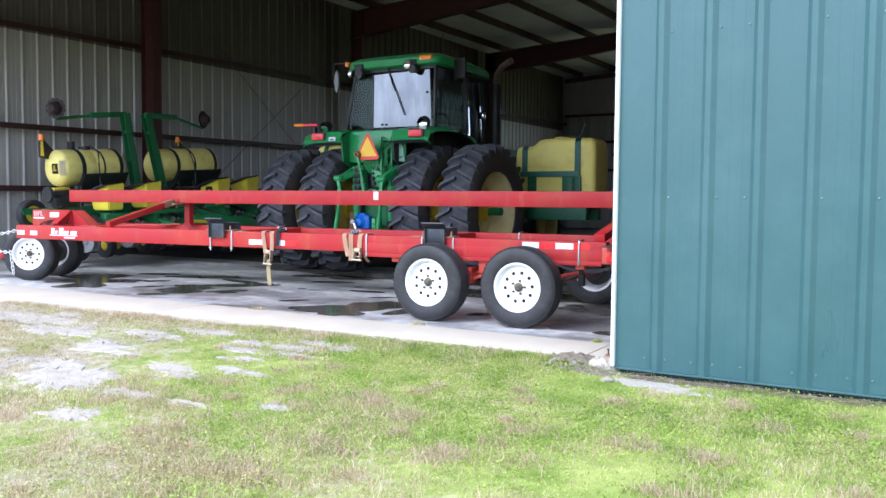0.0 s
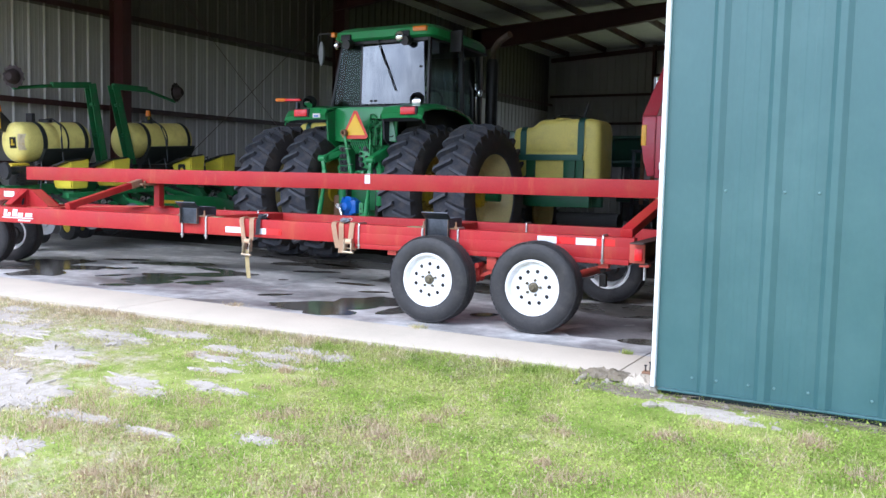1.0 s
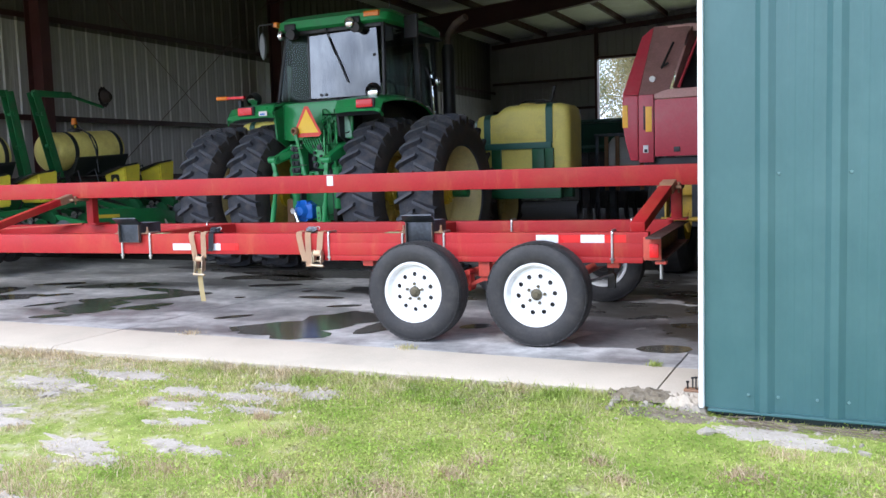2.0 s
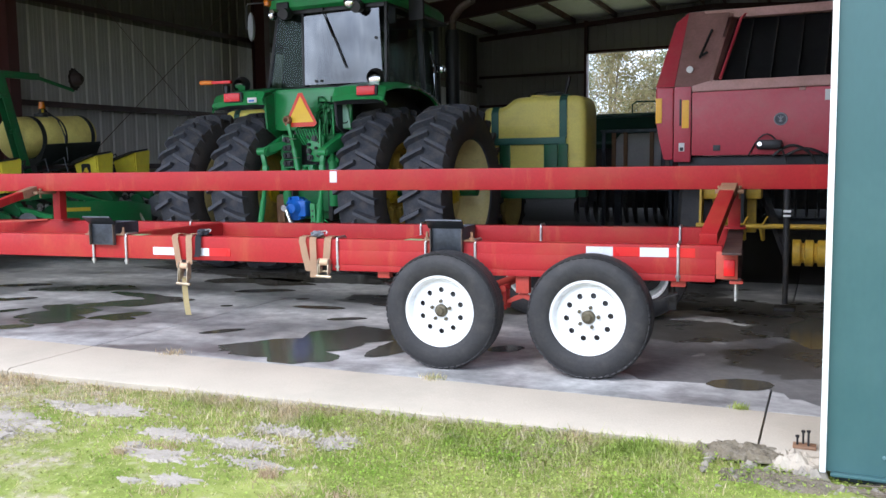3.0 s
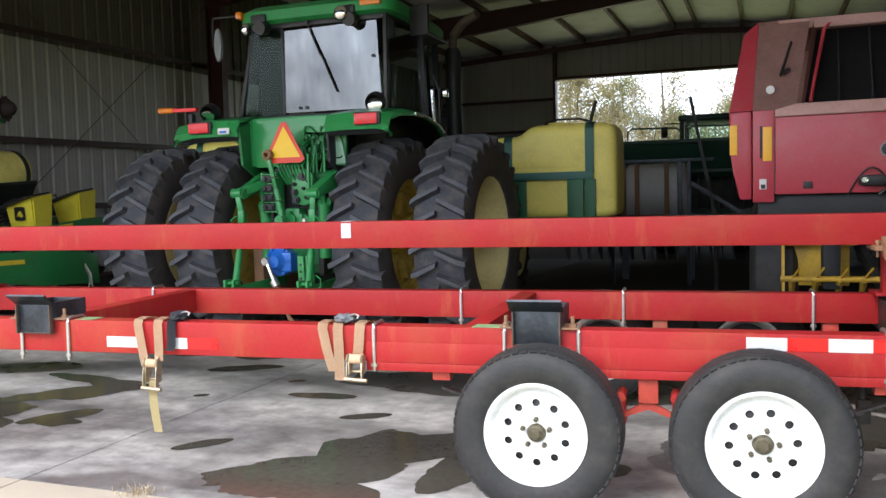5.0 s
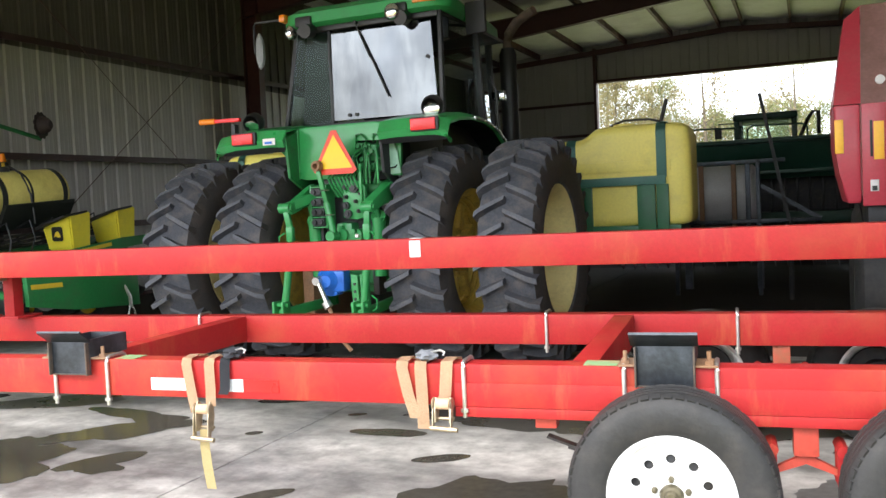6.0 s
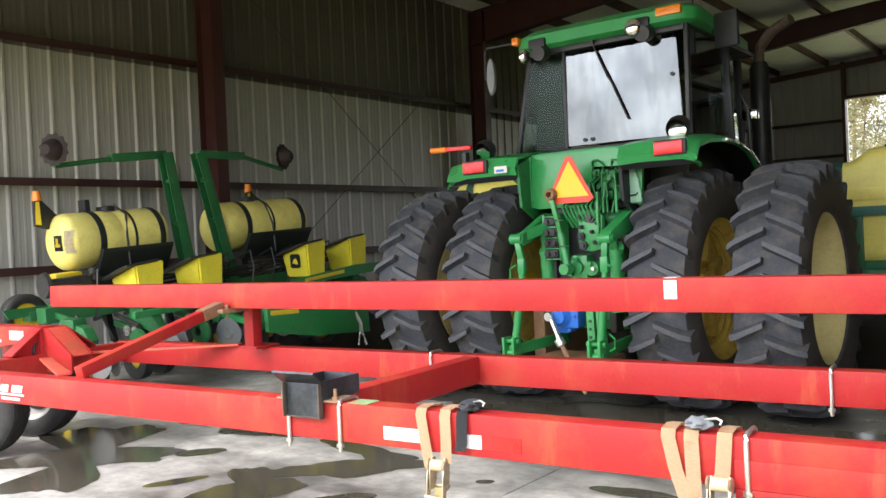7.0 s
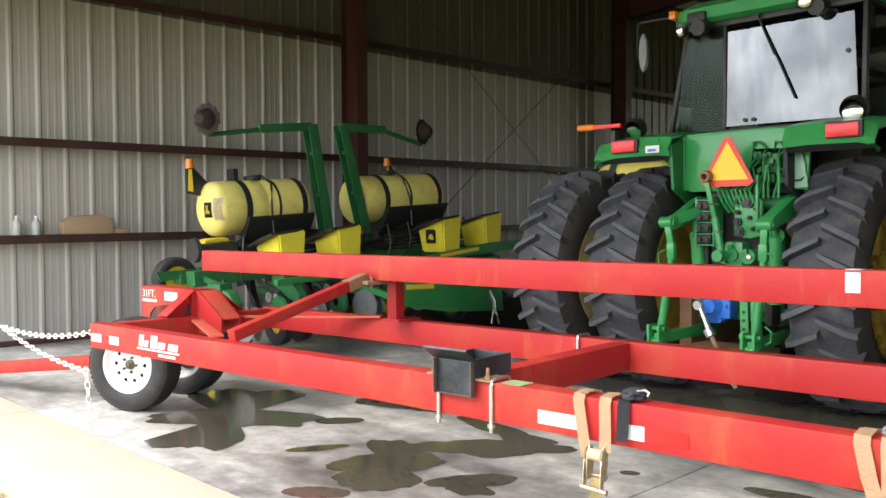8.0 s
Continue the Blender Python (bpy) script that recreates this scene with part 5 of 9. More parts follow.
# crumpled webbing and wire hooks on top of the rail
for u, mt, sd in ((-5.03, WEBBING_BLACK, 3), (-4.165, mat("grey_webbing", (0.16, 0.17, 0.19), 0.85, var=0.2, fine=160, bump=0.3), 8)):
    kn = thing("webbing_bundle", (u, 7.42, 0.76), "crumpled strap webbing with a wire hook on the rail", "strap", "straps on the trailer rail", rz=4.5)
    bm = bmesh.new()
    bmesh.ops.create_icosphere(bm, subdivisions=3, radius=1)
    for v in bm.verts:
        n1 = 1 + 0.45 * noise.noise(v.co * 1.9 + Vector((sd, 0, 0))) + 0.2 * noise.noise(v.co * 5 + Vector((0, sd, 0)))
        v.co = Vector((v.co.x * 0.042 * n1 + u, v.co.y * 0.045 * n1 + 7.405, v.co.z * 0.022 * n1 + 0.762))
    part("webbing", bm, mt, kn)
    bm = bmesh.new()
    tube(bm, [(u + 0.02, 7.40, 0.775), (u + 0.06, 7.39, 0.785), (u + 0.078, 7.385, 0.778), (u + 0.074, 7.38, 0.766)], 0.0042, 7)
    part("wire_hook", bm, ZINC, kn)


# ---- tractor ----
TX, TY, TR = -6.91, 10.97, 0.925
WX0, WY0 = -6.985, 10.90      # middle of the rear wheels
tractor = thing("tractor", (TX, TY, 0), "green tractor with yellow wheels and dual rear tyres", "tractor")
K = tractor


def tpart(name, bm, material, label="", parent=None, smooth=38.0):
    bmesh.ops.translate(bm, verts=bm.verts, vec=(TX, TY, 0))
    return part(name, bm, material, parent or K, label, smooth)


def lugged_tyre(R, r, w, lugs, lug_h):
    """A farm tyre with angled bars in two staggered rows; axis along x."""
    bm = bmesh.new()
    turn = Matrix.Rotation(radians(90), 4, "Y")
    h = w / 2
    prof = [(r, -h * 0.72), (r + 0.03, -h * 0.86), (r + (R - r) * 0.35, -h * 0.99), (r + (R - r) * 0.62, -h * 0.97), (R - lug_h - 0.02, -h * 0.84), (R - lug_h, -h * 0.5), (R - lug_h + 0.006, 0),
            (R - lug_h, h * 0.5), (R - lug_h - 0.02, h * 0.84), (r + (R - r) * 0.62, h * 0.97), (r + (R - r) * 0.35, h * 0.99), (r + 0.03, h * 0.86), (r, h * 0.72)]
    lathe(bm, prof, 72, turn, True)
    pitch = 2 * math.pi / lugs
    for s in (-1, 1):
        for k in range(lugs):
            a0 = k * pitch + (pitch / 2 if s > 0 else 0)
            rows = []
            for i in range(5):
                f = i / 4
                x = s * (0.0 + f * h * 0.97)
                a = a0 - f * 0.125
                half = (0.017 + 0.006 * f) / R
                base = R - lug_h - 0.012 - (0.035 if f > 0.9 else 0.0) - (0.045 if i == 4 else 0)
                topr = R - 0.012 * f - (0.03 if i == 4 else 0)
                ring = []
                for rad, da in ((base, -half * 1.5), (topr, -half), (topr, half), (base, half * 1.5)):
                    ang = a + da
                    ring.append(bm.verts.new((x, -rad * math.cos(ang), rad * math.sin(ang))))
                rows.append(ring)
            for p, q in zip(rows, rows[1:]):
                for j in range(3):
                    bm.faces.new((p[j], p[j + 1], q[j + 1], q[j]))
            bm.faces.new(rows[0])
            bm.faces.new(rows[-1])
    me = mesh_of(bm, TRACTOR_RUBBER, 32)
    me.materials.append(SIDEWALL)
    me.materials.append(LUG_TOP)
    for p in me.polygons:
        rad = math.hypot(p.center.y, p.center.z)
        if abs(p.normal.x) > 0.72 and rad < R - lug_h - 0.03:
            p.material_index = 1
        elif rad > R - 0.03 and abs(p.normal.x) < 0.5:
            p.material_index = 2
    return me


SIDEWALL = mat("brown_dusted_tyre_sidewall", (0.050, 0.043, 0.040), 0.8, var=0.25, scale=4, bump=0.15, dirt=(0.095, 0.072, 0.055), dirt_amount=0.7, dirt_scale=4)
# scuffed tops, lightened further so the gaps between lugs look shaded
LUG_TOP = mat("scuffed_lightened_lug_rubber", (0.098, 0.102, 0.118), 0.75, var=0.3, scale=6, fine=60, bump=0.3, dirt=(0.18, 0.155, 0.13), dirt_amount=0.5, dirt_scale=8)
GOLD_RIM = mat("grimy_gold_rim_paint", (0.62, 0.44, 0.09), 0.5, var=0.2, scale=6, bump=0.06, dirt=(0.20, 0.13, 0.05), dirt_amount=0.7, dirt_scale=7)


def dish_rim(R, deep, paint=None):
    """A pressed wheel disc with a deep well, open towards +x."""
    bm = bmesh.new()
    turn = Matrix.Rotation(radians(90), 4, "Y")
    lathe(bm, [(0.0, deep), (0.14, deep), (0.155, deep + 0.02), (0.30, deep + 0.03), (R - 0.10, deep + 0.02), (R - 0.07, deep + 0.06), (R - 0.045, 0.15), (R - 0.01, 0.185), (R + 0.012, 0.20), (R + 0.014, 0.19),
               (R, 0.17), (R - 0.03, 0.13), (R - 0.035, -0.15), (R + 0.005, -0.195), (R - 0.012, -0.20), (R - 0.05, -0.16), (R - 0.06, deep + 0.03), (0.30, deep - 0.01), (0.0, deep - 0.02)], 56, turn)
    for k in range(10):
        a = 2 * math.pi * k / 10
        bmesh.ops.create_cone(bm, cap_ends=True, segments=6, radius1=0.018, radius2=0.018, depth=0.03,
                              matrix=Matrix.Translation((deep + 0.035, 0.20 * math.cos(a), 0.20 * math.sin(a))) @ turn)
    if paint:
        # stepped barrel rings and a spoked centre
        for rr, xx in ((R - 0.05, 0.10), (R - 0.075, 0.06), (R - 0.10, 0.02)):
            lathe(bm, [(rr - 0.012, xx - 0.01), (rr + 0.004, xx - 0.012), (rr + 0.004, xx + 0.012), (rr - 0.012, xx + 0.01)], 48, turn, True)
        for k in range(8):
            a = 2 * math.pi * (k + 0.5) / 8
            m = Matrix.Rotation(a, 4, "X") @ Matrix.Translation((deep + 0.05, 0, 0.30))
            box(bm, -0.03, 0.05, -0.035, 0.035, -0.09, 0.13, 0.01, m)
    return mesh_of(bm, paint or CREAM_RIM, 40)


REAR_TYRE = lugged_tyre(TR, 0.53, 0.50, 27, 0.066)
RIM_OUT, RIM_IN = dish_rim(0.53, -0.13), dish_rim(0.53, -0.04, GOLD_RIM)
bm = bmesh.new()
turn = Matrix.Rotation(radians(90), 4, "Y")
lathe(bm, [(0, 0.10), (0.05, 0.10), (0.06, 0.085), (0.10, 0.08), (0.135, 0.05), (0.145, -0.05), (0, -0.05)], 28, turn)
for k in range(8):
    a = 2 * math.pi * k / 8
    bmesh.ops.create_cone(bm, cap_ends=True, segments=6, radius1=0.014, radius2=0.014, depth=0.03, matrix=Matrix.Translation((0.075, 0.10 * math.cos(a), 0.10 * math.sin(a))) @ turn)
HUB = mesh_of(bm, YELLOW)
for dx, rim, flip in ((-1.56, RIM_OUT, True), (-0.81, RIM_IN, True), (0.81, RIM_IN, False), (1.56, RIM_OUT, False)):
    w = group_part("rear_wheel", K, pose(WX0 + dx, WY0, TR, 7 * dx, 0, 0) if not flip else pose(WX0 + dx, WY0, TR) @ Matrix.Rotation(radians(5), 4, "X"))
    place("tyre", REAR_TYRE, w, Matrix.Identity(4), "dark grey lugged tyre")
    place("rim", rim, w, Matrix.Rotation(radians(180 if flip else 0), 4, "Z"), "pale yellow dished rim")
    place("hub", HUB, w, Matrix.Rotation(radians(180 if flip else 0), 4, "Z") @ Matrix.Translation((-0.05, 0, 0)))
FRONT_TYRE = lugged_tyre(0.68, 0.38, 0.38, 20, 0.036)
FRONT_RIM = dish_rim(0.38, -0.02)
for dx, flip in ((-0.88, True), (0.88, False)):
    w = group_part("front_wheel", K, pose(TX + dx, TY + 2.95, 0.68))
    place("tyre", FRONT_TYRE, w, Matrix.Identity(4))
    place("rim", FRONT_RIM, w, Matrix.Rotation(radians(180 if flip else 0), 4, "Z"))
bm = bmesh.new()
lathe(bm, [(0, -2.1), (0.055, -2.1), (0.055, -0.62), (0.11, -0.60), (0.17, -0.40), (0.20, -0.2), (0.20, 0.2), (0.17, 0.40), (0.11, 0.60), (0.055, 0.62), (0.055, 1.72), (0, 1.72)], 24, Matrix.Translation((0, 0, TR)) @ turn)
ax = tpart("rear_axle", bm, GREEN_DARK)
bm = bmesh.new()
box(bm, -0.30, 0.30, -0.42, 1.5, 0.62, 1.28, 0.05)
box(bm, -0.24, 0.24, -0.50, -0.40, 0.70, 1.22, 0.03)
box(bm, -0.20, 0.20, 1.4, 3.2, 0.75, 1.15, 0.04)
tpart("transmission_case", bm, GREEN_DARK)
bm = bmesh.new()
box(bm, -0.85, 0.85, 2.86, 3.04, 0.55, 0.76, 0.04)
tpart("front_axle", bm, GREEN_DARK)
bm = bmesh.new()
box(bm, -0.40, 0.40, 1.45, 3.75, 1.15, 1.98, 0.12)
tpart("hood", bm, GREEN)


# fenders: an arched shell over each inner tyre
def fender(side):
    bm = bmesh.new()
    xo, xi = side * (1.04 if side > 0 else 1.11), side * 0.44
    arc = []
    for y, z in ((-0.79, 1.885), (-0.82, 1.94), (-0.76, 2.03), (-0.55, 2.075), (-0.25, 2.10), (0.05, 2.09), (0.35, 2.03), (0.62, 1.90), (0.80, 1.74), (0.86, 1.60)):
        arc.append((y, z))
    if side < 0:
        arc = arc[:7]
    rows = []
    for y, z in arc:
        low = z - 0.055
        rows.append([bm.verts.new(p) for p in ((xi, y, z - 0.01), (side * 0.60, y, z), (side * 0.92, y, z - 0.004), (xo - side * 0.02, y, z - 0.03), (xo, y, low), (xo, y, low - 0.02))])
    for a, b in zip(rows, rows[1:]):
        for k in range(5):
            bm.faces.new((a[k], a[k + 1], b[k + 1], b[k]))
    bmesh.ops.recalc_face_normals(bm, faces=bm.faces)
    bmesh.ops.solidify(bm, geom=bm.faces[:], thickness=0.02)
    tpart("fender", bm, GREEN)
    # black sheet added below the arch as the shade under the fender
    bm = bmesh.new()
    rows = [[bm.verts.new((x, y + (0.03 if i < 2 else 0), z - 0.045)) for x in (xi, (xi + xo) / 2, xo - side * 0.03)] for i, (y, z) in enumerate(arc)]
    for a, b in zip(rows, rows[1:]):
        for k in range(2):
            bm.faces.new((a[k], a[k + 1], b[k + 1], b[k]))
    bmesh.ops.solidify(bm, geom=bm.faces[:], thickness=0.006)
    tpart("fender_dark_sheet", bm, BELT, "black sheet added to darken the fender's underside")
    # inner wall of the fender, black on the right for the shade there
    bm = bmesh.new()
    prism(bm, [(-0.74, 1.62), (-0.78, 1.95), (-0.5, 2.05), (0.3, 2.02), (0.55, 1.72), (0.3, 1.45), (-0.3, 1.40)], Matrix.Translation((xi - 0.012, 0, 0)) @ YZ, 0.024)
    tpart("fender_liner", bm, BELT if side > 0 else GREEN_DARK)
    # chrome edge strip along the rear of the arch
    bm = bmesh.new()
    tube(bm, [(xo + side * 0.012, y, z - 0.06) for y, z in arc[4:]], 0.011)
    tpart("fender_edge", bm, STEEL, "bare metal fender edge")
    # lamp cluster
    bm = bmesh.new()
    lx = 0.845 if side > 0 else -0.82
    box(bm, lx - 0.112, lx + 0.125, -0.835, -0.80, 1.912, 2.022, 0.012)
    tpart("tail_lamp", bm, BLACK_PLASTIC)
    bm = bmesh.new()
    box(bm, lx - 0.105, lx + 0.105, -0.85, -0.834, 1.92, 2.01, 0.008)
    tpart("lamp_lens", bm, LAMP_RED, "red tail lamp lens")
    bm = bmesh.new()
    sx = 0.83 if side > 0 else -0.86
    lathe(bm, [(0.078, -0.03), (0.090, 0.02), (0.085, 0.06), (0.06, 0.10), (0.0, 0.115)], 20, Matrix.Translation((sx, -0.62, 2.115)) @ Matrix.Rotation(radians(-70), 4, "X"))
    rod(bm, (sx, -0.57, 2.04), (sx, -0.57, 2.10), 0.02)
    tpart("work_lamp", bm, BLACK_PLASTIC)
    bm = bmesh.new()
    lathe(bm, [(0, -0.012), (0.05, -0.006), (0.072, 0.004), (0.07, 0.02), (0, 0.025)], 20, Matrix.Translation((sx, -0.635, 2.10 if side > 0 else 2.09)) @ Matrix.Rotation(radians(-90 if side > 0 else -35), 4, "X") @ Matrix.Diagonal((1, 0.8, 1, 1)))
    tpart("lamp_lens", bm, CHROME, "clear lamp lens")


fender(-1)
fender(1)
bm = bmesh.new()
box(bm, -0.62, -0.50, -0.838, -0.832, 1.90, 1.955, 0.001)
tpart("decal", bm, DECAL_WHITE, "small worn white and blue decal")
bm = bmesh.new()
box(bm, -0.60, -0.53, -0.841, -0.837, 1.91, 1.93, 0.001)
tpart("decal", bm, BLUE)
# centre apron between the fenders, with a recess for the pipework
bm = bmesh.new()
prism(bm, [(-0.42, 1.62), (-0.36, 1.60), (0.12, 1.60), (0.12, 1.91), (0.40, 1.90), (0.40, 1.60), (0.53, 1.59), (0.55, 2.0), (0.30, 2.045), (-0.34, 2.045), (-0.41, 2.0)], Matrix.Translation((0, -0.57, 0)) @ XZ, 0.04, 0.01)
box(bm, -0.42, 0.50, -0.60, -0.25, 1.99, 2.045, 0.02)
tpart("rear_cowl", bm, GREEN)
bm = bmesh.new()
prism(bm, [(-0.66, 1.99), (-0.42, 2.03), (-0.42, 1.61), (-0.455, 1.61), (-0.475, 1.70), (-0.52, 1.79), (-0.585, 1.855), (-0.66, 1.885)], Matrix.Translation((0, -0.572, 0)) @ XZ, 0.034, 0.008)
tpart("cowl_side", bm, GREEN)
# dark panel added behind the pipework in place of the recess's shade
bm = bmesh.new()
box(bm, 0.12, 0.40, -0.46, -0.42, 1.58, 1.92)
tpart("recess_dark_back", bm, BLACK_IRON)
bm = bmesh.new()
prism(bm, [(0.415, 1.60), (0.545, 1.61), (0.52, 1.78), (0.475, 1.905), (0.415, 1.90)], Matrix.Translation((0, -0.625, 0)) @ XZ, 0.013, 0.004)
tpart("cowl_panel", bm, mat("pale_worn_green", (0.26, 0.46, 0.33), 0.5, var=0.15), "faded pale green panel")
# slow vehicle triangle
bm = bmesh.new()
tri_out = [(-0.20, 1.655), (-0.16, 1.625), (0.16, 1.625), (0.20, 1.655), (0.025, 1.98), (-0.025, 1.98)]
prism(bm, [(x + 0.03, z) for x, z in tri_out], Matrix.Translation((0, -0.79, 0)) @ XZ, 0.004)
smv = tpart("slow_vehicle_sign", bm, RED_FILM, "orange and red slow vehicle triangle")
bm = bmesh.new()
prism(bm, [(-0.13, 1.672), (0.19, 1.672), (0.03, 1.945)], Matrix.Translation((0, -0.7945, 0)) @ XZ, 0.003)
tpart("triangle_film", bm, ORANGE_FLUO, "", smv)
bm = bmesh.new()
beam(bm, (-0.115, -0.82, 1.67), (-0.055, -0.80, 1.38), 0.038, 0.034, 0.010, up=(0, 1, 0))
rod(bm, (-0.06, -0.80, 1.40), (-0.01, -0.80, 1.14), 0.030)
rod(bm, (-0.02, -0.85, 1.125), (-0.02, -0.75, 1.125), 0.042)
tpart("top_link", bm, GREEN)
bm = bmesh.new()
lathe(bm, [(0.022, -0.04), (0.040, -0.034), (0.046, -0.012), (0.046, 0.012), (0.040, 0.034), (0.022, 0.04), (0.020, 0.0)], 20, Matrix.Translation((-0.118, -0.82, 1.70)) @ Matrix.Rotation(radians(90), 4, "X"), True)
tpart("link_eye", bm, BARE_RUST, "rusty ball eye of the top link")
bm = bmesh.new()
for z in (1.50, 1.30):
    lathe(bm, [(0.036, -0.005), (0.042, 0), (0.036, 0.005)], 18, Matrix.Translation((-0.075 if z > 1.4 else -0.035, -0.80, z)))
    tpart("link_clip", bm, STEEL, "bright retaining clip")
    bm = bmesh.new()
box(bm, 0.0, 0.04, -0.785, -0.58, 1.75, 1.80)
tpart("sign_bracket", bm, BLACK_IRON)

# cab
CABX, CY0, CY1 = 0.78, -0.22, 1.45
bm = bmesh.new()


def ring_at(bm, z, xh, y0, y1, rr):
    out = []
    for sx, sy in ((-1, -1), (1, -1), (1, 1), (-1, 1)):
        for k in range(4):
            a = {(-1, -1): 180, (1, -1): 270, (1, 1): 0, (-1, 1): 90}[(sx, sy)] + 30 * k
            cx, cy = sx * (xh - rr), (y0 + rr) if sy < 0 else (y1 - rr)
            out.append(bm.verts.new((cx + rr * math.cos(radians(a)), cy + rr * math.sin(radians(a)), z)))
    return out


CABC = 0.06      # the roof is shifted sideways to fit the camera's view
rings = [ring_at(bm, 2.955, 0.76, CY0 - 0.05, CY1 + 0.1, 0.16), ring_at(bm, 2.98, 0.80, CY0 - 0.09, CY1 + 0.14, 0.16), ring_at(bm, 3.07, 0.80, CY0 - 0.09, CY1 + 0.14, 0.18),
         ring_at(bm, 3.125, 0.74, CY0 - 0.02, CY1 + 0.08, 0.2), ring_at(bm, 3.155, 0.60, CY0 + 0.10, CY1 - 0.05, 0.2)]
for a, b in zip(rings, rings[1:]):
    for k in range(16):
        bm.faces.new((a[k], a[(k + 1) % 16], b[(k + 1) % 16], b[k]))
bm.faces.new(rings[0])
bm.faces.new(rings[-1])
for v in bm.verts:
    v.co.x = v.co.x * (1 - 0.16 * max(0.0, v.co.y - 0.3)) + CABC
tpart("cab_roof", bm, GREEN)
bm = bmesh.new()
box(bm, -0.64, 0.78, -0.20, 1.40, 2.925, 2.957, 0.01)
tpart("cab_headliner", bm, BLACK_PLASTIC)
for sx in (-1, 1):
    bm = bmesh.new()
    beam(bm, (sx * 0.765, CY0, 2.08), (-0.61 if sx < 0 else 0.765, CY0 + 0.02, 2.96), 0.034, 0.05, 0.008, up=(0, 1, 0))
    tpart("cab_post", bm, BLACK_PLASTIC)
    bm = bmesh.new()
    beam(bm, (sx * 0.81, 0.62, 2.05), (-0.66 if sx < 0 else 0.78, 0.60, 2.96), 0.05, 0.045, 0.008, up=(0, 1, 0))
    tpart("cab_post", bm, BLACK_PLASTIC)
    bm = bmesh.new()
    beam(bm, (sx * 0.62, CY1 + 0.02, 1.75), (sx * 0.60, CY1, 2.96), 0.06, 0.06, 0.008, up=(0, 1, 0))
    tpart("cab_post", bm, BLACK_PLASTIC)
    bm = bmesh.new()
    xt = -0.63 if sx < 0 else 0.77
    slab_quad(bm, [(sx * 0.775, CY0 + 0.03, 2.08), (sx * 0.80, 0.60, 2.05), (xt, 0.60, 2.95), (xt, CY0 + 0.05, 2.95)], 0.006)
    tpart("side_glass", bm, CAB_GLASS if sx < 0 else DARK_GLASS, "green tinted side glass")
    bm = bmesh.new()
    slab_quad(bm, [(sx * 0.80, 0.64, 1.75), (sx * 0.64, CY1 - 0.02, 1.65), (sx * 0.60, CY1 - 0.02, 2.95), (xt, 0.64, 2.95)], 0.006)
    tpart("door_glass", bm, CAB_GLASS if sx < 0 else DARK_GLASS, "green tinted door glass")
bm = bmesh.new()
box(bm, -0.76, 0.76, CY0 - 0.02, 0.70, 1.55, 2.02, 0.03)
box(bm, -0.64, 0.64, 0.69, CY1, 1.55, 2.02, 0.03)
tpart("cab_floor", bm, BLACK_PLASTIC)
bm = bmesh.new()
box(bm, -0.73, 0.73, CY0 - 0.03, CY0 + 0.03, 2.045, 2.10, 0.012)
box(bm, -0.62, 0.76, CY0 - 0.02, CY0 + 0.03, 2.91, 2.96, 0.01)
box(bm, -0.30, -0.275, CY0 - 0.01, CY0 + 0.02, 2.10, 2.92, 0.004)
tpart("window_surround", bm, BLACK_PLASTIC)
bm = bmesh.new()
prism(bm, [(-0.255, 2.118), (0.735, 2.112), (0.70, 2.895), (-0.245, 2.875)], Matrix.Translation((0, CY0 - 0.03, 0)) @ XZ, 0.006)
tpart("rear_window", bm, REAR_GLASS, "rear window that mirrors the bright cloudy sky")
bm = bmesh.new()
prism(bm, [(-0.745, 2.10), (-0.285, 2.11), (-0.28, 2.89), (-0.60, 2.91)], pose(0, CY0, 0) @ XZ, 0.006)
tpart("quarter_glass", bm, CAB_GLASS, "green tinted quarter glass")
# dark panel added behind the quarter glass in place of the dim interior
bm = bmesh.new()
prism(bm, [(-0.63, 2.06), (-0.29, 2.06), (-0.29, 2.92), (-0.53, 2.92)], pose(0, CY0 + 0.08, 0) @ XZ, 0.04)
tpart("quarter_dark_panel", bm, BELT, "dark panel added to dim the quarter glass")
bm = bmesh.new()
prism(bm, [(-0.60, 1.75), (0.60, 1.75), (0.58, 2.95), (-0.58, 2.95)], pose(0, CY1, 0) @ XZ, 0.006)
tpart("windscreen", bm, CAB_GLASS)
for x, z in ((0.665, 2.58), (-0.10, 2.155), (-0.03, 2.155)):
    bm = bmesh.new()
    rod(bm, (x, CY0 - 0.05, z), (x, CY0 - 0.02, z), 0.016, seg=12)
    tpart("glass_fixing", bm, BLACK_PLASTIC)
bm = bmesh.new()
rod(bm, (0.0, CY0 - 0.055, 2.94), (0.14, CY0 - 0.062, 2.62), 0.007)
tube(bm, [(0.04, CY0 - 0.05, 2.84), (0.165, CY0 - 0.055, 2.58), (0.295, CY0 - 0.055, 2.28)], 0.008, 6)
rod(bm, (0.0, CY0 - 0.06, 2.94), (0.0, CY0 + 0.02, 2.94), 0.014)
tpart("wiper", bm, BLACK_PLASTIC, "black wiper arm and blade")
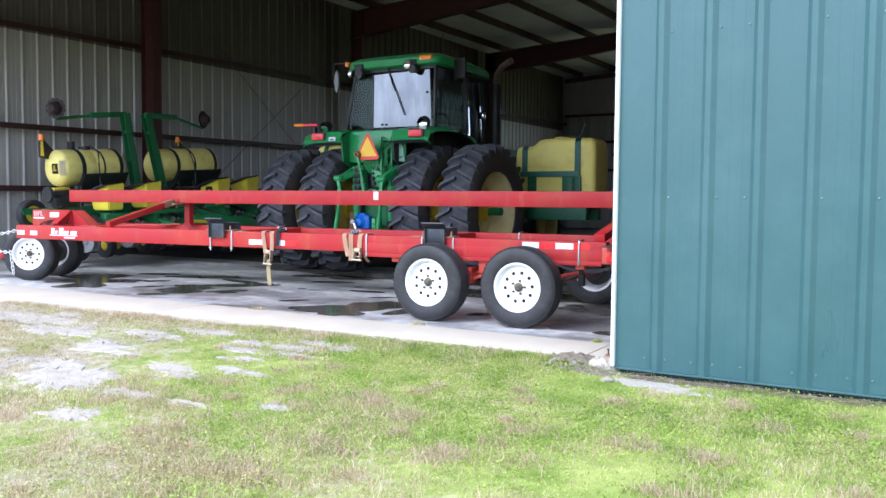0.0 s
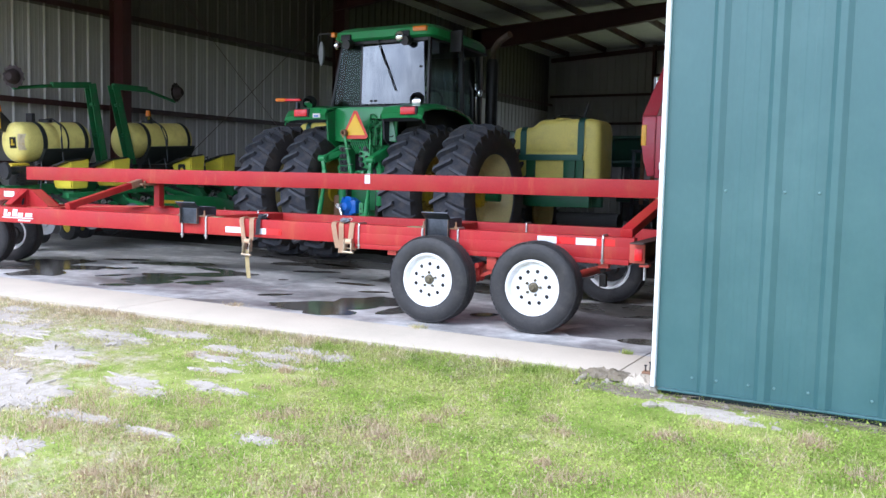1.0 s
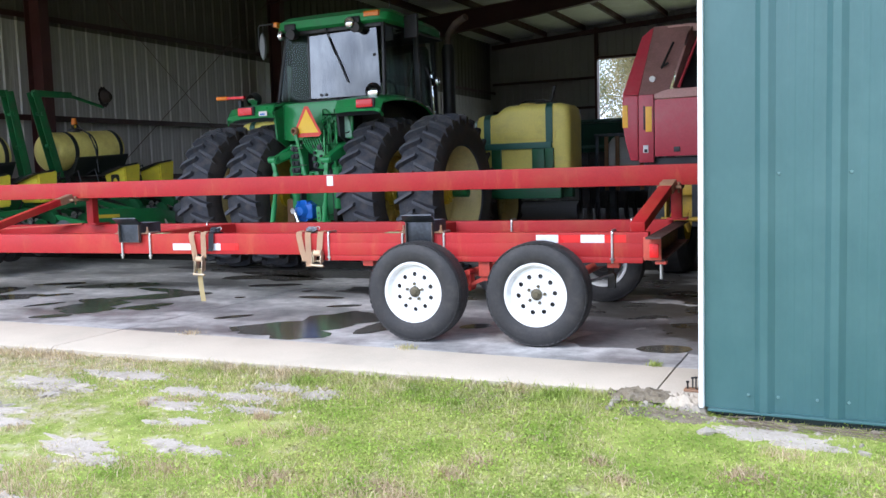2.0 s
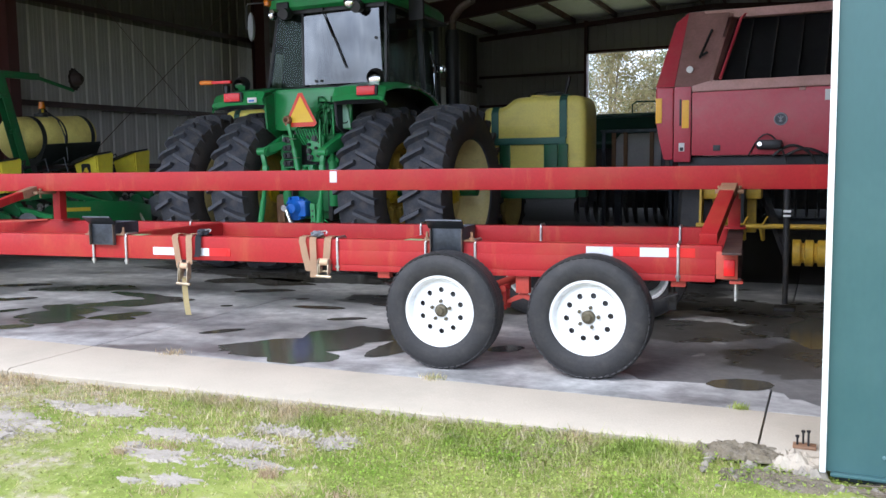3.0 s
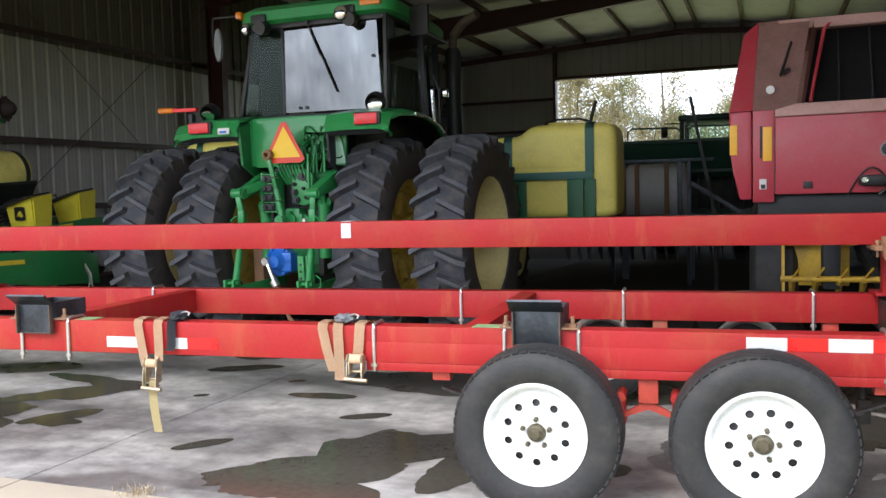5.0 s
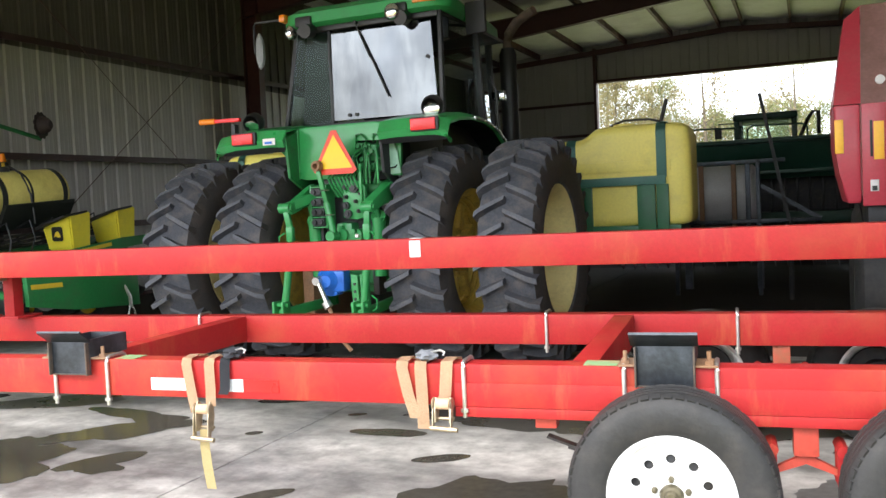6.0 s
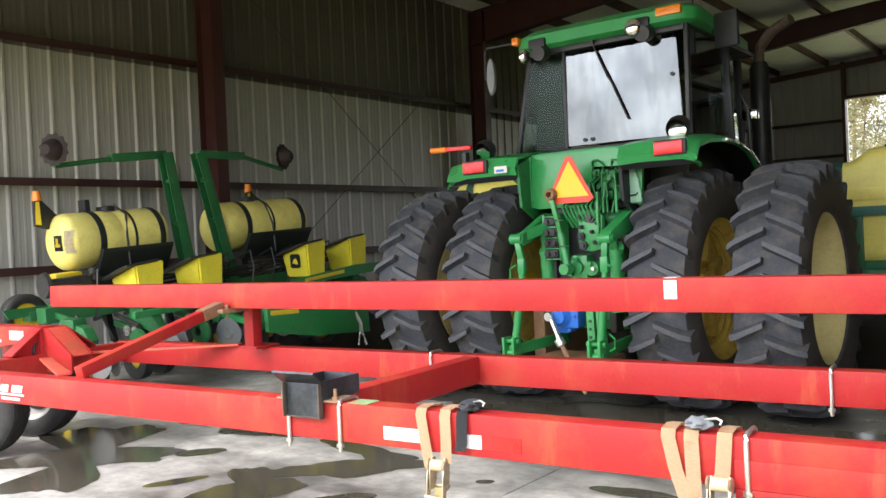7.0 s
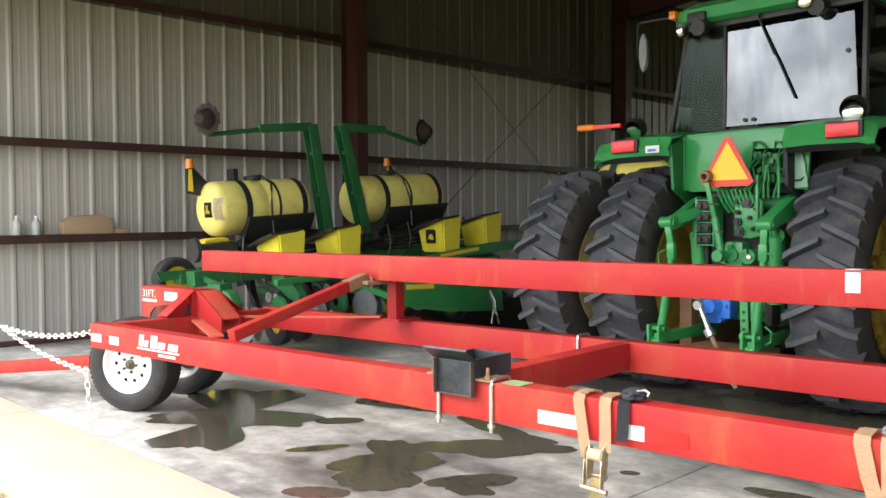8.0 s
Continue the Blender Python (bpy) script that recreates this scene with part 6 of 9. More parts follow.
# roof work lamps and markers
for x, big in ((0.42, True), (-0.50, False)):
    bm = bmesh.new()
    box(bm, x - 0.06, x + 0.10, CY0 - 0.12, CY0 - 0.03, 2.95, 3.04, 0.02)
    rod(bm, (x + 0.06, CY0 - 0.16, 2.90), (x + 0.06, CY0 - 0.05, 2.92), 0.062)
    tpart("roof_lamp", bm, BLACK_PLASTIC)
    bm = bmesh.new()
    lathe(bm, [(0, 0.03), (0.04, 0.026), (0.062, 0.01), (0.068, 0.0), (0.06, -0.06), (0, -0.08)], 22,
          Matrix.Translation((x - 0.01 if big else x - 0.08, CY0 - 0.17, 2.955 if big else 2.90)) @ Matrix.Rotation(radians(90), 4, "X") @ Matrix.Diagonal(((1, 1, 1, 1) if big else (0.6, 0.9, 1, 1))))
    tpart("lamp_lens", bm, CHROME, "round clear work lamp")
for x in (-0.70, 0.68):
    bm = bmesh.new()
    box(bm, x - (0.03 if x < 0 else 0.11), x + (0.03 if x < 0 else 0.09), CY0 - 0.105, CY0 + 0.02, 3.02, 3.085, 0.01)
    tpart("marker_lamp", bm, LAMP_AMBER, "amber roof marker lamp")
# arm with warning light beside the fender
bm = bmesh.new()
beam(bm, (-1.19, -0.70, 2.155), (-0.93, -0.70, 2.15), 0.04, 0.035, 0.008)
tpart("extremity_lamp_arm", bm, LAMP_RED, "red reflector bar")
bm = bmesh.new()
rod(bm, (-1.35, -0.70, 2.16), (-1.19, -0.70, 2.156), 0.026)
tpart("extremity_lamp", bm, LAMP_AMBER, "amber extremity lamp")
bm = bmesh.new()
box(bm, -1.06, -1.02, -0.66, -0.60, 1.95, 2.12, 0.005)
tpart("lamp_bracket", bm, BLACK_PLASTIC)
# mirrors
bm = bmesh.new()
tube(bm, [(-0.70, 0.30, 3.10), (-1.05, 0.27, 3.19), (-1.37, 0.25, 3.19), (-1.39, 0.25, 3.16), (-1.39, 0.25, 2.90), (-1.33, 0.25, 2.86)], 0.012)
tpart("mirror_arm", bm, BLACK_PLASTIC)
bm = bmesh.new()
lathe(bm, [(0, 0), (0.9, 0.0), (1.0, 0.25), (0.85, 0.9), (0, 1.0)], 24, Matrix.Translation((-1.32, 0.22, 2.91)) @ Matrix.Rotation(radians(90), 4, "X") @ Matrix.Diagonal((0.045, 0.175, -0.05, 1)))
tpart("mirror", bm, mat("grey_mirror_back", (0.22, 0.23, 0.24), 0.35, var=0.1), "grey oval side mirror")
bm = bmesh.new()
tube(bm, [(0.76, 0.62, 2.95), (0.86, 0.40, 2.95), (0.92, 0.35, 2.95)], 0.012)
tpart("mirror_arm", bm, BLACK_PLASTIC)
bm = bmesh.new()
box(bm, 0.80, 1.00, 0.33, 0.37, 2.80, 3.08, 0.015, Matrix.Rotation(radians(-12), 4, "Z"))
tpart("mirror", bm, BLACK_PLASTIC, "black backed side mirror")
bm = bmesh.new()
rod(bm, (0.74, 0.02, 3.08), (0.74, 0.02, 3.45), 0.006, 0.003, seg=6)
tpart("antenna", bm, BLACK_PLASTIC)
# seat and wheel inside the cab
bm = bmesh.new()
box(bm, -0.26, 0.26, 0.30, 0.78, 1.95, 2.15, 0.05)
box(bm, -0.25, 0.25, 0.22, 0.36, 2.15, 2.72, 0.05)
tpart("operator_seat", bm, SEAT)
bm = bmesh.new()
tube(bm, [(0.2 * math.cos(a), 1.12 + 0.06 * math.sin(a), 2.25 + 0.19 * math.sin(a)) for a in [2 * math.pi * k / 20 for k in range(20)]], 0.016, 6, True)
box(bm, -0.35, 0.35, 1.2, 1.4, 1.95, 2.2, 0.03)
tpart("steering_console", bm, BLACK_PLASTIC)
# exhaust stack
bm = bmesh.new()
lathe(bm, [(0, 0), (0.06, 0), (0.088, 0.05), (0.088, 1.30), (0.065, 1.36), (0.05, 1.36)], 24, Matrix.Translation((0.75, 1.62, 1.55)))
tpart("muffler", bm, BLACK_PLASTIC, "matt black exhaust stack")
bm = bmesh.new()
tube(bm, [(0.75, 1.62, 2.88), (0.75, 1.62, 2.98), (0.77, 1.61, 3.05), (0.825, 1.60, 3.11), (0.88, 1.575, 3.16), (0.95, 1.55, 3.19), (1.08, 1.50, 3.235)], 0.048, 14)
tpart("tailpipe", bm, mat("sooty_rusted_pipe", (0.10, 0.07, 0.055), 0.75, var=0.3, scale=7, dirt=(0.22, 0.12, 0.07), dirt_amount=0.6, dirt_scale=6), "curved sooty rusted tailpipe")
# hand rail
bm = bmesh.new()
tube(bm, [(0.90, 0.72, 1.70), (0.93, 0.70, 2.0), (0.93, 0.68, 2.35), (0.88, 0.66, 2.5)], 0.013)
tpart("grab_rail", bm, BLACK_PLASTIC)
bm = bmesh.new()
box(bm, 0.80, 0.93, 0.9, 0.98, 2.30, 2.40, 0.02)
tpart("side_lamp", bm, CHROME)

# three point hitch, valves and pump
bm = bmesh.new()
rod(bm, (-0.30, -0.56, 1.50), (0.44, -0.56, 1.50), 0.06)
tpart("rock_shaft", bm, GREEN_DARK)
for s, xo, zo, wd in ((-1, -0.366, 1.37, 0.06), (1, 0.386, 1.35, 0.085)):
    bm = bmesh.new()
    xi = s * 0.22 if s < 0 else 0.40
    prism(bm, [(-0.54, 1.57), (-0.47, 1.47), (-0.60, 1.40), (-0.93, 1.315), (-0.97, 1.35), (-0.95, 1.40), (-0.66, 1.52)], Matrix.Translation((min(xi, xo) if s < 0 else xo - 0.03, 0, 0)) @ YZ, wd, 0.008)
    if s < 0:
        beam(bm, (-0.14, -0.60, 1.50), (xo, -0.92, 1.375), 0.06, 0.08, 0.012)
    tpart("lift_arm", bm, GREEN)
    bm = bmesh.new()
    rod(bm, (xo - 0.05, -0.94, zo), (xo + 0.05, -0.94, zo), 0.042, seg=16)
    rod(bm, (xo - 0.065, -0.94, zo), (xo + 0.065, -0.94, zo), 0.022, seg=10)
    tpart("arm_pin", bm, GREEN)
    bm = bmesh.new()
    x1, x2 = (-0.325, -0.39) if s < 0 else (0.378, 0.335)
    beam(bm, (xo + s * 0.0, -0.945, zo + 0.01), (x1, -0.95, 1.20), 0.05, 0.035, 0.008, up=(0, 1, 0))
    beam(bm, (x1, -0.95, 1.22), (x1, -0.95, 1.10), 0.062, 0.05, 0.012, up=(0, 1, 0))
    rod(bm, (x1, -0.95, 1.12), (x1 + (x2 - x1) * 0.55, -0.96, 0.84), 0.024)
    rod(bm, (x1 + (x2 - x1) * 0.5, -0.96, 0.86), (x2, -0.98, 0.60), 0.031)
    tpart("lift_link", bm, GREEN)
    for z, q in ((1.17, 0.5), (0.66, 0.9)):
        bm = bmesh.new()
        tube(bm, [(x1 + s * 0.03, -0.985, z), (x1 + s * 0.08, -1.0, z - 0.03), (x1 + s * 0.075, -1.0, z - 0.10), (x1 + s * 0.035, -0.99, z - 0.12)], 0.007, 6)
        tpart("link_handle", bm, GREEN)
    bm = bmesh.new()
    xe = x2 - 0.0
    beam(bm, (s * 0.30, -0.30, 0.55), (xe, -1.06, 0.515), 0.04, 0.085, 0.012)
    tpart("draft_link", bm, GREEN)
    bm = bmesh.new()
    for dx in (-0.042, 0.042):
        box(bm, xe + dx - 0.011, xe + dx + 0.011, -1.10, -0.99, 0.45, 0.62, 0.006)
    rod(bm, (xe - 0.075, -1.05, 0.59), (xe + 0.075, -1.05, 0.59), 0.017)
    rod(bm, (xe - 0.06, -1.05, 0.50), (xe + 0.06, -1.05, 0.50), 0.024)
    tpart("link_clevis", bm, GREEN)
    bm = bmesh.new()
    rod(bm, (s * 0.295, -0.58, 0.78), (s * 0.305, -0.60, 1.26), 0.056, seg=18)
    rod(bm, (s * 0.305, -0.60, 1.26), (s * 0.31, -0.62, 1.27), 0.062, seg=18)
    rod(bm, (s * 0.305, -0.61, 1.26), (s * 0.31, -0.66, 1.42), 0.024)
    tpart("lift_cylinder", bm, GREEN)
# perforated sway plates low on the right, and their bolts
for x0, x1 in ((0.175, 0.235), (0.255, 0.325)):
    bm = bmesh.new()
    prism(bm, [(x0, 0.82), (x1, 0.81), (x1 + 0.012, 0.50), (x0 + 0.012, 0.47)], Matrix.Translation((0, -0.86, 0)) @ XZ, 0.03, 0.006)
    tpart("sway_plate", bm, GREEN)
    for z in (0.56, 0.62, 0.68, 0.74):
        bm = bmesh.new()
        rod(bm, ((x0 + x1) / 2 + 0.004, -0.897, z), ((x0 + x1) / 2 + 0.004, -0.885, z), 0.012, seg=10)
        tpart("bolt", bm, BLACK_IRON)
# body castings behind the linkage, painted dark to deepen the shade in its gaps
bm = bmesh.new()
box(bm, -0.22, 0.22, -0.56, -0.48, 1.02, 1.60, 0.02)
box(bm, -0.30, -0.22, -0.60, -0.46, 0.62, 1.42, 0.02)
box(bm, 0.22, 0.28, -0.60, -0.46, 0.62, 1.42, 0.02)
tpart("hitch_frame", bm, BLACK_IRON, "casting painted dark to deepen the gaps")
bm = bmesh.new()
box(bm, -0.05, 0.10, -0.69, -0.55, 1.03, 1.23, 0.03)
rod(bm, (0.02, -0.72, 1.13), (0.02, -0.66, 1.13), 0.05)
rod(bm, (0.14, -0.70, 1.12), (0.14, -0.58, 1.12), 0.055)
tpart("sensor_casting", bm, GREEN)
for x, z in ((0.135, 1.16), (0.165, 1.12), (0.02, 1.19), (-0.03, 1.08)):
    bm = bmesh.new()
    rod(bm, (x, -0.735, z), (x, -0.69, z), 0.017, seg=8)
    tpart("fitting", bm, STEEL if x > 0.15 else GREEN)
# stack of black couplers in a green frame
bm = bmesh.new()
for x in (-0.245, -0.105):
    box(bm, x - 0.008, x + 0.008, -0.74, -0.60, 1.19, 1.55, 0.003)
for k in range(5):
    box(bm, -0.245, -0.105, -0.735, -0.60, 1.195 + 0.083 * k, 1.205 + 0.083 * k, 0.002)
tpart("coupler_frame", bm, GREEN)
for k in range(4):
    z = 1.242 + 0.083 * k
    bm = bmesh.new()
    box(bm, -0.232, -0.118, -0.755, -0.62, z - 0.031, z + 0.031, 0.01)
    tpart("hydraulic_coupler", bm, BLACK_PLASTIC if k < 3 else BLACK_IRON)
    for x in (-0.205, -0.145):
        bm = bmesh.new()
        rod(bm, (x, -0.775, z), (x, -0.75, z), 0.02, seg=12)
        tpart("dust_cap", bm, BLACK_PLASTIC)
# valve plate with ports
bm = bmesh.new()
prism(bm, [(0.045, 1.57), (0.20, 1.565), (0.25, 1.52), (0.245, 1.27), (0.16, 1.25), (0.04, 1.27)], Matrix.Translation((0, -0.66, 0)) @ XZ, 0.05, 0.008)
tpart("valve_plate", bm, GREEN)
for x, z, r, mt in ((0.075, 1.52, 0.022, BLACK_IRON), (0.155, 1.51, 0.042, BLACK_PLASTIC), (0.075, 1.44, 0.018, BLACK_IRON), (0.075, 1.37, 0.03, BLACK_PLASTIC), (0.165, 1.40, 0.016, BLACK_IRON), (0.09, 1.30, 0.034, BLACK_PLASTIC), (0.19, 1.32, 0.018, BLACK_IRON), (0.21, 1.46, 0.013, BLACK_IRON)):
    bm = bmesh.new()
    rod(bm, (x, -0.735, z), (x, -0.70, z), r, seg=14)
    rod(bm, (x, -0.75, z), (x, -0.73, z), r * 0.55, seg=10)
    tpart("port", bm, mt)
bm = bmesh.new()
beam(bm, (0.23, -0.74, 1.70), (0.225, -0.73, 1.30), 0.02, 0.02, 0.004, up=(0, 1, 0))
tpart("stay", bm, GREEN)
# curved pipes from the valves up into the recess
rngp = random.Random(4)
for k in range(8):
    bm = bmesh.new()
    x = -0.06 + 0.034 * k
    tube(bm, [(x, -0.60, 1.62), (x + 0.005, -0.70, 1.64), (x - 0.01, -0.74, 1.60), (x + 0.02, -0.735, 1.52), (x + 0.05, -0.68, 1.44)], 0.0095, 7)
    tpart("hydraulic_pipe", bm, GREEN)
for k in range(7):
    bm = bmesh.new()
    x = 0.15 + 0.036 * k
    zt = 1.80 + rngp.uniform(0, 0.09)
    tube(bm, [(x, -0.50, zt - 0.02), (x, -0.60, zt), (x + rngp.uniform(-.03, .03), -0.66, zt - 0.05), (x + rngp.uniform(-.03, .03), -0.67, 1.66), (x - 0.02, -0.66, 1.54)], 0.010, 7)
    tpart("hydraulic_pipe", bm, GREEN_DARK if k % 3 else GREEN)
bm = bmesh.new()
box(bm, 0.15, 0.37, -0.56, -0.455, 1.64, 1.87, 0.02)
box(bm, 0.20, 0.33, -0.60, -0.55, 1.72, 1.86, 0.015)
box(bm, 0.14, 0.22, -0.59, -0.55, 1.62, 1.72, 0.012)
tpart("valve_casting", bm, GREEN_DARK)
for x, z in ((0.17, 1.85), (0.24, 1.84), (0.20, 1.74), (0.29, 1.80), (0.34, 1.72), (0.27, 1.68)):
    bm = bmesh.new()
    box(bm, x - 0.028, x + 0.028, -0.62, -0.46, z - 0.028, z + 0.028, 0.008)
    rod(bm, (x, -0.655, z), (x, -0.61, z), 0.018, seg=8)
    tpart("valve_block", bm, GREEN_DARK)
for pts in ([(0.13, -0.60, 1.88), (0.15, -0.63, 1.945), (0.20, -0.64, 1.945), (0.24, -0.62, 1.90)], [(0.29, -0.60, 1.88), (0.31, -0.63, 1.94), (0.35, -0.63, 1.93), (0.38, -0.60, 1.86)]):
    bm = bmesh.new()
    tube(bm, pts, 0.008, 6)
    tpart("brake_pipe", bm, GREEN_DARK)
bm = bmesh.new()
tube(bm, [(0.38, -0.64, 1.70), (0.44, -0.65, 1.655), (0.50, -0.645, 1.66), (0.53, -0.62, 1.70)], 0.007, 6)
tpart("cable", bm, BLACK_PLASTIC)
bm = bmesh.new()
lathe(bm, [(0, 0), (0.10, 0), (0.115, 0.02), (0.115, 0.10), (0.13, 0.11), (0.13, 0.15), (0.09, 0.17), (0.05, 0.24), (0, 0.24)], 24, Matrix.Translation((-0.08, -0.62, 0.76)) @ Matrix.Rotation(radians(90), 4, "X"))
box(bm, -0.10, 0.06, -0.80, -0.68, 0.67, 0.84, 0.02)
pump = tpart("pto_pump", bm, BLUE, "bright blue power take-off pump")
for k in range(6):
    a = 2 * math.pi * k / 6
    bm = bmesh.new()
    rod(bm, (-0.08 + 0.12 * math.cos(a), -0.80, 0.76 + 0.12 * math.sin(a)), (-0.08 + 0.12 * math.cos(a), -0.70, 0.76 + 0.12 * math.sin(a)), 0.016, seg=6)
    tpart("bolt", bm, BLUE, "", pump)
bm = bmesh.new()
rod(bm, (-0.135, -0.88, 0.765), (-0.04, -0.92, 0.60), 0.022)
rod(bm, (-0.05, -0.92, 0.60), (-0.02, -0.92, 0.555), 0.038)
rod(bm, (-0.14, -0.84, 0.775), (-0.14, -0.91, 0.765), 0.034)
tpart("pump_torque_arm", bm, STEEL, "bright steel pump fitting")
bm = bmesh.new()
beam(bm, (0.0, -0.4, 0.42), (0.0, -1.05, 0.42), 0.10, 0.05, 0.01)
box(bm, -0.30, 0.30, -0.9, -0.5, 0.36, 0.46, 0.02)
tube(bm, [(0.0, -0.95, 0.55), (0.08, -0.97, 0.42), (0.14, -1.0, 0.30), (0.2, -0.98, 0.22)], 0.018, 8)
tpart("drawbar", bm, BARE_RUST)
bm = bmesh.new()
box(bm, -0.56, -0.44, -0.45, 0.4, 0.35, 0.9, 0.04)
tpart("step_guard", bm, BARE_RUST)


# saddle tanks in front of the rear wheels
def saddle_tank(side):
    """A blow-moulded tank with a low shoulder and a raised back, strapped on a green cradle."""
    y0, y1 = 1.22, 1.80
    x0, x1 = 1.30, 2.58
    bm = bmesh.new()
    rings = []
    for x, top, inset in ((1.30, 1.80, 0.10), (1.305, 1.85, 0.05), (1.33, 1.88, 0.02), (1.38, 1.892, 0.0), (1.55, 1.895, 0.0), (1.60, 1.912, 0.0), (1.65, 1.95, 0.0), (1.70, 1.985, 0.0), (1.76, 2.0, 0.0),
                          (2.10, 2.006, 0.0), (2.44, 2.0, 0.0), (2.51, 1.985, 0.01), (2.555, 1.95, 0.025), (2.575, 1.90, 0.05), (2.58, 1.84, 0.10)):
        ring = []
        ya, yb, za, rr = y0 + inset, y1 - inset, 1.05 + inset, 0.09
        for cy, cz, a0 in ((yb - rr, top - rr, 0), (ya + rr, top - rr, 90), (ya + rr, za + rr, 180), (yb - rr, za + rr, 270)):
            for k in range(5):
                a = radians(a0 + 22.5 * k)
                ring.append(bm.verts.new((side * x, cy + rr * math.cos(a), cz + rr * math.sin(a))))
        rings.append(ring)
    for a, b in zip(rings, rings[1:]):
        for k in range(20):
            bm.faces.new((a[k], a[(k + 1) % 20], b[(k + 1) % 20], b[k]))
    bm.faces.new(rings[0])
    bm.faces.new(rings[-1])
    bmesh.ops.recalc_face_normals(bm, faces=bm.faces)
    t = tpart("saddle_tank", bm, POLY_YELLOW, "yellow plastic saddle tank with green straps", smooth=80)
    bm = bmesh.new()
    box(bm, min(side * 1.52, side * 2.40), max(side * 1.52, side * 2.40), y0 - 0.011, y0 + 0.02, 1.56, 1.665, 0.008)
    tpart("mould_seam", bm, POLY_YELLOW, "", t)
    for xa in (1.43, 2.275):
        bm = bmesh.new()
        zt = 1.894 if xa < 1.6 else 2.006
        a, b = (xa, xa + 0.09) if side > 0 else (-xa - 0.09, -xa)
        box(bm, a, b, y0 - 0.020, y0 - 0.012, 1.50, zt - 0.075, 0.002)
        for k in range(5):
            p, q = radians(18 * k), radians(18 * k + 18)
            slab_quad(bm, [(a, y0 + 0.09 - 0.105 * math.cos(p), zt - 0.09 + 0.096 * math.sin(p)), (b, y0 + 0.09 - 0.105 * math.cos(p), zt - 0.09 + 0.096 * math.sin(p)),
                           (b, y0 + 0.09 - 0.105 * math.cos(q), zt - 0.09 + 0.096 * math.sin(q)), (a, y0 + 0.09 - 0.105 * math.cos(q), zt - 0.09 + 0.096 * math.sin(q))], 0.005)
        box(bm, a, b, y0 + 0.085, y1 - 0.08, zt, zt + 0.008, 0.002)
        tpart("strap", bm, mat("grey_green_strap", (0.045, 0.15, 0.12), 0.5, var=0.15), "", t)
    bm = bmesh.new()
    a, b = (1.42, 2.36) if side > 0 else (-2.36, -1.42)
    box(bm, a, b, y0 - 0.065, y0 - 0.013, 1.435, 1.515, 0.008)
    tpart("crossbar", bm, mat("grey_green_steel", (0.05, 0.165, 0.13), 0.5, var=0.15), "", t)
    bm = bmesh.new()
    for xa, wd in ((1.54, 0.13), (2.095, 0.165), (2.27, 0.11)):
        a, b = (xa, xa + wd) if side > 0 else (-xa - wd, -xa)
        box(bm, a, b, y0 - 0.05, y0 - 0.01, 0.98, 1.436, 0.006)
    a, b = (0.2, x1 - 0.1) if side > 0 else (-x1 + 0.1, -0.2)
    box(bm, a, b, y0 - 0.06, y0 + 0.06, 0.80, 0.99, 0.012)
    box(bm, a, b, y1 - 0.16, y1 - 0.04, 0.80, 0.99, 0.012)
    box(bm, (x0 if side > 0 else -x1 + 0.1), (x1 - 0.1 if side > 0 else -x0), y0, y1, 0.99, 1.06, 0.01)
    tpart("cradle", bm, mat("dark_green_cradle", (0.012, 0.13, 0.05), 0.45, var=0.15, dirt=(0.04, 0.08, 0.05), dirt_amount=0.4), "", t)
    bm = bmesh.new()
    xm = side * (x0 + x1) / 2
    lathe(bm, [(0, 0.03), (0.10, 0.03), (0.11, 0.02), (0.11, 0.0)], 20, Matrix.Translation((xm, 1.50, 2.0)))
    tpart("tank_lid", bm, POLY_YELLOW, "", t)
    bm = bmesh.new()
    rod(bm, (side * 2.30, 1.34, 1.99), (side * 2.37, 1.32, 2.22), 0.018)
    tube(bm, [(side * 1.80, 1.5, 2.02), (side * 1.95, 1.42, 2.06), (side * 2.2, 1.36, 2.05), (side * 2.30, 1.34, 2.02)], 0.012)
    tpart("breather_hose", bm, BLACK_PLASTIC, "", t)


saddle_tank(1)
saddle_tank(-1)


# ---- planter along the side wall ----
PX = -11.5
planter = thing("row_crop_planter", (-11.7, 10.8, 0), "green and yellow row crop planter with folded marker arms", "planter")
P = planter
# it is tilted to fit the camera's view, the end away from the opening raised
PIVOT = Matrix.Translation((0, 8.6, 0))
planter.matrix_basis = PIVOT @ Matrix.Rotation(radians(3.6), 4, "X") @ PIVOT.inverted() @ planter.matrix_basis


def badge(bm, cx, cz, y, s):
    prism(bm, [(cx - s, cz - s * 0.85), (cx - s * 0.7, cz - s), (cx + s * 0.7, cz - s), (cx + s, cz - s * 0.85), (cx + s, cz + s * 0.8), (cx + s * 0.7, cz + s), (cx - s * 0.7, cz + s), (cx - s, cz + s * 0.8)], Matrix.Translation((0, y, 0)) @ XZ, 0.003)


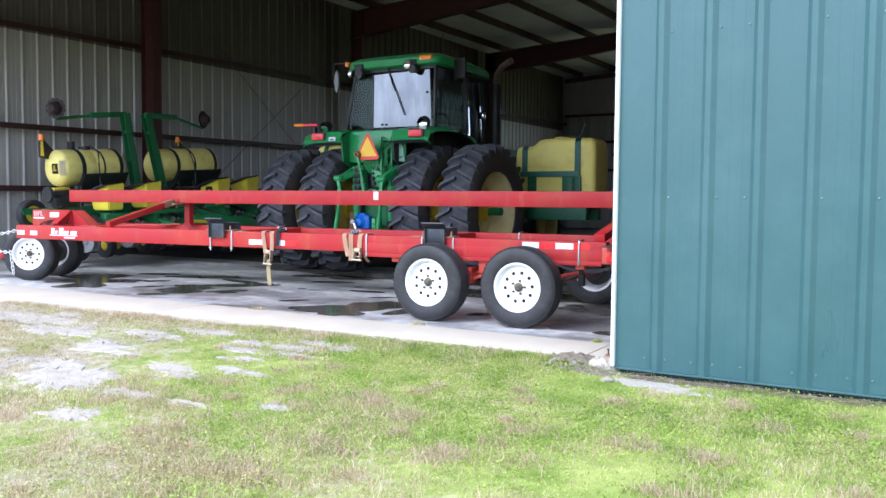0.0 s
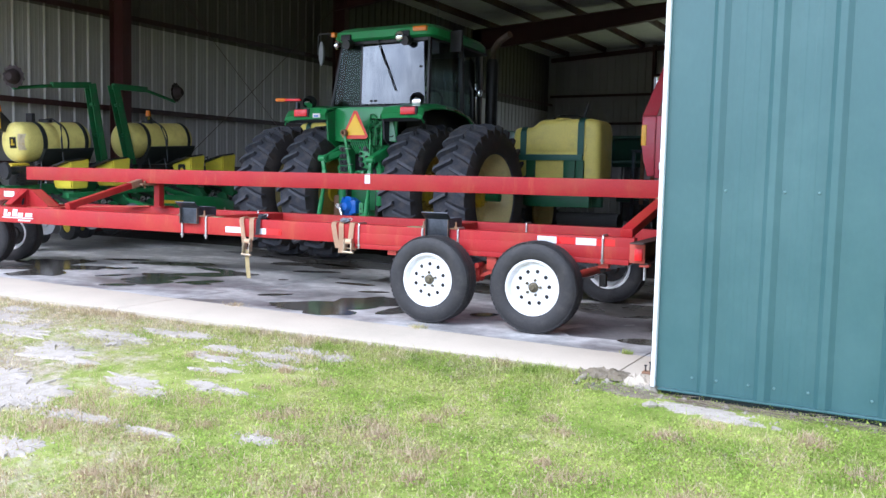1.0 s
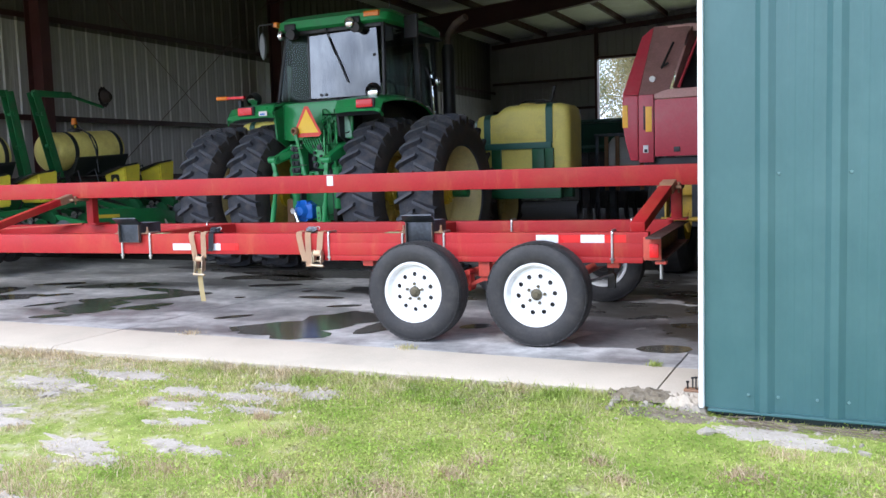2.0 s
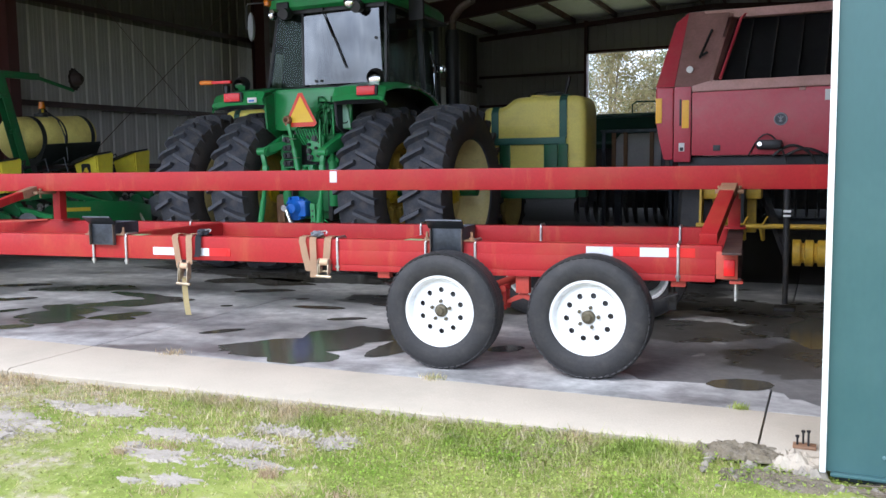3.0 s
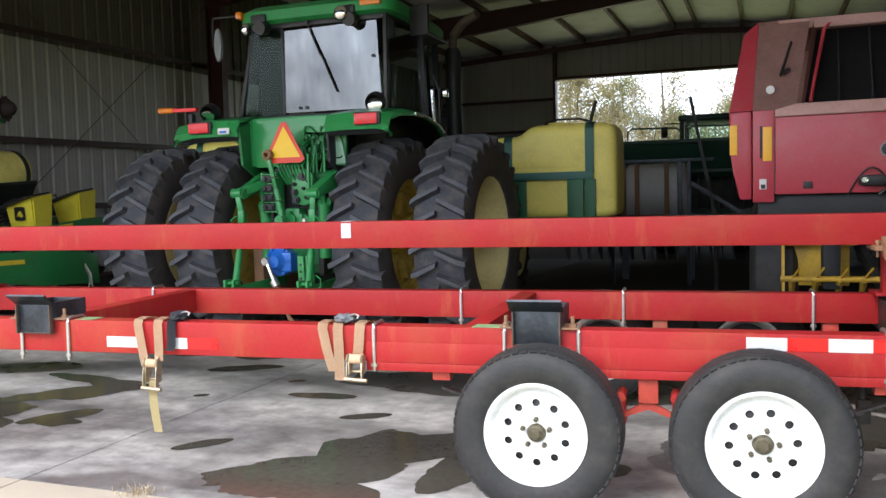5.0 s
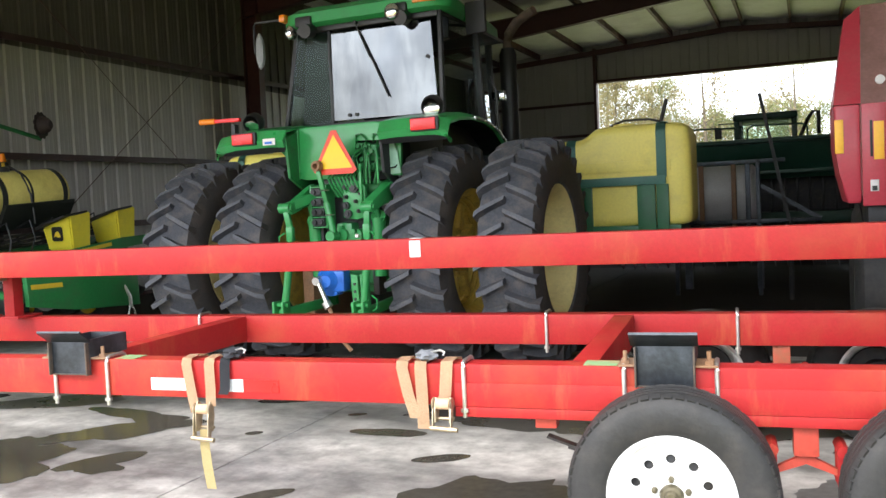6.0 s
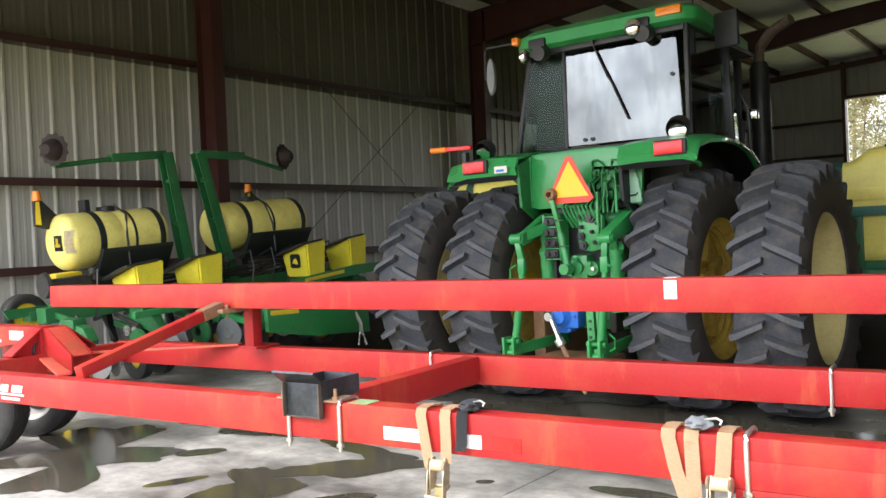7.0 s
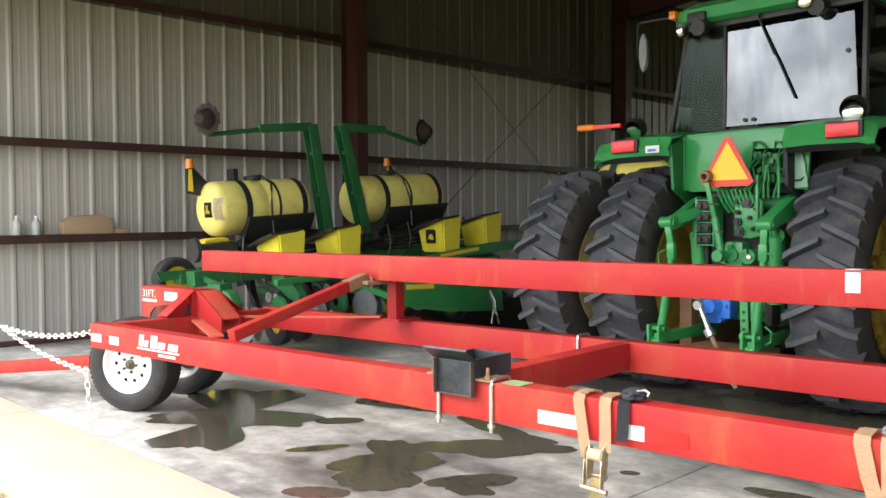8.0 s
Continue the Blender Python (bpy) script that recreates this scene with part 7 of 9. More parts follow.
def hopper(y, with_badge):
    w = group_part("seed_hopper", P, pose(PX, y, 0.06))
    bm = bmesh.new()
    lo = [(-0.20, -0.14, 0.76), (0.19, -0.14, 0.76), (0.19, 0.14, 0.76), (-0.20, 0.14, 0.76)]
    hi = [(-0.23, -0.17, 1.035), (0.22, -0.17, 1.165), (0.22, 0.17, 1.19), (-0.23, 0.17, 1.06)]
    a, b = [bm.verts.new(p) for p in lo], [bm.verts.new(p) for p in hi]
    fs = [bm.faces.new(a[::-1]), bm.faces.new(b)] + [bm.faces.new((a[i], a[(i + 1) % 4], b[(i + 1) % 4], b[i])) for i in range(4)]
    bmesh.ops.bevel(bm, geom=bm.edges[:], offset=0.018, segments=2, affect="EDGES")
    place("hopper_body", mesh_of(bm, POLY_HOPPER), w, Matrix.Identity(4))
    bm = bmesh.new()
    lid = [(-0.245, 1.032), (0.235, 1.170), (0.235, 1.192), (0.0, 1.135), (-0.245, 1.058)]
    prism(bm, lid, Matrix.Translation((0, 0.185, 0.017)) @ Matrix.Rotation(radians(4.2), 4, "X") @ XZ, 0.37, 0.004)
    place("hopper_lid", mesh_of(bm, BLACK_PLASTIC), w, Matrix.Identity(4), "black hopper lid")
    if with_badge:
        bm = bmesh.new()
        badge(bm, 0.0, 0.955, -0.168, 0.085)
        place("badge", mesh_of(bm, DECAL_BLACK), w, Matrix.Rotation(radians(0), 4, "Z"), "black square emblem")
        bm = bmesh.new()
        prism(bm, [(-0.05, 0.915), (-0.02, 0.93), (0.015, 0.912), (0.055, 0.92), (0.045, 0.95), (0.02, 0.99), (-0.02, 0.975)], Matrix.Translation((0, -0.174, 0)) @ XZ, 0.002)
        place("emblem", mesh_of(bm, DECAL_YELLOW), w, Matrix.Identity(4))
    return w


POLY_HOPPER = mat("bright_yellow_hopper_plastic", (0.88, 0.74, 0.06), 0.4, var=0.06, bump=0.03, dirt=(0.5, 0.4, 0.1), dirt_amount=0.3, dirt_scale=5)
ROWS = (8.80, 9.55, 10.30, 11.06, 11.88, 12.63)
for y, badge_on in ((9.55, False), (10.30, False), (11.88, True), (12.63, False)):
    hopper(y, badge_on)

# row units: frame, opener discs, gauge and closing wheels
gw = bmesh.new()
lathe(gw, [(0.09, -0.045), (0.16, -0.055), (0.20, -0.05), (0.205, 0.0), (0.20, 0.05), (0.16, 0.055), (0.09, 0.045)], 28, Matrix.Rotation(radians(90), 4, "X"), True)
GAUGE = mesh_of(gw, RUBBER)
gw = bmesh.new()
lathe(gw, [(0, -0.03), (0.04, -0.045), (0.09, -0.03), (0.10, -0.02), (0.10, 0.02), (0.09, 0.03), (0.04, 0.045), (0, 0.03)], 20, Matrix.Rotation(radians(90), 4, "X"))
GAUGE_HUB = mesh_of(gw, YELLOW)
gw = bmesh.new()
lathe(gw, [(0, -0.012), (0.05, -0.014), (0.06, -0.004), (0.165, -0.002), (0.165, 0.002), (0.06, 0.004), (0.05, 0.014), (0, 0.012)], 32, Matrix.Rotation(radians(90), 4, "X"))
DISC = mesh_of(gw, mat("worn_grey_disc_steel", (0.20, 0.21, 0.22), 0.45, 0.5, var=0.2, dirt=(0.2, 0.15, 0.1), dirt_amount=0.5))
for y in ROWS:
    u = group_part("row_unit", P, pose(PX, y, 0))
    bm = bmesh.new()
    prism(bm, [(-0.40, 0.62), (-0.05, 0.76), (0.24, 0.70), (0.34, 0.58), (0.30, 0.50), (0.05, 0.58), (-0.30, 0.52)], Matrix.Translation((0, 0.05, 0)) @ XZ, 0.1, 0.01)
    box(bm, -0.12, 0.12, -0.07, 0.07, 0.68, 0.78, 0.012)
    beam(bm, (-0.42, 0.06, 0.80), (-0.10, 0.06, 0.74), 0.03, 0.06)
    beam(bm, (-0.42, -0.06, 0.62), (-0.10, -0.06, 0.56), 0.03, 0.06)
    place("shank", mesh_of(bm, PLANTER_GREEN), u, Matrix.Identity(4))
    for dy in (-0.13, 0.13):
        place("gauge_wheel", GAUGE, u, pose(0.05, dy, 0.27))
        place("wheel_hub", GAUGE_HUB, u, pose(0.05, dy, 0.27))
    bm = bmesh.new()
    beam(bm, (0.20, 0.0, 0.56), (0.52, 0.0, 0.42), 0.05, 0.05, 0.006)
    beam(bm, (-0.36, 0.09, 0.72), (0.05, 0.09, 0.60), 0.014, 0.05)
    beam(bm, (-0.36, -0.09, 0.72), (0.05, -0.09, 0.60), 0.014, 0.05)
    place("closing_arm", mesh_of(bm, BLACK_IRON), u, Matrix.Identity(4))
    bm = bmesh.new()
    tube(bm, [(-0.30 + 0.022 * k + 0.0, 0.022 * math.cos(k * 2.1), 0.66 - 0.004 * k + 0.022 * math.sin(k * 2.1)) for k in range(16)], 0.006, 5)
    place("down_spring", mesh_of(bm, BLACK_IRON), u, Matrix.Identity(4))
    bm = bmesh.new()
    tube(bm, [(-0.02, 0.05, 0.80), (0.06, 0.08, 0.64), (0.02, 0.05, 0.45), (-0.02, 0.0, 0.30)], 0.022, 8)
    place("seed_tube", mesh_of(bm, BLACK_PLASTIC), u, Matrix.Identity(4))
    bm = bmesh.new()
    prism(bm, [(-0.10, 0.60), (0.10, 0.62), (0.14, 0.52), (0.02, 0.46), (-0.12, 0.50)], Matrix.Translation((0, -0.10, 0)) @ XZ, 0.05, 0.01)
    place("chain_cover", mesh_of(bm, BLACK_IRON), u, Matrix.Identity(4))
    bm = bmesh.new()
    rod(bm, (-0.05, -0.17, 0.56), (-0.05, -0.155, 0.56), 0.055, seg=18)
    rod(bm, (0.08, -0.17, 0.57), (0.08, -0.155, 0.57), 0.035, seg=14)
    place("sprocket", mesh_of(bm, STEEL), u, Matrix.Identity(4))
    place("closing_disc", DISC, u, pose(0.47, -0.06, 0.40, 0, 0, 12))
    place("closing_disc", DISC, u, pose(0.50, 0.08, 0.40, 0, 0, -12))
    bm = bmesh.new()
    lathe(bm, [(0.02, 0.0), (0.13, 0.02), (0.15, 0.05), (0.14, 0.08), (0.05, 0.10)], 24, Matrix.Translation((0.22, -0.16, 0.45)) @ Matrix.Rotation(radians(90), 4, "X"))
    place("meter_housing", mesh_of(bm, PLANTER_GREEN), u, Matrix.Identity(4))

# fertiliser coulters and hose bundle behind the row units
cb = bmesh.new()
beam(cb, (0.0, 0.0, 0.74), (0.12, 0.0, 0.30), 0.05, 0.07, 0.006, up=(0, 1, 0))
beam(cb, (-0.02, 0.03, 0.66), (-0.30, 0.03, 0.60), 0.05, 0.05, 0.006)
rod(cb, (0.10, -0.05, 0.30), (0.10, 0.05, 0.30), 0.04)
COULTER_ARM = mesh_of(cb, BLACK_IRON)
cb = bmesh.new()
tube(cb, [(0.02, -0.06, 0.98), (0.10, -0.10, 0.86), (0.04, -0.08, 0.66), (0.14, -0.03, 0.40)], 0.018, 7)
COULTER_HOSE = mesh_of(cb, BLACK_PLASTIC)
for k in range(11):
    c = group_part("coulter", P, pose(-12.42, 8.95 + 0.38 * k, 0))
    place("coulter_arm", COULTER_ARM, c, Matrix.Identity(4))
    place("coulter_disc", DISC, c, pose(0.10, 0.06, 0.30) @ Matrix.Diagonal((1.3, 1, 1.3, 1)))
    place("coulter_hose", COULTER_HOSE, c, Matrix.Identity(4))
for k in range(4):
    bm = bmesh.new()
    tube(bm, [(-11.86 + 0.012 * k, 8.9 + 0.4 * i, 0.93 + 0.03 * k + 0.025 * math.sin(i * 1.7 + k)) for i in range(12)], 0.017, 7)
    part("hose", bm, BLACK_PLASTIC, P)
bm = bmesh.new()
box(bm, -12.08, -11.90, 8.75, 13.3, 0.72, 0.88, 0.012)
part("toolbar", bm, PLANTER_GREEN, P)
bm = bmesh.new()
box(bm, -12.95, -12.80, 9.3, 12.3, 0.68, 0.83, 0.012)
for y in (9.5, 12.1):
    beam(bm, (-12.88, y, 0.76), (-12.0, y, 0.79), 0.12, 0.12, 0.01)
beam(bm, (-12.88, 10.8, 0.76), (-13.6, 10.8, 0.55), 0.14, 0.14, 0.01)
part("hitch_frame", bm, PLANTER_GREEN, P)
bm = bmesh.new()
prism(bm, [(11.35, 0.74), (13.2, 0.76), (13.2, 0.86), (12.5, 0.88), (11.4, 0.82)], Matrix.Translation((-11.27, 0, 0)) @ YZ, 0.03, 0.004)
box(bm, -11.30, -11.24, 9.3, 10.85, 0.70, 0.765, 0.004)
part("walkboard", bm, COVER_GREEN, P)
bm = bmesh.new()
prism(bm, [(11.60, 0.77), (12.28, 0.80), (12.28, 0.845), (11.60, 0.81)], Matrix.Translation((-11.238, 0, 0)) @ YZ, 0.002)
part("decal_bar", bm, DECAL_YELLOW, P, "yellow decal bar")
# drive cover along the lower side, towards the tractor
bm = bmesh.new()
prism(bm, [(10.42, 0.70), (11.6, 0.58), (11.97, 0.49), (11.97, 0.13), (11.05, 0.245), (10.42, 0.39)], Matrix.Translation((-10.66, 0, 0)) @ YZ, 0.06, 0.01)
for y in (10.3, 11.5):
    beam(bm, (-10.64, y, 0.5), (-11.95, y, 0.74), 0.06, 0.06)
part("drive_cover", bm, COVER_GREEN, P)
bm = bmesh.new()
prism(bm, [(10.46, 0.56), (10.86, 0.525), (10.86, 0.575), (10.46, 0.61)], Matrix.Translation((-10.598, 0, 0)) @ YZ, 0.003)
part("decal_bar", bm, DECAL_YELLOW, P)
bm = bmesh.new()
tube(bm, [(-10.62, 11.75, 0.40), (-10.57, 11.78, 0.26), (-10.57, 11.78, 0.16)], 0.02)
rod(bm, (-10.57, 11.76, 0.16), (-10.55, 11.70, 0.02), 0.012)
rod(bm, (-10.57, 11.79, 0.16), (-10.55, 11.83, 0.0), 0.012)
part("clevis", bm, STEEL, P)


# liquid tanks on black saddles
def liquid_tank(y0, y1, with_badge):
    cx, cz, r = -12.2, 1.50, 0.296
    L = y1 - y0
    bm = bmesh.new()
    prof = [(0, 0)] + [(r * math.sin(radians(a)) ** 0.8, 0.13 * (1 - math.cos(radians(a)))) for a in (20, 40, 60, 75, 90)] + [(r, 0.36), (r * 0.985, 0.37), (r * 0.985, 0.42), (r, 0.43), (r, L / 2 - 0.02), (r * 0.985, L / 2 - 0.01), (r * 0.985, L / 2 + 0.01), (r, L / 2 + 0.02)]
    prof += [(a, L - b) for a, b in prof[1:7]][::-1] + [(0, L)]
    lathe(bm, prof, 44, Matrix.Translation((cx, y0, cz)) @ Matrix.Rotation(radians(-90), 4, "X"))
    t = part("liquid_tank", bm, POLY_TANK, P, "round yellow plastic tank with black bands")
    for yy, wd in ((y0 + 0.35, 0.075), (y0 + 0.76, 0.032), (y1 - 0.20, 0.070)):
        bm = bmesh.new()
        lathe(bm, [(r + 0.002, 0), (r + 0.009, 0.004), (r + 0.009, wd - 0.004), (r + 0.002, wd)], 44, Matrix.Translation((cx, yy, cz)) @ Matrix.Rotation(radians(-90), 4, "X"))
        part("band", bm, DECAL_BLACK, t, "black tank band")
    bm = bmesh.new()
    b2 = [(cx + 0.35, cz - 0.10), (cx + 0.34, cz - 0.14), (cx + 0.18, cz - 0.40), (cx - 0.18, cz - 0.40), (cx - 0.34, cz - 0.14), (cx - 0.35, cz - 0.10), (cx - 0.31, cz - 0.10), (cx - 0.26, cz - 0.19), (cx - 0.14, cz - 0.29), (cx, cz - 0.322), (cx + 0.14, cz - 0.29), (cx + 0.26, cz - 0.19), (cx + 0.31, cz - 0.10)]
    prism(bm, b2, Matrix.Translation((0, y1 - 0.08, 0)) @ XZ, L - 0.42, 0.004)
    part("saddle", bm, DECAL_BLACK, t, "black tank saddle")
    for yy in (y0 + 0.45, y1 - 0.25):
        bm = bmesh.new()
        box(bm, cx - 0.06, cx + 0.06, yy - 0.05, yy + 0.05, 0.78, 1.18, 0.01)
        beam(bm, (cx, yy, 0.82), (-11.99, yy, 0.82), 0.08, 0.08)
        part("tank_stand", bm, BLACK_IRON, t)
    bm = bmesh.new()
    lathe(bm, [(0, 0.055), (0.085, 0.055), (0.095, 0.045), (0.095, 0)], 20, Matrix.Translation((cx, y0 + 0.62, cz + r - 0.01)))
    tube(bm, [(cx, y0 + 0.62, cz + r + 0.04), (cx + 0.08, y0 + 0.68, cz + r + 0.05), (cx + 0.2, y0 + 0.73, cz + r - 0.05), (cx + 0.315, y0 + L / 2 + 0.01, cz), (cx + 0.33, y0 + L / 2 + 0.01, cz - 0.35)], 0.013)
    part("tank_cap", bm, BLACK_PLASTIC, t)
    if with_badge:
        bm = bmesh.new()
        def on_dome(rad, ang, lift):
            """A point on the tank's rounded end, by radius and angle from its middle."""
            rad = min(rad, r * 0.995)
            deep = 0.13 * (1 - math.cos(math.asin((rad / r) ** 1.25)))
            return (cx + rad * math.cos(ang), y0 + deep - lift, cz + rad * math.sin(ang))

        def patch(x0, x1, z0, z1, lift, n=6):
            grid = [[bm.verts.new(on_dome(math.hypot(x0 + (x1 - x0) * i / n, z0 + (z1 - z0) * j / n), math.atan2(z0 + (z1 - z0) * j / n, x0 + (x1 - x0) * i / n), lift)) for i in range(n + 1)] for j in range(n + 1)]
            fs = [bm.faces.new((grid[j][i], grid[j][i + 1], grid[j + 1][i + 1], grid[j + 1][i])) for j in range(n) for i in range(n)]
            bmesh.ops.solidify(bm, geom=fs, thickness=0.002)

        patch(0.02, 0.15, -0.085, 0.075, 0.004)
        part("badge", bm, DECAL_BLACK, t, "black square emblem")
        bm = bmesh.new()
        patch(0.045, 0.125, -0.045, -0.015, 0.009, 2)
        patch(0.06, 0.10, -0.02, 0.045, 0.009, 2)
        part("emblem", bm, DECAL_YELLOW, t)
        bm = bmesh.new()
        patch(0.175, 0.268, -0.115, 0.12, 0.004)
        part("label", bm, mat("weathered_paper_label", (0.72, 0.62, 0.42), 0.8, var=0.25, scale=16, dirt=(0.55, 0.42, 0.12), dirt_amount=0.8, dirt_scale=16), t, "weathered paper label")
        bm = bmesh.new()
        box(bm, cx - 0.09, cx + 0.05, y0 + 0.36, y0 + 0.42, cz + r - 0.02, cz + r + 0.13, 0.01)
        part("tank_monitor", bm, BLACK_PLASTIC, t)


POLY_TANK = mat("yellow_tank_plastic", (0.86, 0.74, 0.22), 0.45, var=0.10, scale=2, bump=0.03, dirt=(0.45, 0.33, 0.08), dirt_amount=0.5, dirt_scale=3)
liquid_tank(9.07, 10.34, True)
liquid_tank(11.02, 12.46, False)


# folded row markers
def marker(yb, yt, zb, zt, out, disc_y, disc_z):
    ax = -11.95
    bm = bmesh.new()
    for dx in (-0.06, 0.06):
        beam(bm, (ax + dx, yb, zb), (ax + dx, yt, zt), 0.012, 0.125, 0.003, up=(0, 1, 0))
    beam(bm, (ax, yb + 0.06, zb), (ax, yt + 0.06, zt), 0.12, 0.02, 0.003, up=(0, 1, 0))
    for f in (0.15, 0.5, 0.8):
        p = Vector((ax, yb, zb)).lerp(Vector((ax, yt, zt)), f)
        rod(bm, (p.x - 0.075, p.y, p.z), (p.x + 0.075, p.y, p.z), 0.028)
    m = part("marker_arm", bm, PLANTER_GREEN, P)
    bm = bmesh.new()
    ye = yt + (disc_y - yt) * 0.52
    beam(bm, (ax, yt, zt - 0.02), (ax, ye, zt - 0.05), 0.08, 0.09, 0.006)
    rod(bm, (ax, ye, zt - 0.06), (ax, disc_y, disc_z - 0.16), 0.026)
    rod(bm, (ax, disc_y, disc_z - 0.16), (ax + 0.02, disc_y, disc_z), 0.02)
    part("marker_boom", bm, PLANTER_GREEN, m)
    bm = bmesh.new()
    n = 12
    ring = []
    mm = Matrix.Translation((ax + 0.03, disc_y, disc_z)) @ Matrix.Rotation(radians(-25 + 42 * out), 4, "Z") @ Matrix.Rotation(radians(90), 4, "Y")
    outl = []
    for k in range(n * 2):
        a = 2 * math.pi * k / (2 * n)
        rr = 0.17 if k % 2 else 0.15
        outl.append((rr * math.cos(a), rr * math.sin(a)))
    prism(bm, outl, mm, 0.01)
    lathe(bm, [(0, 0.13), (0.05, 0.13), (0.09, 0.09), (0.11, 0.02), (0.11, -0.01), (0, -0.02)], 20, mm)
    part("marker_disc", bm, mat("rusty_disc_blade", (0.028, 0.017, 0.015), 0.7, 0.1, var=0.3), m, "rusty notched marker disc")


marker(10.52, 10.33, 0.80, 2.39, -1, 9.03, 2.43)
marker(11.10, 10.77, 0.80, 2.39, 1, 12.05, 2.32)
bm = bmesh.new()
for k in range(9):
    lathe(bm, [(0.035, -0.008), (0.045, 0), (0.035, 0.008)], 12, Matrix.Translation((-11.80, 10.70 + 0.028 * k, 1.10)) @ Matrix.Rotation(radians(90), 4, "X"))
rod(bm, (-11.80, 10.63, 1.10), (-11.80, 11.03, 1.10), 0.02)
part("marker_spring", bm, BLACK_IRON, P)
# amber beacons with yellow wedges
for y, z in ((9.0, 1.985), (11.76, 1.95)):
    bm = bmesh.new()
    rod(bm, (-12.3, y, z - 0.04), (-12.3, y, z + 0.06), 0.05, 0.035)
    b = part("beacon", bm, LAMP_AMBER, P, "amber warning beacon")
    bm = bmesh.new()
    prism(bm, [(y - 0.05, z - 0.30), (y + 0.10, z - 0.34), (y + 0.26, z - 0.28), (y + 0.04, z - 0.04), (y - 0.04, z - 0.04)], Matrix.Translation((-12.33, 0, 0)) @ YZ, 0.05)
    part("beacon_bracket", bm, BLACK_PLASTIC, P)
    bm = bmesh.new()
    prism(bm, [(y - 0.05, z - 0.28), (y + 0.01, z - 0.29), (y + 0.01, z - 0.05), (y - 0.03, z - 0.05)], Matrix.Translation((-12.278, 0, 0)) @ YZ, 0.003)
    part("reflector", bm, DECAL_YELLOW, P)
# transport wheels and pumps at the near end
bm = bmesh.new()
prism(bm, [(8.45, 0.90), (8.90, 0.89), (8.88, 0.82), (8.5, 0.80)], Matrix.Translation((-12.14, 0, 0)) @ YZ, 0.02)
part("end_plate", bm, PLANTER_GREEN, P)
for y, wz, sc in ((8.74, 0.79, 0.68), (12.95, 0.02, 1.0)):
    w = group_part("transport_wheel", P, pose(-12.3 if sc < 1 else -12.5, y, wz) @ Matrix.Diagonal((sc, sc, sc, 1)))
    place("tyre", TW[0], w, Matrix.Rotation(radians(90), 4, "Z"))
    bm = bmesh.new()
    lathe(bm, [(0, -0.06), (0.10, -0.07), (0.18, -0.06), (0.205, -0.085), (0.205, 0.085), (0.18, 0.06), (0, 0.06)], 28, Matrix.Rotation(radians(90), 4, "Y"))
    place("rim", mesh_of(bm, YELLOW), w, Matrix.Identity(4))
    bm = bmesh.new()
    beam(bm, (-12.4, y, wz + 0.02), (-12.1, y, 0.80), 0.08, 0.10, 0.01)
    part("wheel_arm", bm, PLANTER_GREEN, P)
bm = bmesh.new()
lathe(bm, [(0, 0), (0.12, 0), (0.13, 0.04), (0.06, 0.07), (0.06, 0.3), (0, 0.3)], 20, Matrix.Translation((-11.9, 8.75, 1.10)) @ Matrix.Rotation(radians(-90), 4, "X"))
box(bm, -12.1, -11.85, 8.95, 9.25, 0.88, 1.16, 0.02)
rod(bm, (-11.95, 9.0, 1.08), (-11.95, 9.9, 1.05), 0.05)
rod(bm, (-11.9, 9.3, 1.10), (-11.9, 9.3, 1.22), 0.05)
part("metering_pump", bm, BLACK_IRON, P)
bm = bmesh.new()
box(bm, -12.12, -11.95, 8.92, 9.22, 1.08, 1.20, 0.04)
part("drive_shield", bm, YELLOW, P)
random.seed(9)
for k in range(12):
    y = 9.2 + 0.33 * k
    bm = bmesh.new()
    tube(bm, [(-11.9, y, 1.12), (-11.75, y + 0.06, 1.20), (-11.68, y + random.uniform(-.1, .1), 1.0), (-11.72, y + random.uniform(-.1, .1), 0.72)], 0.012, 6)
    part("hose", bm, BLACK_PLASTIC, P)

# ---- girt shelf clutter ----
carton = thing("cardboard_box", (-14.22, 8.6, 1.256), "flattened brown cardboard box lying on the wall girt", "box")
bm = bmesh.new()
prism(bm, [(8.25, 1.256), (8.86, 1.256), (8.83, 1.45), (8.70, 1.50), (8.36, 1.47), (8.25, 1.40)], Matrix.Translation((-14.31, 0, 0)) @ YZ, 0.17, 0.01)
part("carton", bm, CARDBOARD, carton)
bm = bmesh.new()
box(bm, -14.30, -14.15, 8.86, 9.06, 1.256, 1.33, 0.02)
part("flap", bm, CARDBOARD, carton)
for y in (7.76, 7.97):
    b = thing("plastic_bottle", (-14.2, y, 1.256), "small clear plastic bottle standing on the wall girt", "bottle", "bottles on the girt")
    bm = bmesh.new()
    lathe(bm, [(0, 0), (0.045, 0), (0.05, 0.01), (0.05, 0.12), (0.045, 0.15), (0.02, 0.185), (0.018, 0.20), (0, 0.20)], 18, Matrix.Translation((-14.2, y, 1.256)))
    part("bottle_body", bm, mat("clear_plastic", (0.45, 0.46, 0.45), 0.2, var=0.1), b)
    bm = bmesh.new()
    rod(bm, (-14.2, y, 1.456), (-14.2, y, 1.48), 0.02)
    part("cap", bm, DECAL_WHITE, b)

# ---- round baler ----
BY = 10.30
baler = thing("round_baler", (-1.4, 11.2, 0), "large dusty red baler with a yellow pickup", "baler")
B = baler
bm = bmesh.new()
prism(bm, [(-2.876, 1.255), (0.9, 1.262), (0.9, 1.83), (-2.876, 1.812)], Matrix.Translation((0, BY + 0.05, 0)) @ XZ, 0.05, 0.012)
part("side_panel", bm, BALER_RED, B)
bm = bmesh.new()
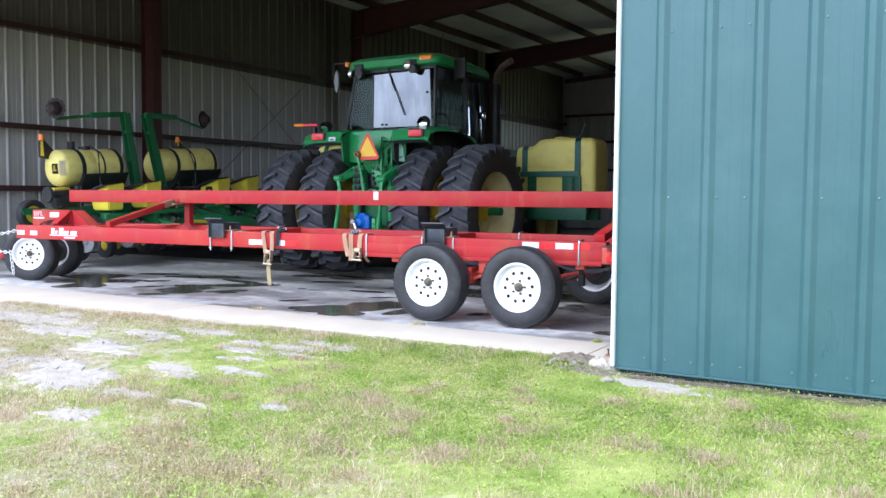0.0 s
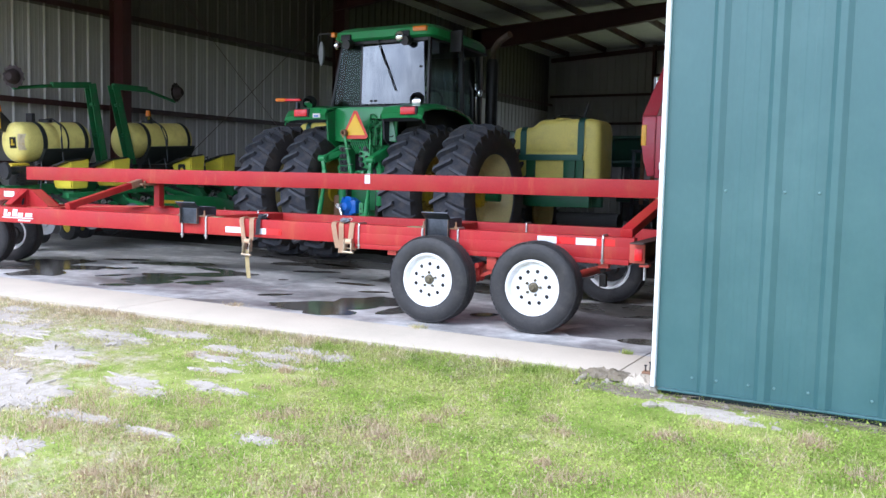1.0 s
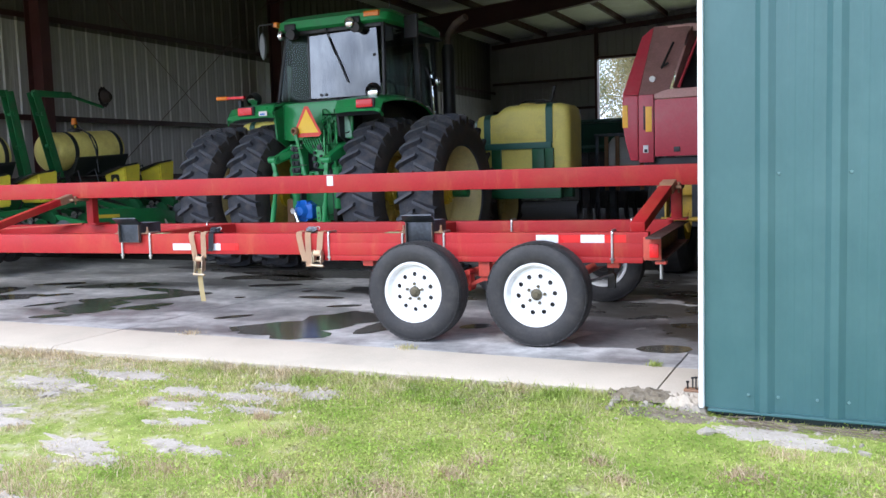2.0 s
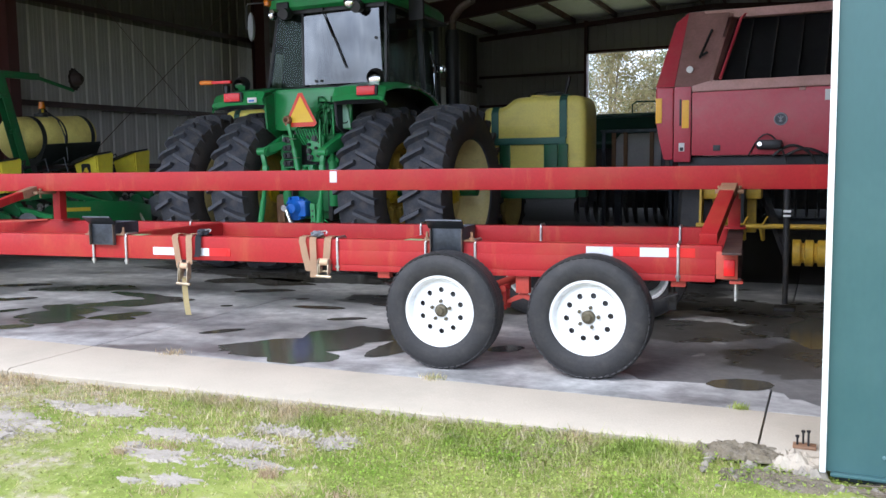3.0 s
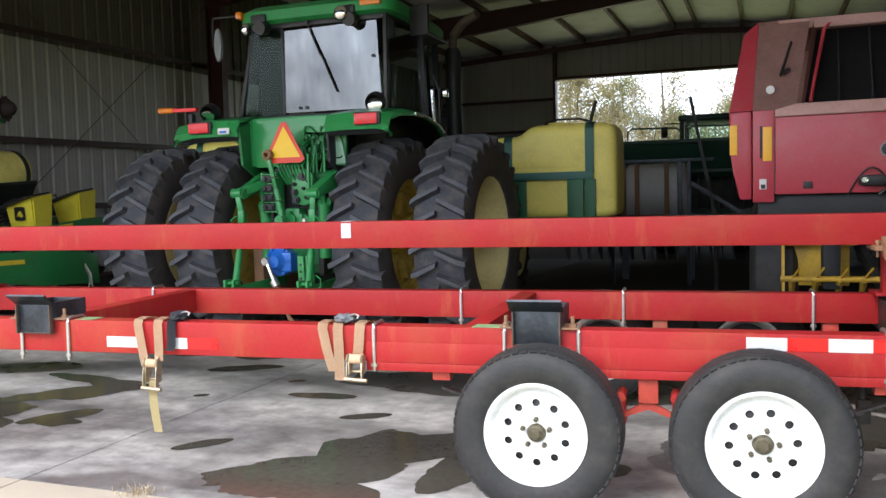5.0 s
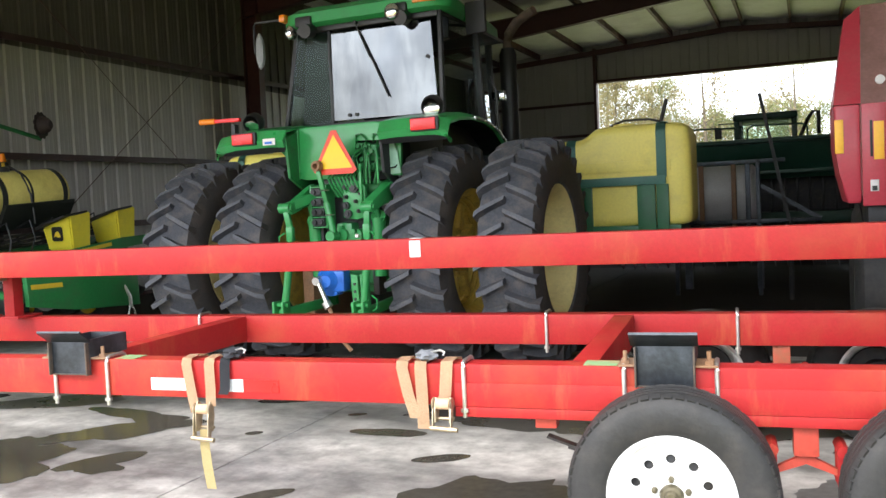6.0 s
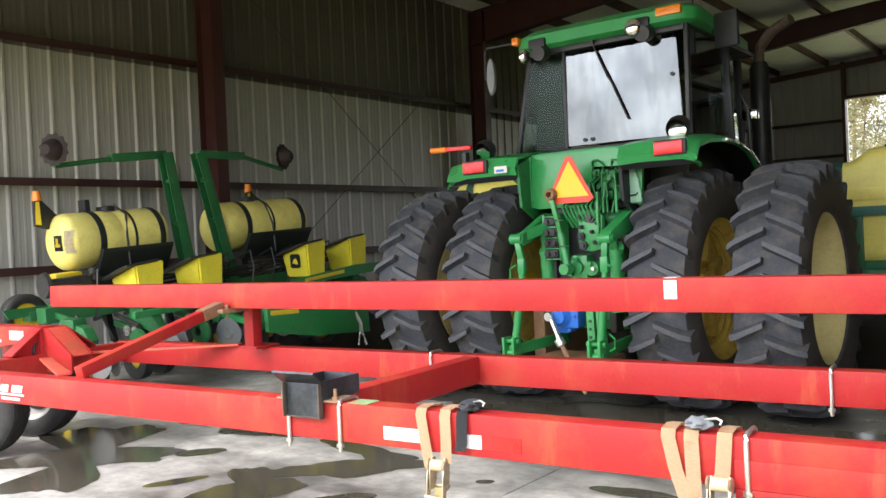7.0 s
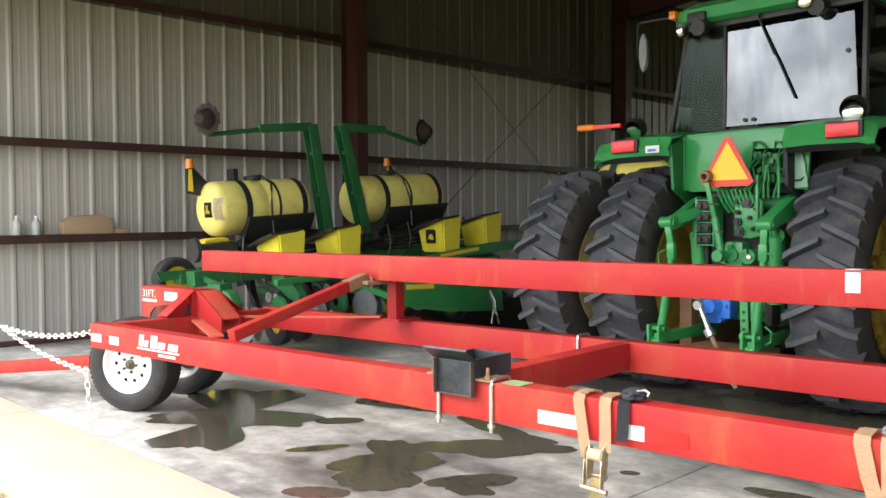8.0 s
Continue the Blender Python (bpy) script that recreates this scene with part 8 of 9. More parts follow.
prism(bm, [(-2.876, 1.816), (0.9, 1.834), (0.9, 1.92), (-2.74, 1.905), (-2.876, 1.868)], Matrix.Translation((0, BY + 0.04, 0)) @ XZ, 0.05, 0.01)
part("panel_rail", bm, BALER_DUSTY, B)
# rounded end with the tall shoulder
bm = bmesh.new()
prism(bm, [(-3.036, 1.22), (-3.12, 1.22), (-3.165, 1.42), (-3.19, 1.60), (-3.195, 1.865), (-3.036, 1.865)], Matrix.Translation((0, BY + 0.9, 0)) @ XZ, 0.9, 0.02)
part("end_panel", bm, BALER_RED, B)
bm = bmesh.new()
prism(bm, [(-3.03, 1.20), (-2.882, 1.20), (-2.882, 1.865), (-3.03, 1.865)], Matrix.Translation((0, BY + 0.03, 0)) @ XZ, 0.036, 0.008)
part("corner_panel", bm, BALER_RED, B)
bm = bmesh.new()


slab_quad(bm, [(-3.03, BY + 0.002, 1.858), (-2.74, BY + 0.002, 1.87), (-2.62, BY + 0.57, 2.60), (-2.99, BY + 0.57, 2.60)], 0.03)
part("shoulder_panel", bm, BALER_DUSTY, B, "dust covered sloping red panel")
bm = bmesh.new()
vs = [bm.verts.new(p) for p in ((-3.195, BY + 0.02, 1.868), (-3.032, BY + 0.004, 1.868), (-2.992, BY + 0.572, 2.60), (-3.10, BY + 0.50, 2.50), (-3.195, BY + 0.9, 1.868), (-3.10, BY + 0.9, 2.50), (-2.992, BY + 0.9, 2.60), (-3.032, BY + 0.9, 1.868))]
for f in ((0, 1, 2, 3), (0, 3, 5, 4), (3, 2, 6, 5), (4, 5, 6, 7), (1, 7, 6, 2), (0, 4, 7, 1)):
    bm.faces.new([vs[i] for i in f])
part("shoulder_end", bm, BALER_RED, B)
# dark opening with belts behind a bent tube frame
bm = bmesh.new()
slab_quad(bm, [(-2.70, BY + 0.08, 1.90), (0.9, BY + 0.08, 1.90), (0.9, BY + 0.70, 2.56), (-2.58, BY + 0.70, 2.56)], 0.02)
part("belt_guard", bm, BELT, B, "black belts behind the side opening")
for k in range(16):
    x = -2.45 + 0.215 * k
    bm = bmesh.new()
    beam(bm, (x, BY + 0.065, 1.92), (x + 0.03, BY + 0.67, 2.54), 0.012, 0.03)
    part("belt_rib", bm, BLACK_IRON, B)
bm = bmesh.new()
slab_quad(bm, [(-2.70, BY - 0.0, 1.915), (-2.675, BY + 0.09, 1.915), (-2.56, BY + 0.70, 2.57), (-2.595, BY + 0.57, 2.60)], 0.02)
part("opening_edge", bm, BALER_DUSTY, B)
bm = bmesh.new()
tube(bm, [(-2.64, BY + 0.01, 1.92), (-2.575, BY + 0.32, 2.25), (-2.525, BY + 0.52, 2.50), (-2.49, BY + 0.56, 2.545), (-2.40, BY + 0.57, 2.555), (0.9, BY + 0.57, 2.60)], 0.013, 10)
part("tube_frame", bm, BALER_RED, B)
bm = bmesh.new()
box(bm, -2.85, 0.9, BY + 0.55, BY + 1.9, 2.52, 2.60, 0.01)
box(bm, -3.0, 0.9, BY + 1.75, BY + 1.9, 1.25, 2.55, 0.01)
part("bale_chamber", bm, BALER_DUSTY, B)
# decals, latches and reflectors
for nm, x0, x1, z0, z1, mt, lab, yy in (("reflector", -3.190, -3.137, 1.55, 1.77, DECAL_AMBER, "amber yellow reflector strip", BY - 0.006), ("decal", -2.96, -2.90, 1.50, 1.745, DECAL_AMBER, "yellow warning decal", BY - 0.008),
                                        ("slot", -2.982, -2.966, 1.52, 1.755, BLACK_PLASTIC, "black slot", BY - 0.0075), ("decal", -2.985, -2.935, 1.295, 1.37, DECAL_WHITE, "small white decal with a dark mark", BY - 0.008), ("decal", -2.975, -2.945, 1.30, 1.33, DECAL_BLACK, "", BY - 0.012),
                                        ("decal", -1.80, -1.55, 1.70, 1.79, DECAL_WHITE, "white decal bar", BY - 0.004), ("decal", -1.76, -1.5, 1.545, 1.60, DECAL_WHITE, "white decal bar", BY - 0.004), ("decal", -1.76, -1.5, 1.47, 1.52, DECAL_WHITE, "white decal bar", BY - 0.004),
                                        ("latch", -2.69, -2.63, 1.295, 1.345, BLACK_PLASTIC, "black latch", BY - 0.006), ("latch", -2.0, -1.95, 1.79, 1.815, BALER_DUSTY, "", BY - 0.006)):
    bm = bmesh.new()
    box(bm, x0, x1, yy - 0.004, yy + 0.012, z0, z1, 0.002)
    part(nm, bm, mt, B, lab)
bm = bmesh.new()
rod(bm, (-2.14, BY - 0.004, 1.555), (-2.14, BY + 0.01, 1.555), 0.05, seg=28)
part("maker_badge", bm, mat("dark_badge", (0.03, 0.035, 0.05), 0.4), B, "round dark badge")
bm = bmesh.new()
lathe(bm, [(0.044, 0), (0.05, 0.003), (0.055, 0)], 28, Matrix.Translation((-2.14, BY - 0.006, 1.555)) @ Matrix.Rotation(radians(90), 4, "X"))
for a in (0, 35, -35):
    box(bm, -0.004, 0.004, -0.002, 0.002, -0.02, 0.034, 0, Matrix.Translation((-2.14, BY - 0.006, 1.55)) @ Matrix.Rotation(radians(a), 4, "Y"))
part("badge_ring", bm, mat("grey_badge_print", (0.34, 0.33, 0.36), 0.5), B)
slot = bmesh.new()
beam(slot, (-2.84, BY + 0.18, 2.13), (-2.76, BY + 0.38, 2.40), 0.012, 0.02)
beam(slot, (-2.83, BY + 0.20, 2.15), (-2.78, BY + 0.22, 2.18), 0.03, 0.02)
part("handle_slot", slot, BLACK_PLASTIC, B)
bm = bmesh.new()
rod(bm, (-2.91, BY + 0.10, 2.02), (-2.91, BY + 0.07, 2.02), 0.03)
part("marker_lamp", bm, DECAL_WHITE, B)
# knotter, hoses and chassis below
bm = bmesh.new()
box(bm, -2.33, -2.12, BY - 0.10, BY + 0.05, 1.30, 1.38, 0.03)
part("work_light", bm, BLACK_PLASTIC, B)
bm = bmesh.new()
lathe(bm, [(0, 0.0), (0.018, 0.0), (0.022, 0.01)], 14, Matrix.Translation((-2.30, BY - 0.105, 1.345)) @ Matrix.Rotation(radians(90), 4, "X"))
part("light_lens", bm, CHROME, B)
for x0, x1, zt, r in ((-2.40, -2.02, 1.43, 0.007), (-2.20, -1.80, 1.33, 0.012), (-2.10, -1.70, 1.30, 0.012)):
    bm = bmesh.new()
    pts = []
    for i in range(13):
        f = i / 12
        pts.append((x0 + (x1 - x0) * f, BY - 0.05 * math.sin(math.pi * f), 1.24 + (zt - 1.24) * math.sin(math.pi * min(f * 1.25, 1)) - 0.30 * max(0, f - 0.8) / 0.2))
    tube(bm, pts, r, 8)
    part("hose", bm, BLACK_PLASTIC, B)
bm = bmesh.new()
box(bm, -3.0, 0.9, BY + 0.07, BY + 1.8, 1.08, 1.25, 0.02)
box(bm, -2.55, -2.43, BY + 0.15, BY + 1.7, 0.55, 1.1, 0.02)
box(bm, -1.2, 0.6, BY + 0.30, BY + 1.6, 0.5, 1.1, 0.05)
rod(bm, (-2.62, BY + 0.95, 0.6), (-1.2, BY + 0.95, 0.6), 0.06)
part("chassis", bm, BELT, B)
for k in range(2):
    w = group_part("wheel", B, pose(-2.88 if k == 0 else 0.3, BY + 0.95, 0.60))
    bm = bmesh.new()
    lathe(bm, [(0.28, -0.16), (0.42, -0.185), (0.55, -0.17), (0.60, -0.13), (0.60, 0.13), (0.55, 0.17), (0.42, 0.185), (0.28, 0.16)], 40, Matrix.Rotation(radians(90), 4, "Y"), True)
    place("tyre", mesh_of(bm, RUBBER), w, Matrix.Identity(4))
    bm = bmesh.new()
    lathe(bm, [(0, -0.05), (0.15, -0.05), (0.2, -0.02), (0.28, -0.15), (0.30, -0.16), (0.28, 0.15), (0.15, 0.05), (0, 0.05)], 30, Matrix.Rotation(radians(90), 4, "Y"))
    place("rim", mesh_of(bm, YELLOW), w, Matrix.Identity(4))
# yellow pickup: cover, bars, tines and the ribbed press roller
bm = bmesh.new()
prism(bm, [(BY + 0.25, 0.98), (BY + 0.55, 1.00), (BY + 0.55, 0.55), (BY + 0.20, 0.52)], Matrix.Translation((-2.83, 0, 0)) @ YZ, 0.02)
box(bm, -2.81, -2.30, BY + 0.30, BY + 0.50, 0.86, 0.98, 0.02)
box(bm, -2.81, -2.35, BY + 0.42, BY + 0.50, 0.55, 0.90, 0.01)
part("pickup_cover", bm, HARVEST_YELLOW, B)
bm = bmesh.new()
rod(bm, (-2.84, BY + 0.12, 0.63), (0.8, BY + 0.12, 0.63), 0.022)
part("tine_bar", bm, HARVEST_YELLOW, B)
for k in range(4):
    x = -2.76 + 0.16 * k
    bm = bmesh.new()
    rod(bm, (x, BY + 0.12, 0.63), (x + 0.05, BY + 0.02, 0.72), 0.008, seg=6)
    rod(bm, (x, BY + 0.12, 0.63), (x, BY + 0.30, 0.50), 0.03, 0.02, seg=6)
    part("tine", bm, HARVEST_YELLOW, B)
bm = bmesh.new()
lathe(bm, [(0, 0)] + [p for k in range(28) for p in ((0.115, 0.10 * k), (0.115, 0.10 * k + 0.062), (0.085, 0.10 * k + 0.072), (0.085, 0.10 * k + 0.092))] + [(0, 2.8)], 28, Matrix.Translation((-2.02, BY + 0.05, 0.41)) @ turn)
part("press_roller", bm, HARVEST_YELLOW, B, "yellow ribbed roller")
bm = bmesh.new()
box(bm, -2.10, -2.05, BY - 0.02, BY + 0.5, 0.36, 0.46, 0.01)
beam(bm, (-2.08, BY + 0.05, 0.41), (-2.3, BY + 0.6, 0.9), 0.05, 0.07)
part("roller_arm", bm, BLACK_IRON, B)
# parking jack beside the trailer's rear
bm = bmesh.new()
rod(bm, (-2.05, BY - 0.55, 0.05), (-2.05, BY - 0.55, 0.45), 0.022)
rod(bm, (-2.05, BY - 0.55, 0.40), (-2.05, BY - 0.55, 1.05), 0.026)
box(bm, -2.13, -1.97, BY - 0.63, BY - 0.47, 0.0, 0.03, 0.005)
beam(bm, (-2.05, BY - 0.55, 0.98), (-2.05, BY + 0.15, 1.10), 0.05, 0.05)
rod(bm, (-2.05, BY - 0.60, 1.0), (-1.87, BY - 0.62, 1.02), 0.012)
part("parking_jack", bm, BLACK_IRON, B)
bm = bmesh.new()
box(bm, -2.075, -2.02, BY - 0.60, BY - 0.585, 0.79, 0.81)
box(bm, -2.075, -2.02, BY - 0.60, BY - 0.585, 0.755, 0.77)
part("jack_label", bm, DECAL_WHITE, B)

# ---- drill and far tractor towards the back doorway ----
drill = thing("grain_drill", (-3.2, 20.0, 0), "dark green grain drill with a grey tank", "drill")
bm = bmesh.new()
prism(bm, [(19.5, 2.12), (20.6, 2.12), (20.4, 1.55), (19.75, 1.52)], Matrix.Translation((-6.7, 0, 0)) @ YZ, 6.5, 0.02)
part("hopper", bm, HOPPER_GREEN, drill)
bm = bmesh.new()
box(bm, -6.75, -0.2, 19.45, 20.65, 2.125, 2.20, 0.02)
part("hopper_lid", bm, HOPPER_GREEN, drill)
bm = bmesh.new()
box(bm, -6.7, -0.2, 19.6, 19.75, 1.60, 1.66, 0.01)
box(bm, -6.6, -0.2, 19.8, 20.3, 0.75, 0.95, 0.02)
part("drill_frame", bm, HOPPER_GREEN, drill)
for k in range(32):
    x = -6.5 + 0.2 * k
    bm = bmesh.new()
    lathe(bm, [(0, -0.012), (0.16, -0.010), (0.23, 0), (0.16, 0.010), (0, 0.012)], 20, Matrix.Translation((x, 19.85 + 0.1 * (k % 2), 0.23)) @ Matrix.Rotation(radians(82), 4, "Y"))
    box(bm, x - 0.02, x + 0.02, 19.86, 19.98, 0.20, 0.78, 0.008)
    part("opener_disc", bm, BLACK_IRON, drill, "dark opener disc on its arm")
# dark panel added to block the bright doorway behind the drill
bm = bmesh.new()
box(bm, -6.6, -0.2, 20.31, 20.35, 0.30, 1.56)
part("rear_dark_panel", bm, BLACK_IRON, drill)
for k in range(32):
    x = -6.5 + 0.2 * k
    bm = bmesh.new()
    tube(bm, [(x, 19.85, 1.56), (x + 0.01, 19.80, 1.25), (x - 0.01, 19.84, 0.95), (x, 19.9, 0.55)], 0.022, 7)
    part("seed_tube", bm, BLACK_PLASTIC, drill)
for x0 in (-5.3, -4.25):
    bm = bmesh.new()
    tube(bm, [(x0, 19.5, 2.20), (x0, 19.5, 2.36), (x0 + 0.08, 19.5, 2.42), (x0 + 0.85, 19.5, 2.40), (x0 + 0.93, 19.5, 2.34), (x0 + 0.93, 19.5, 2.20)], 0.017)
    part("hand_rail", bm, HOPPER_GREEN, drill)
spray = thing("spray_tank", (-4.4, 16.1, 0), "grey tank in a rusty steel rack", "tank")
bm = bmesh.new()
lathe(bm, [(0, 0), (0.34, 0.0), (0.40, 0.05), (0.40, 0.82), (0.34, 0.88), (0, 0.88)], 32, Matrix.Translation((-4.83, 16.15, 1.28)) @ turn)
part("tank", bm, GREY_POLY, spray)
for x in (-4.80, -4.62, -4.22, -4.05):
    bm = bmesh.new()
    box(bm, x - 0.03, x + 0.03, 15.70, 15.745, 0.80, 1.70, 0.005)
    part("rack_post", bm, BARE_RUST if x != -4.05 else BLACK_STEEL, spray)
bm = bmesh.new()
box(bm, -5.0, -3.6, 15.68, 15.74, 1.68, 1.73, 0.005)
box(bm, -5.0, -3.2, 15.68, 15.74, 0.92, 0.97, 0.005)
box(bm, -3.95, -3.9, 15.68, 15.74, 0.0, 1.73, 0.005)
box(bm, -4.98, -4.93, 15.68, 15.74, 0.0, 1.73, 0.005)
beam(bm, (-3.9, 15.71, 1.40), (-3.2, 15.71, 0.95), 0.04, 0.05)
box(bm, -4.95, -3.92, 15.75, 16.55, 0.78, 0.86)
box(bm, -4.95, -4.85, 16.45, 16.55, 0.0, 0.8)
box(bm, -4.0, -3.92, 16.45, 16.55, 0.0, 0.8)
part("rack", bm, BLACK_STEEL, spray)
auger = thing("folded_boom", (-3.75, 15.2, 0), "dark folded sprayer boom leaning upright", "boom")
bm = bmesh.new()
beam(bm, (-3.55, 15.2, 0.9), (-3.86, 15.2, 2.50), 0.04, 0.04)
rod(bm, (-3.55, 15.2, 0.0), (-3.55, 15.2, 0.95), 0.03)
part("boom_tube", bm, BLACK_IRON, auger)
far = thing("far_tractor", (-4.1, 23.6, 0), "dark tractor parked with its cab before the back doorway", "tractor")
for sx in (-0.55, 0.55):
    for yy in (22.9, 24.2):
        bm = bmesh.new()
        box(bm, -4.1 + sx - 0.05, -4.1 + sx + 0.05, yy - 0.05, yy + 0.05, 2.15, 2.76, 0.01)
        part("cab_post", bm, HOPPER_GREEN, far)
bm = bmesh.new()
box(bm, -4.72, -3.48, 22.8, 24.3, 2.76, 2.90, 0.05)
part("cab_roof", bm, HOPPER_GREEN, far)
bm = bmesh.new()
box(bm, -4.66, -3.54, 22.85, 24.25, 1.0, 2.15, 0.03)
part("cab", bm, HOPPER_GREEN, far)
bm = bmesh.new()
box(bm, -4.55, -3.65, 22.88, 22.90, 2.15, 2.76)
part("cab_glass", bm, CAB_GLASS, far)
bm = bmesh.new()
box(bm, -4.4, -3.8, 21.4, 22.85, 1.0, 1.9, 0.1)
part("hood", bm, HOPPER_GREEN, far)
for sx, yy, r in ((-0.85, 23.8, 0.8), (0.85, 23.8, 0.8), (-0.75, 21.7, 0.55), (0.75, 21.7, 0.55)):
    bm = bmesh.new()
    lathe(bm, [(r * 0.55, -0.2), (r * 0.9, -0.22), (r, -0.16), (r, 0.16), (r * 0.9, 0.22), (r * 0.55, 0.2)], 32, Matrix.Translation((-4.1 + sx, yy, r)) @ turn, True)
    lathe(bm, [(0, 0.05), (r * 0.5, 0.08), (r * 0.56, 0.15), (r * 0.56, -0.15), (0, -0.05)], 24, Matrix.Translation((-4.1 + sx, yy, r)) @ turn)
    part("wheel", bm, RUBBER, far)
bm = bmesh.new()
tube(bm, [(-4.7, 22.8, 2.72), (-5.0, 22.75, 2.72), (-5.0, 22.75, 2.55)], 0.015)
box(bm, -5.07, -4.93, 22.72, 22.76, 2.42, 2.66, 0.02)
part("mirror", bm, BLACK_PLASTIC, far)
bm = bmesh.new()
tube(bm, [(-3.45, 22.8, 2.35), (-3.3, 22.8, 2.7), (-3.2, 22.8, 2.85), (-3.1, 22.8, 2.85), (-3.1, 22.8, 2.4)], 0.04)
part("exhaust", bm, BLACK_PLASTIC, far)


# ---- trees ----
def tree(x, y, height, spread, seed, leaves, bare=0.0, material=LEAF_GREEN, base=-0.12, size=0.2):
    rng = random.Random(seed)
    t = thing("tree", (x, y, base), "tall tree with thin autumn leaves" if material is LEAF_AUTUMN else "leafy green tree beyond the shed", "tree", "trees beyond the shed")
    bm = bmesh.new()
    lean = (rng.uniform(-.5, .5), rng.uniform(-.5, .5))
    trunk = [(x + lean[0] * f * 1.2 + 0.12 * math.sin(5 * f + seed), y + lean[1] * f, base + height * 0.92 * f) for f in [k / 7 for k in range(8)]]
    tube(bm, trunk, [0.02 * height * (1 - 0.86 * k / 7) for k in range(8)], 9)
    tips = []
    for k in range(15):
        f = rng.uniform(0.3, 0.95)
        p = Vector(trunk[0]).lerp(Vector(trunk[-1]), f)
        a = rng.uniform(0, 6.28)
        ln = spread * (1.15 - 0.75 * f) * rng.uniform(0.6, 1.15)
        q = p + Vector((math.cos(a) * ln * 0.55, math.sin(a) * ln * 0.55, ln * 0.35))
        e = p + Vector((math.cos(a + .3) * ln, math.sin(a + .3) * ln, ln * rng.uniform(0.45, 1.0)))
        tube(bm, [p, q, e], [0.0075 * height * (1.1 - f), 0.005 * height * (1.1 - f), 0.012], 6)
        tips += [(q, ln), (e, ln), (p.lerp(e, 0.75), ln)]
        for _ in range(3):
            e2 = e + Vector((rng.uniform(-1, 1), rng.uniform(-1, 1), rng.uniform(0.2, 1))) * ln * 0.4
            tube(bm, [q.lerp(e, 0.6), e2], [0.018, 0.006], 5)
            tips.append((e2, ln))
    part("trunk", bm, BARK, t)
    count = int(leaves * (1 - bare))
    if count:
        r = np.random.RandomState(seed)
        idx = r.randint(0, len(tips), count)
        cen = np.array([tips[i][0][:] for i in idx]) - np.array((x, y, base))
        rad = np.array([tips[i][1] for i in idx])[:, None] * 0.22 + 0.12
        cen = cen + r.normal(size=(count, 3)) * rad * np.array((1, 1, 0.75))
        u = r.normal(size=(count, 3))
        u /= np.linalg.norm(u, axis=1)[:, None]
        w = np.cross(u, r.normal(size=(count, 3)))
        w /= np.linalg.norm(w, axis=1)[:, None]
        s = size * (0.5 + r.rand(count, 1))
        verts = np.stack([cen - u * s, cen + w * s * 0.5, cen + u * s, cen - w * s * 0.5], 1).reshape(-1, 3)
        faces = np.arange(count * 4).reshape(-1, 4)
        ob = fast("crown", verts, faces, material)
        ob.parent = t
        tagged(ob, "loose crown of small leaves", "", "", "stuff")
    return t


random.seed(21)
k = 0
for x, y, hgt, sp, leaves, mt in ((-19.5, 58, 12, 3.2, 2600, LEAF_GREEN), (-16.6, 55, 11, 2.8, 2200, LEAF_GREEN), (-14.6, 58, 10.5, 2.6, 2000, LEAF_GREEN), (-13.2, 53, 8.4, 2.2, 1500, LEAF_AUTUMN), (-11.9, 57, 9.6, 2.2, 1300, LEAF_GREEN),
                                  (-10.6, 54, 7.6, 2.0, 1000, LEAF_AUTUMN), (-8.7, 55, 9.6, 2.1, 600, LEAF_AUTUMN), (-9.4, 60, 7.0, 2.2, 1700, LEAF_GREEN), (-7.3, 58, 6.2, 2.1, 1700, LEAF_GREEN), (-6.0, 62, 7.4, 2.3, 1700, LEAF_AUTUMN),
                                  (-4.6, 57, 6.0, 2.0, 1500, LEAF_GREEN), (-4.0, 52, 8.8, 2.2, 420, LEAF_AUTUMN), (-2.6, 60, 6.6, 2.2, 1600, LEAF_GREEN), (-0.6, 56, 6.0, 2.2, 1300, LEAF_GREEN), (2.5, 58, 9, 3, 1500, LEAF_GREEN)):
    k += 1
    tree(x, y, hgt, sp, 30 + k, leaves * 5, 0, mt, size=0.065)
# low thicket along the far edge of the yard
r = np.random.RandomState(5)
n = 26000
cx = r.uniform(-30, 14, n)
cen = np.stack([cx, 63 + r.normal(size=n) * 1.3, -0.1 + np.abs(r.normal(size=n)) * (0.9 + 0.4 * np.sin(cx * 0.9) + 0.3 * np.sin(cx * 2.3))], 1)
u = r.normal(size=(n, 3))
u /= np.linalg.norm(u, axis=1)[:, None]
w = np.cross(u, r.normal(size=(n, 3)))
w /= np.linalg.norm(w, axis=1)[:, None]
s = 0.22 * (0.5 + r.rand(n, 1))
bush = fast("thicket", np.stack([cen - u * s, cen + w * s * 0.5, cen + u * s, cen - w * s * 0.5], 1).reshape(-1, 3), np.arange(n * 4).reshape(-1, 4), LEAF_GREEN)
tagged(bush, "low green thicket beyond the yard", "bushes", "", "stuff")
# wood edge across the yard, mirrored in the tractor's rear window
n = 24000
cx = r.uniform(-60, 50, n)
top = 3.2 + 1.1 * np.sin(cx * 0.21) + 0.9 * np.sin(cx * 0.53 + 1) + 0.6 * np.sin(cx * 1.3)
cen = np.stack([cx, -62 + r.normal(size=n) * 2, -0.5 + r.rand(n) ** 0.8 * top], 1)
u = r.normal(size=(n, 3))
u /= np.linalg.norm(u, axis=1)[:, None]
w = np.cross(u, r.normal(size=(n, 3)))
w /= np.linalg.norm(w, axis=1)[:, None]
s = 0.6 * (0.5 + r.rand(n, 1))
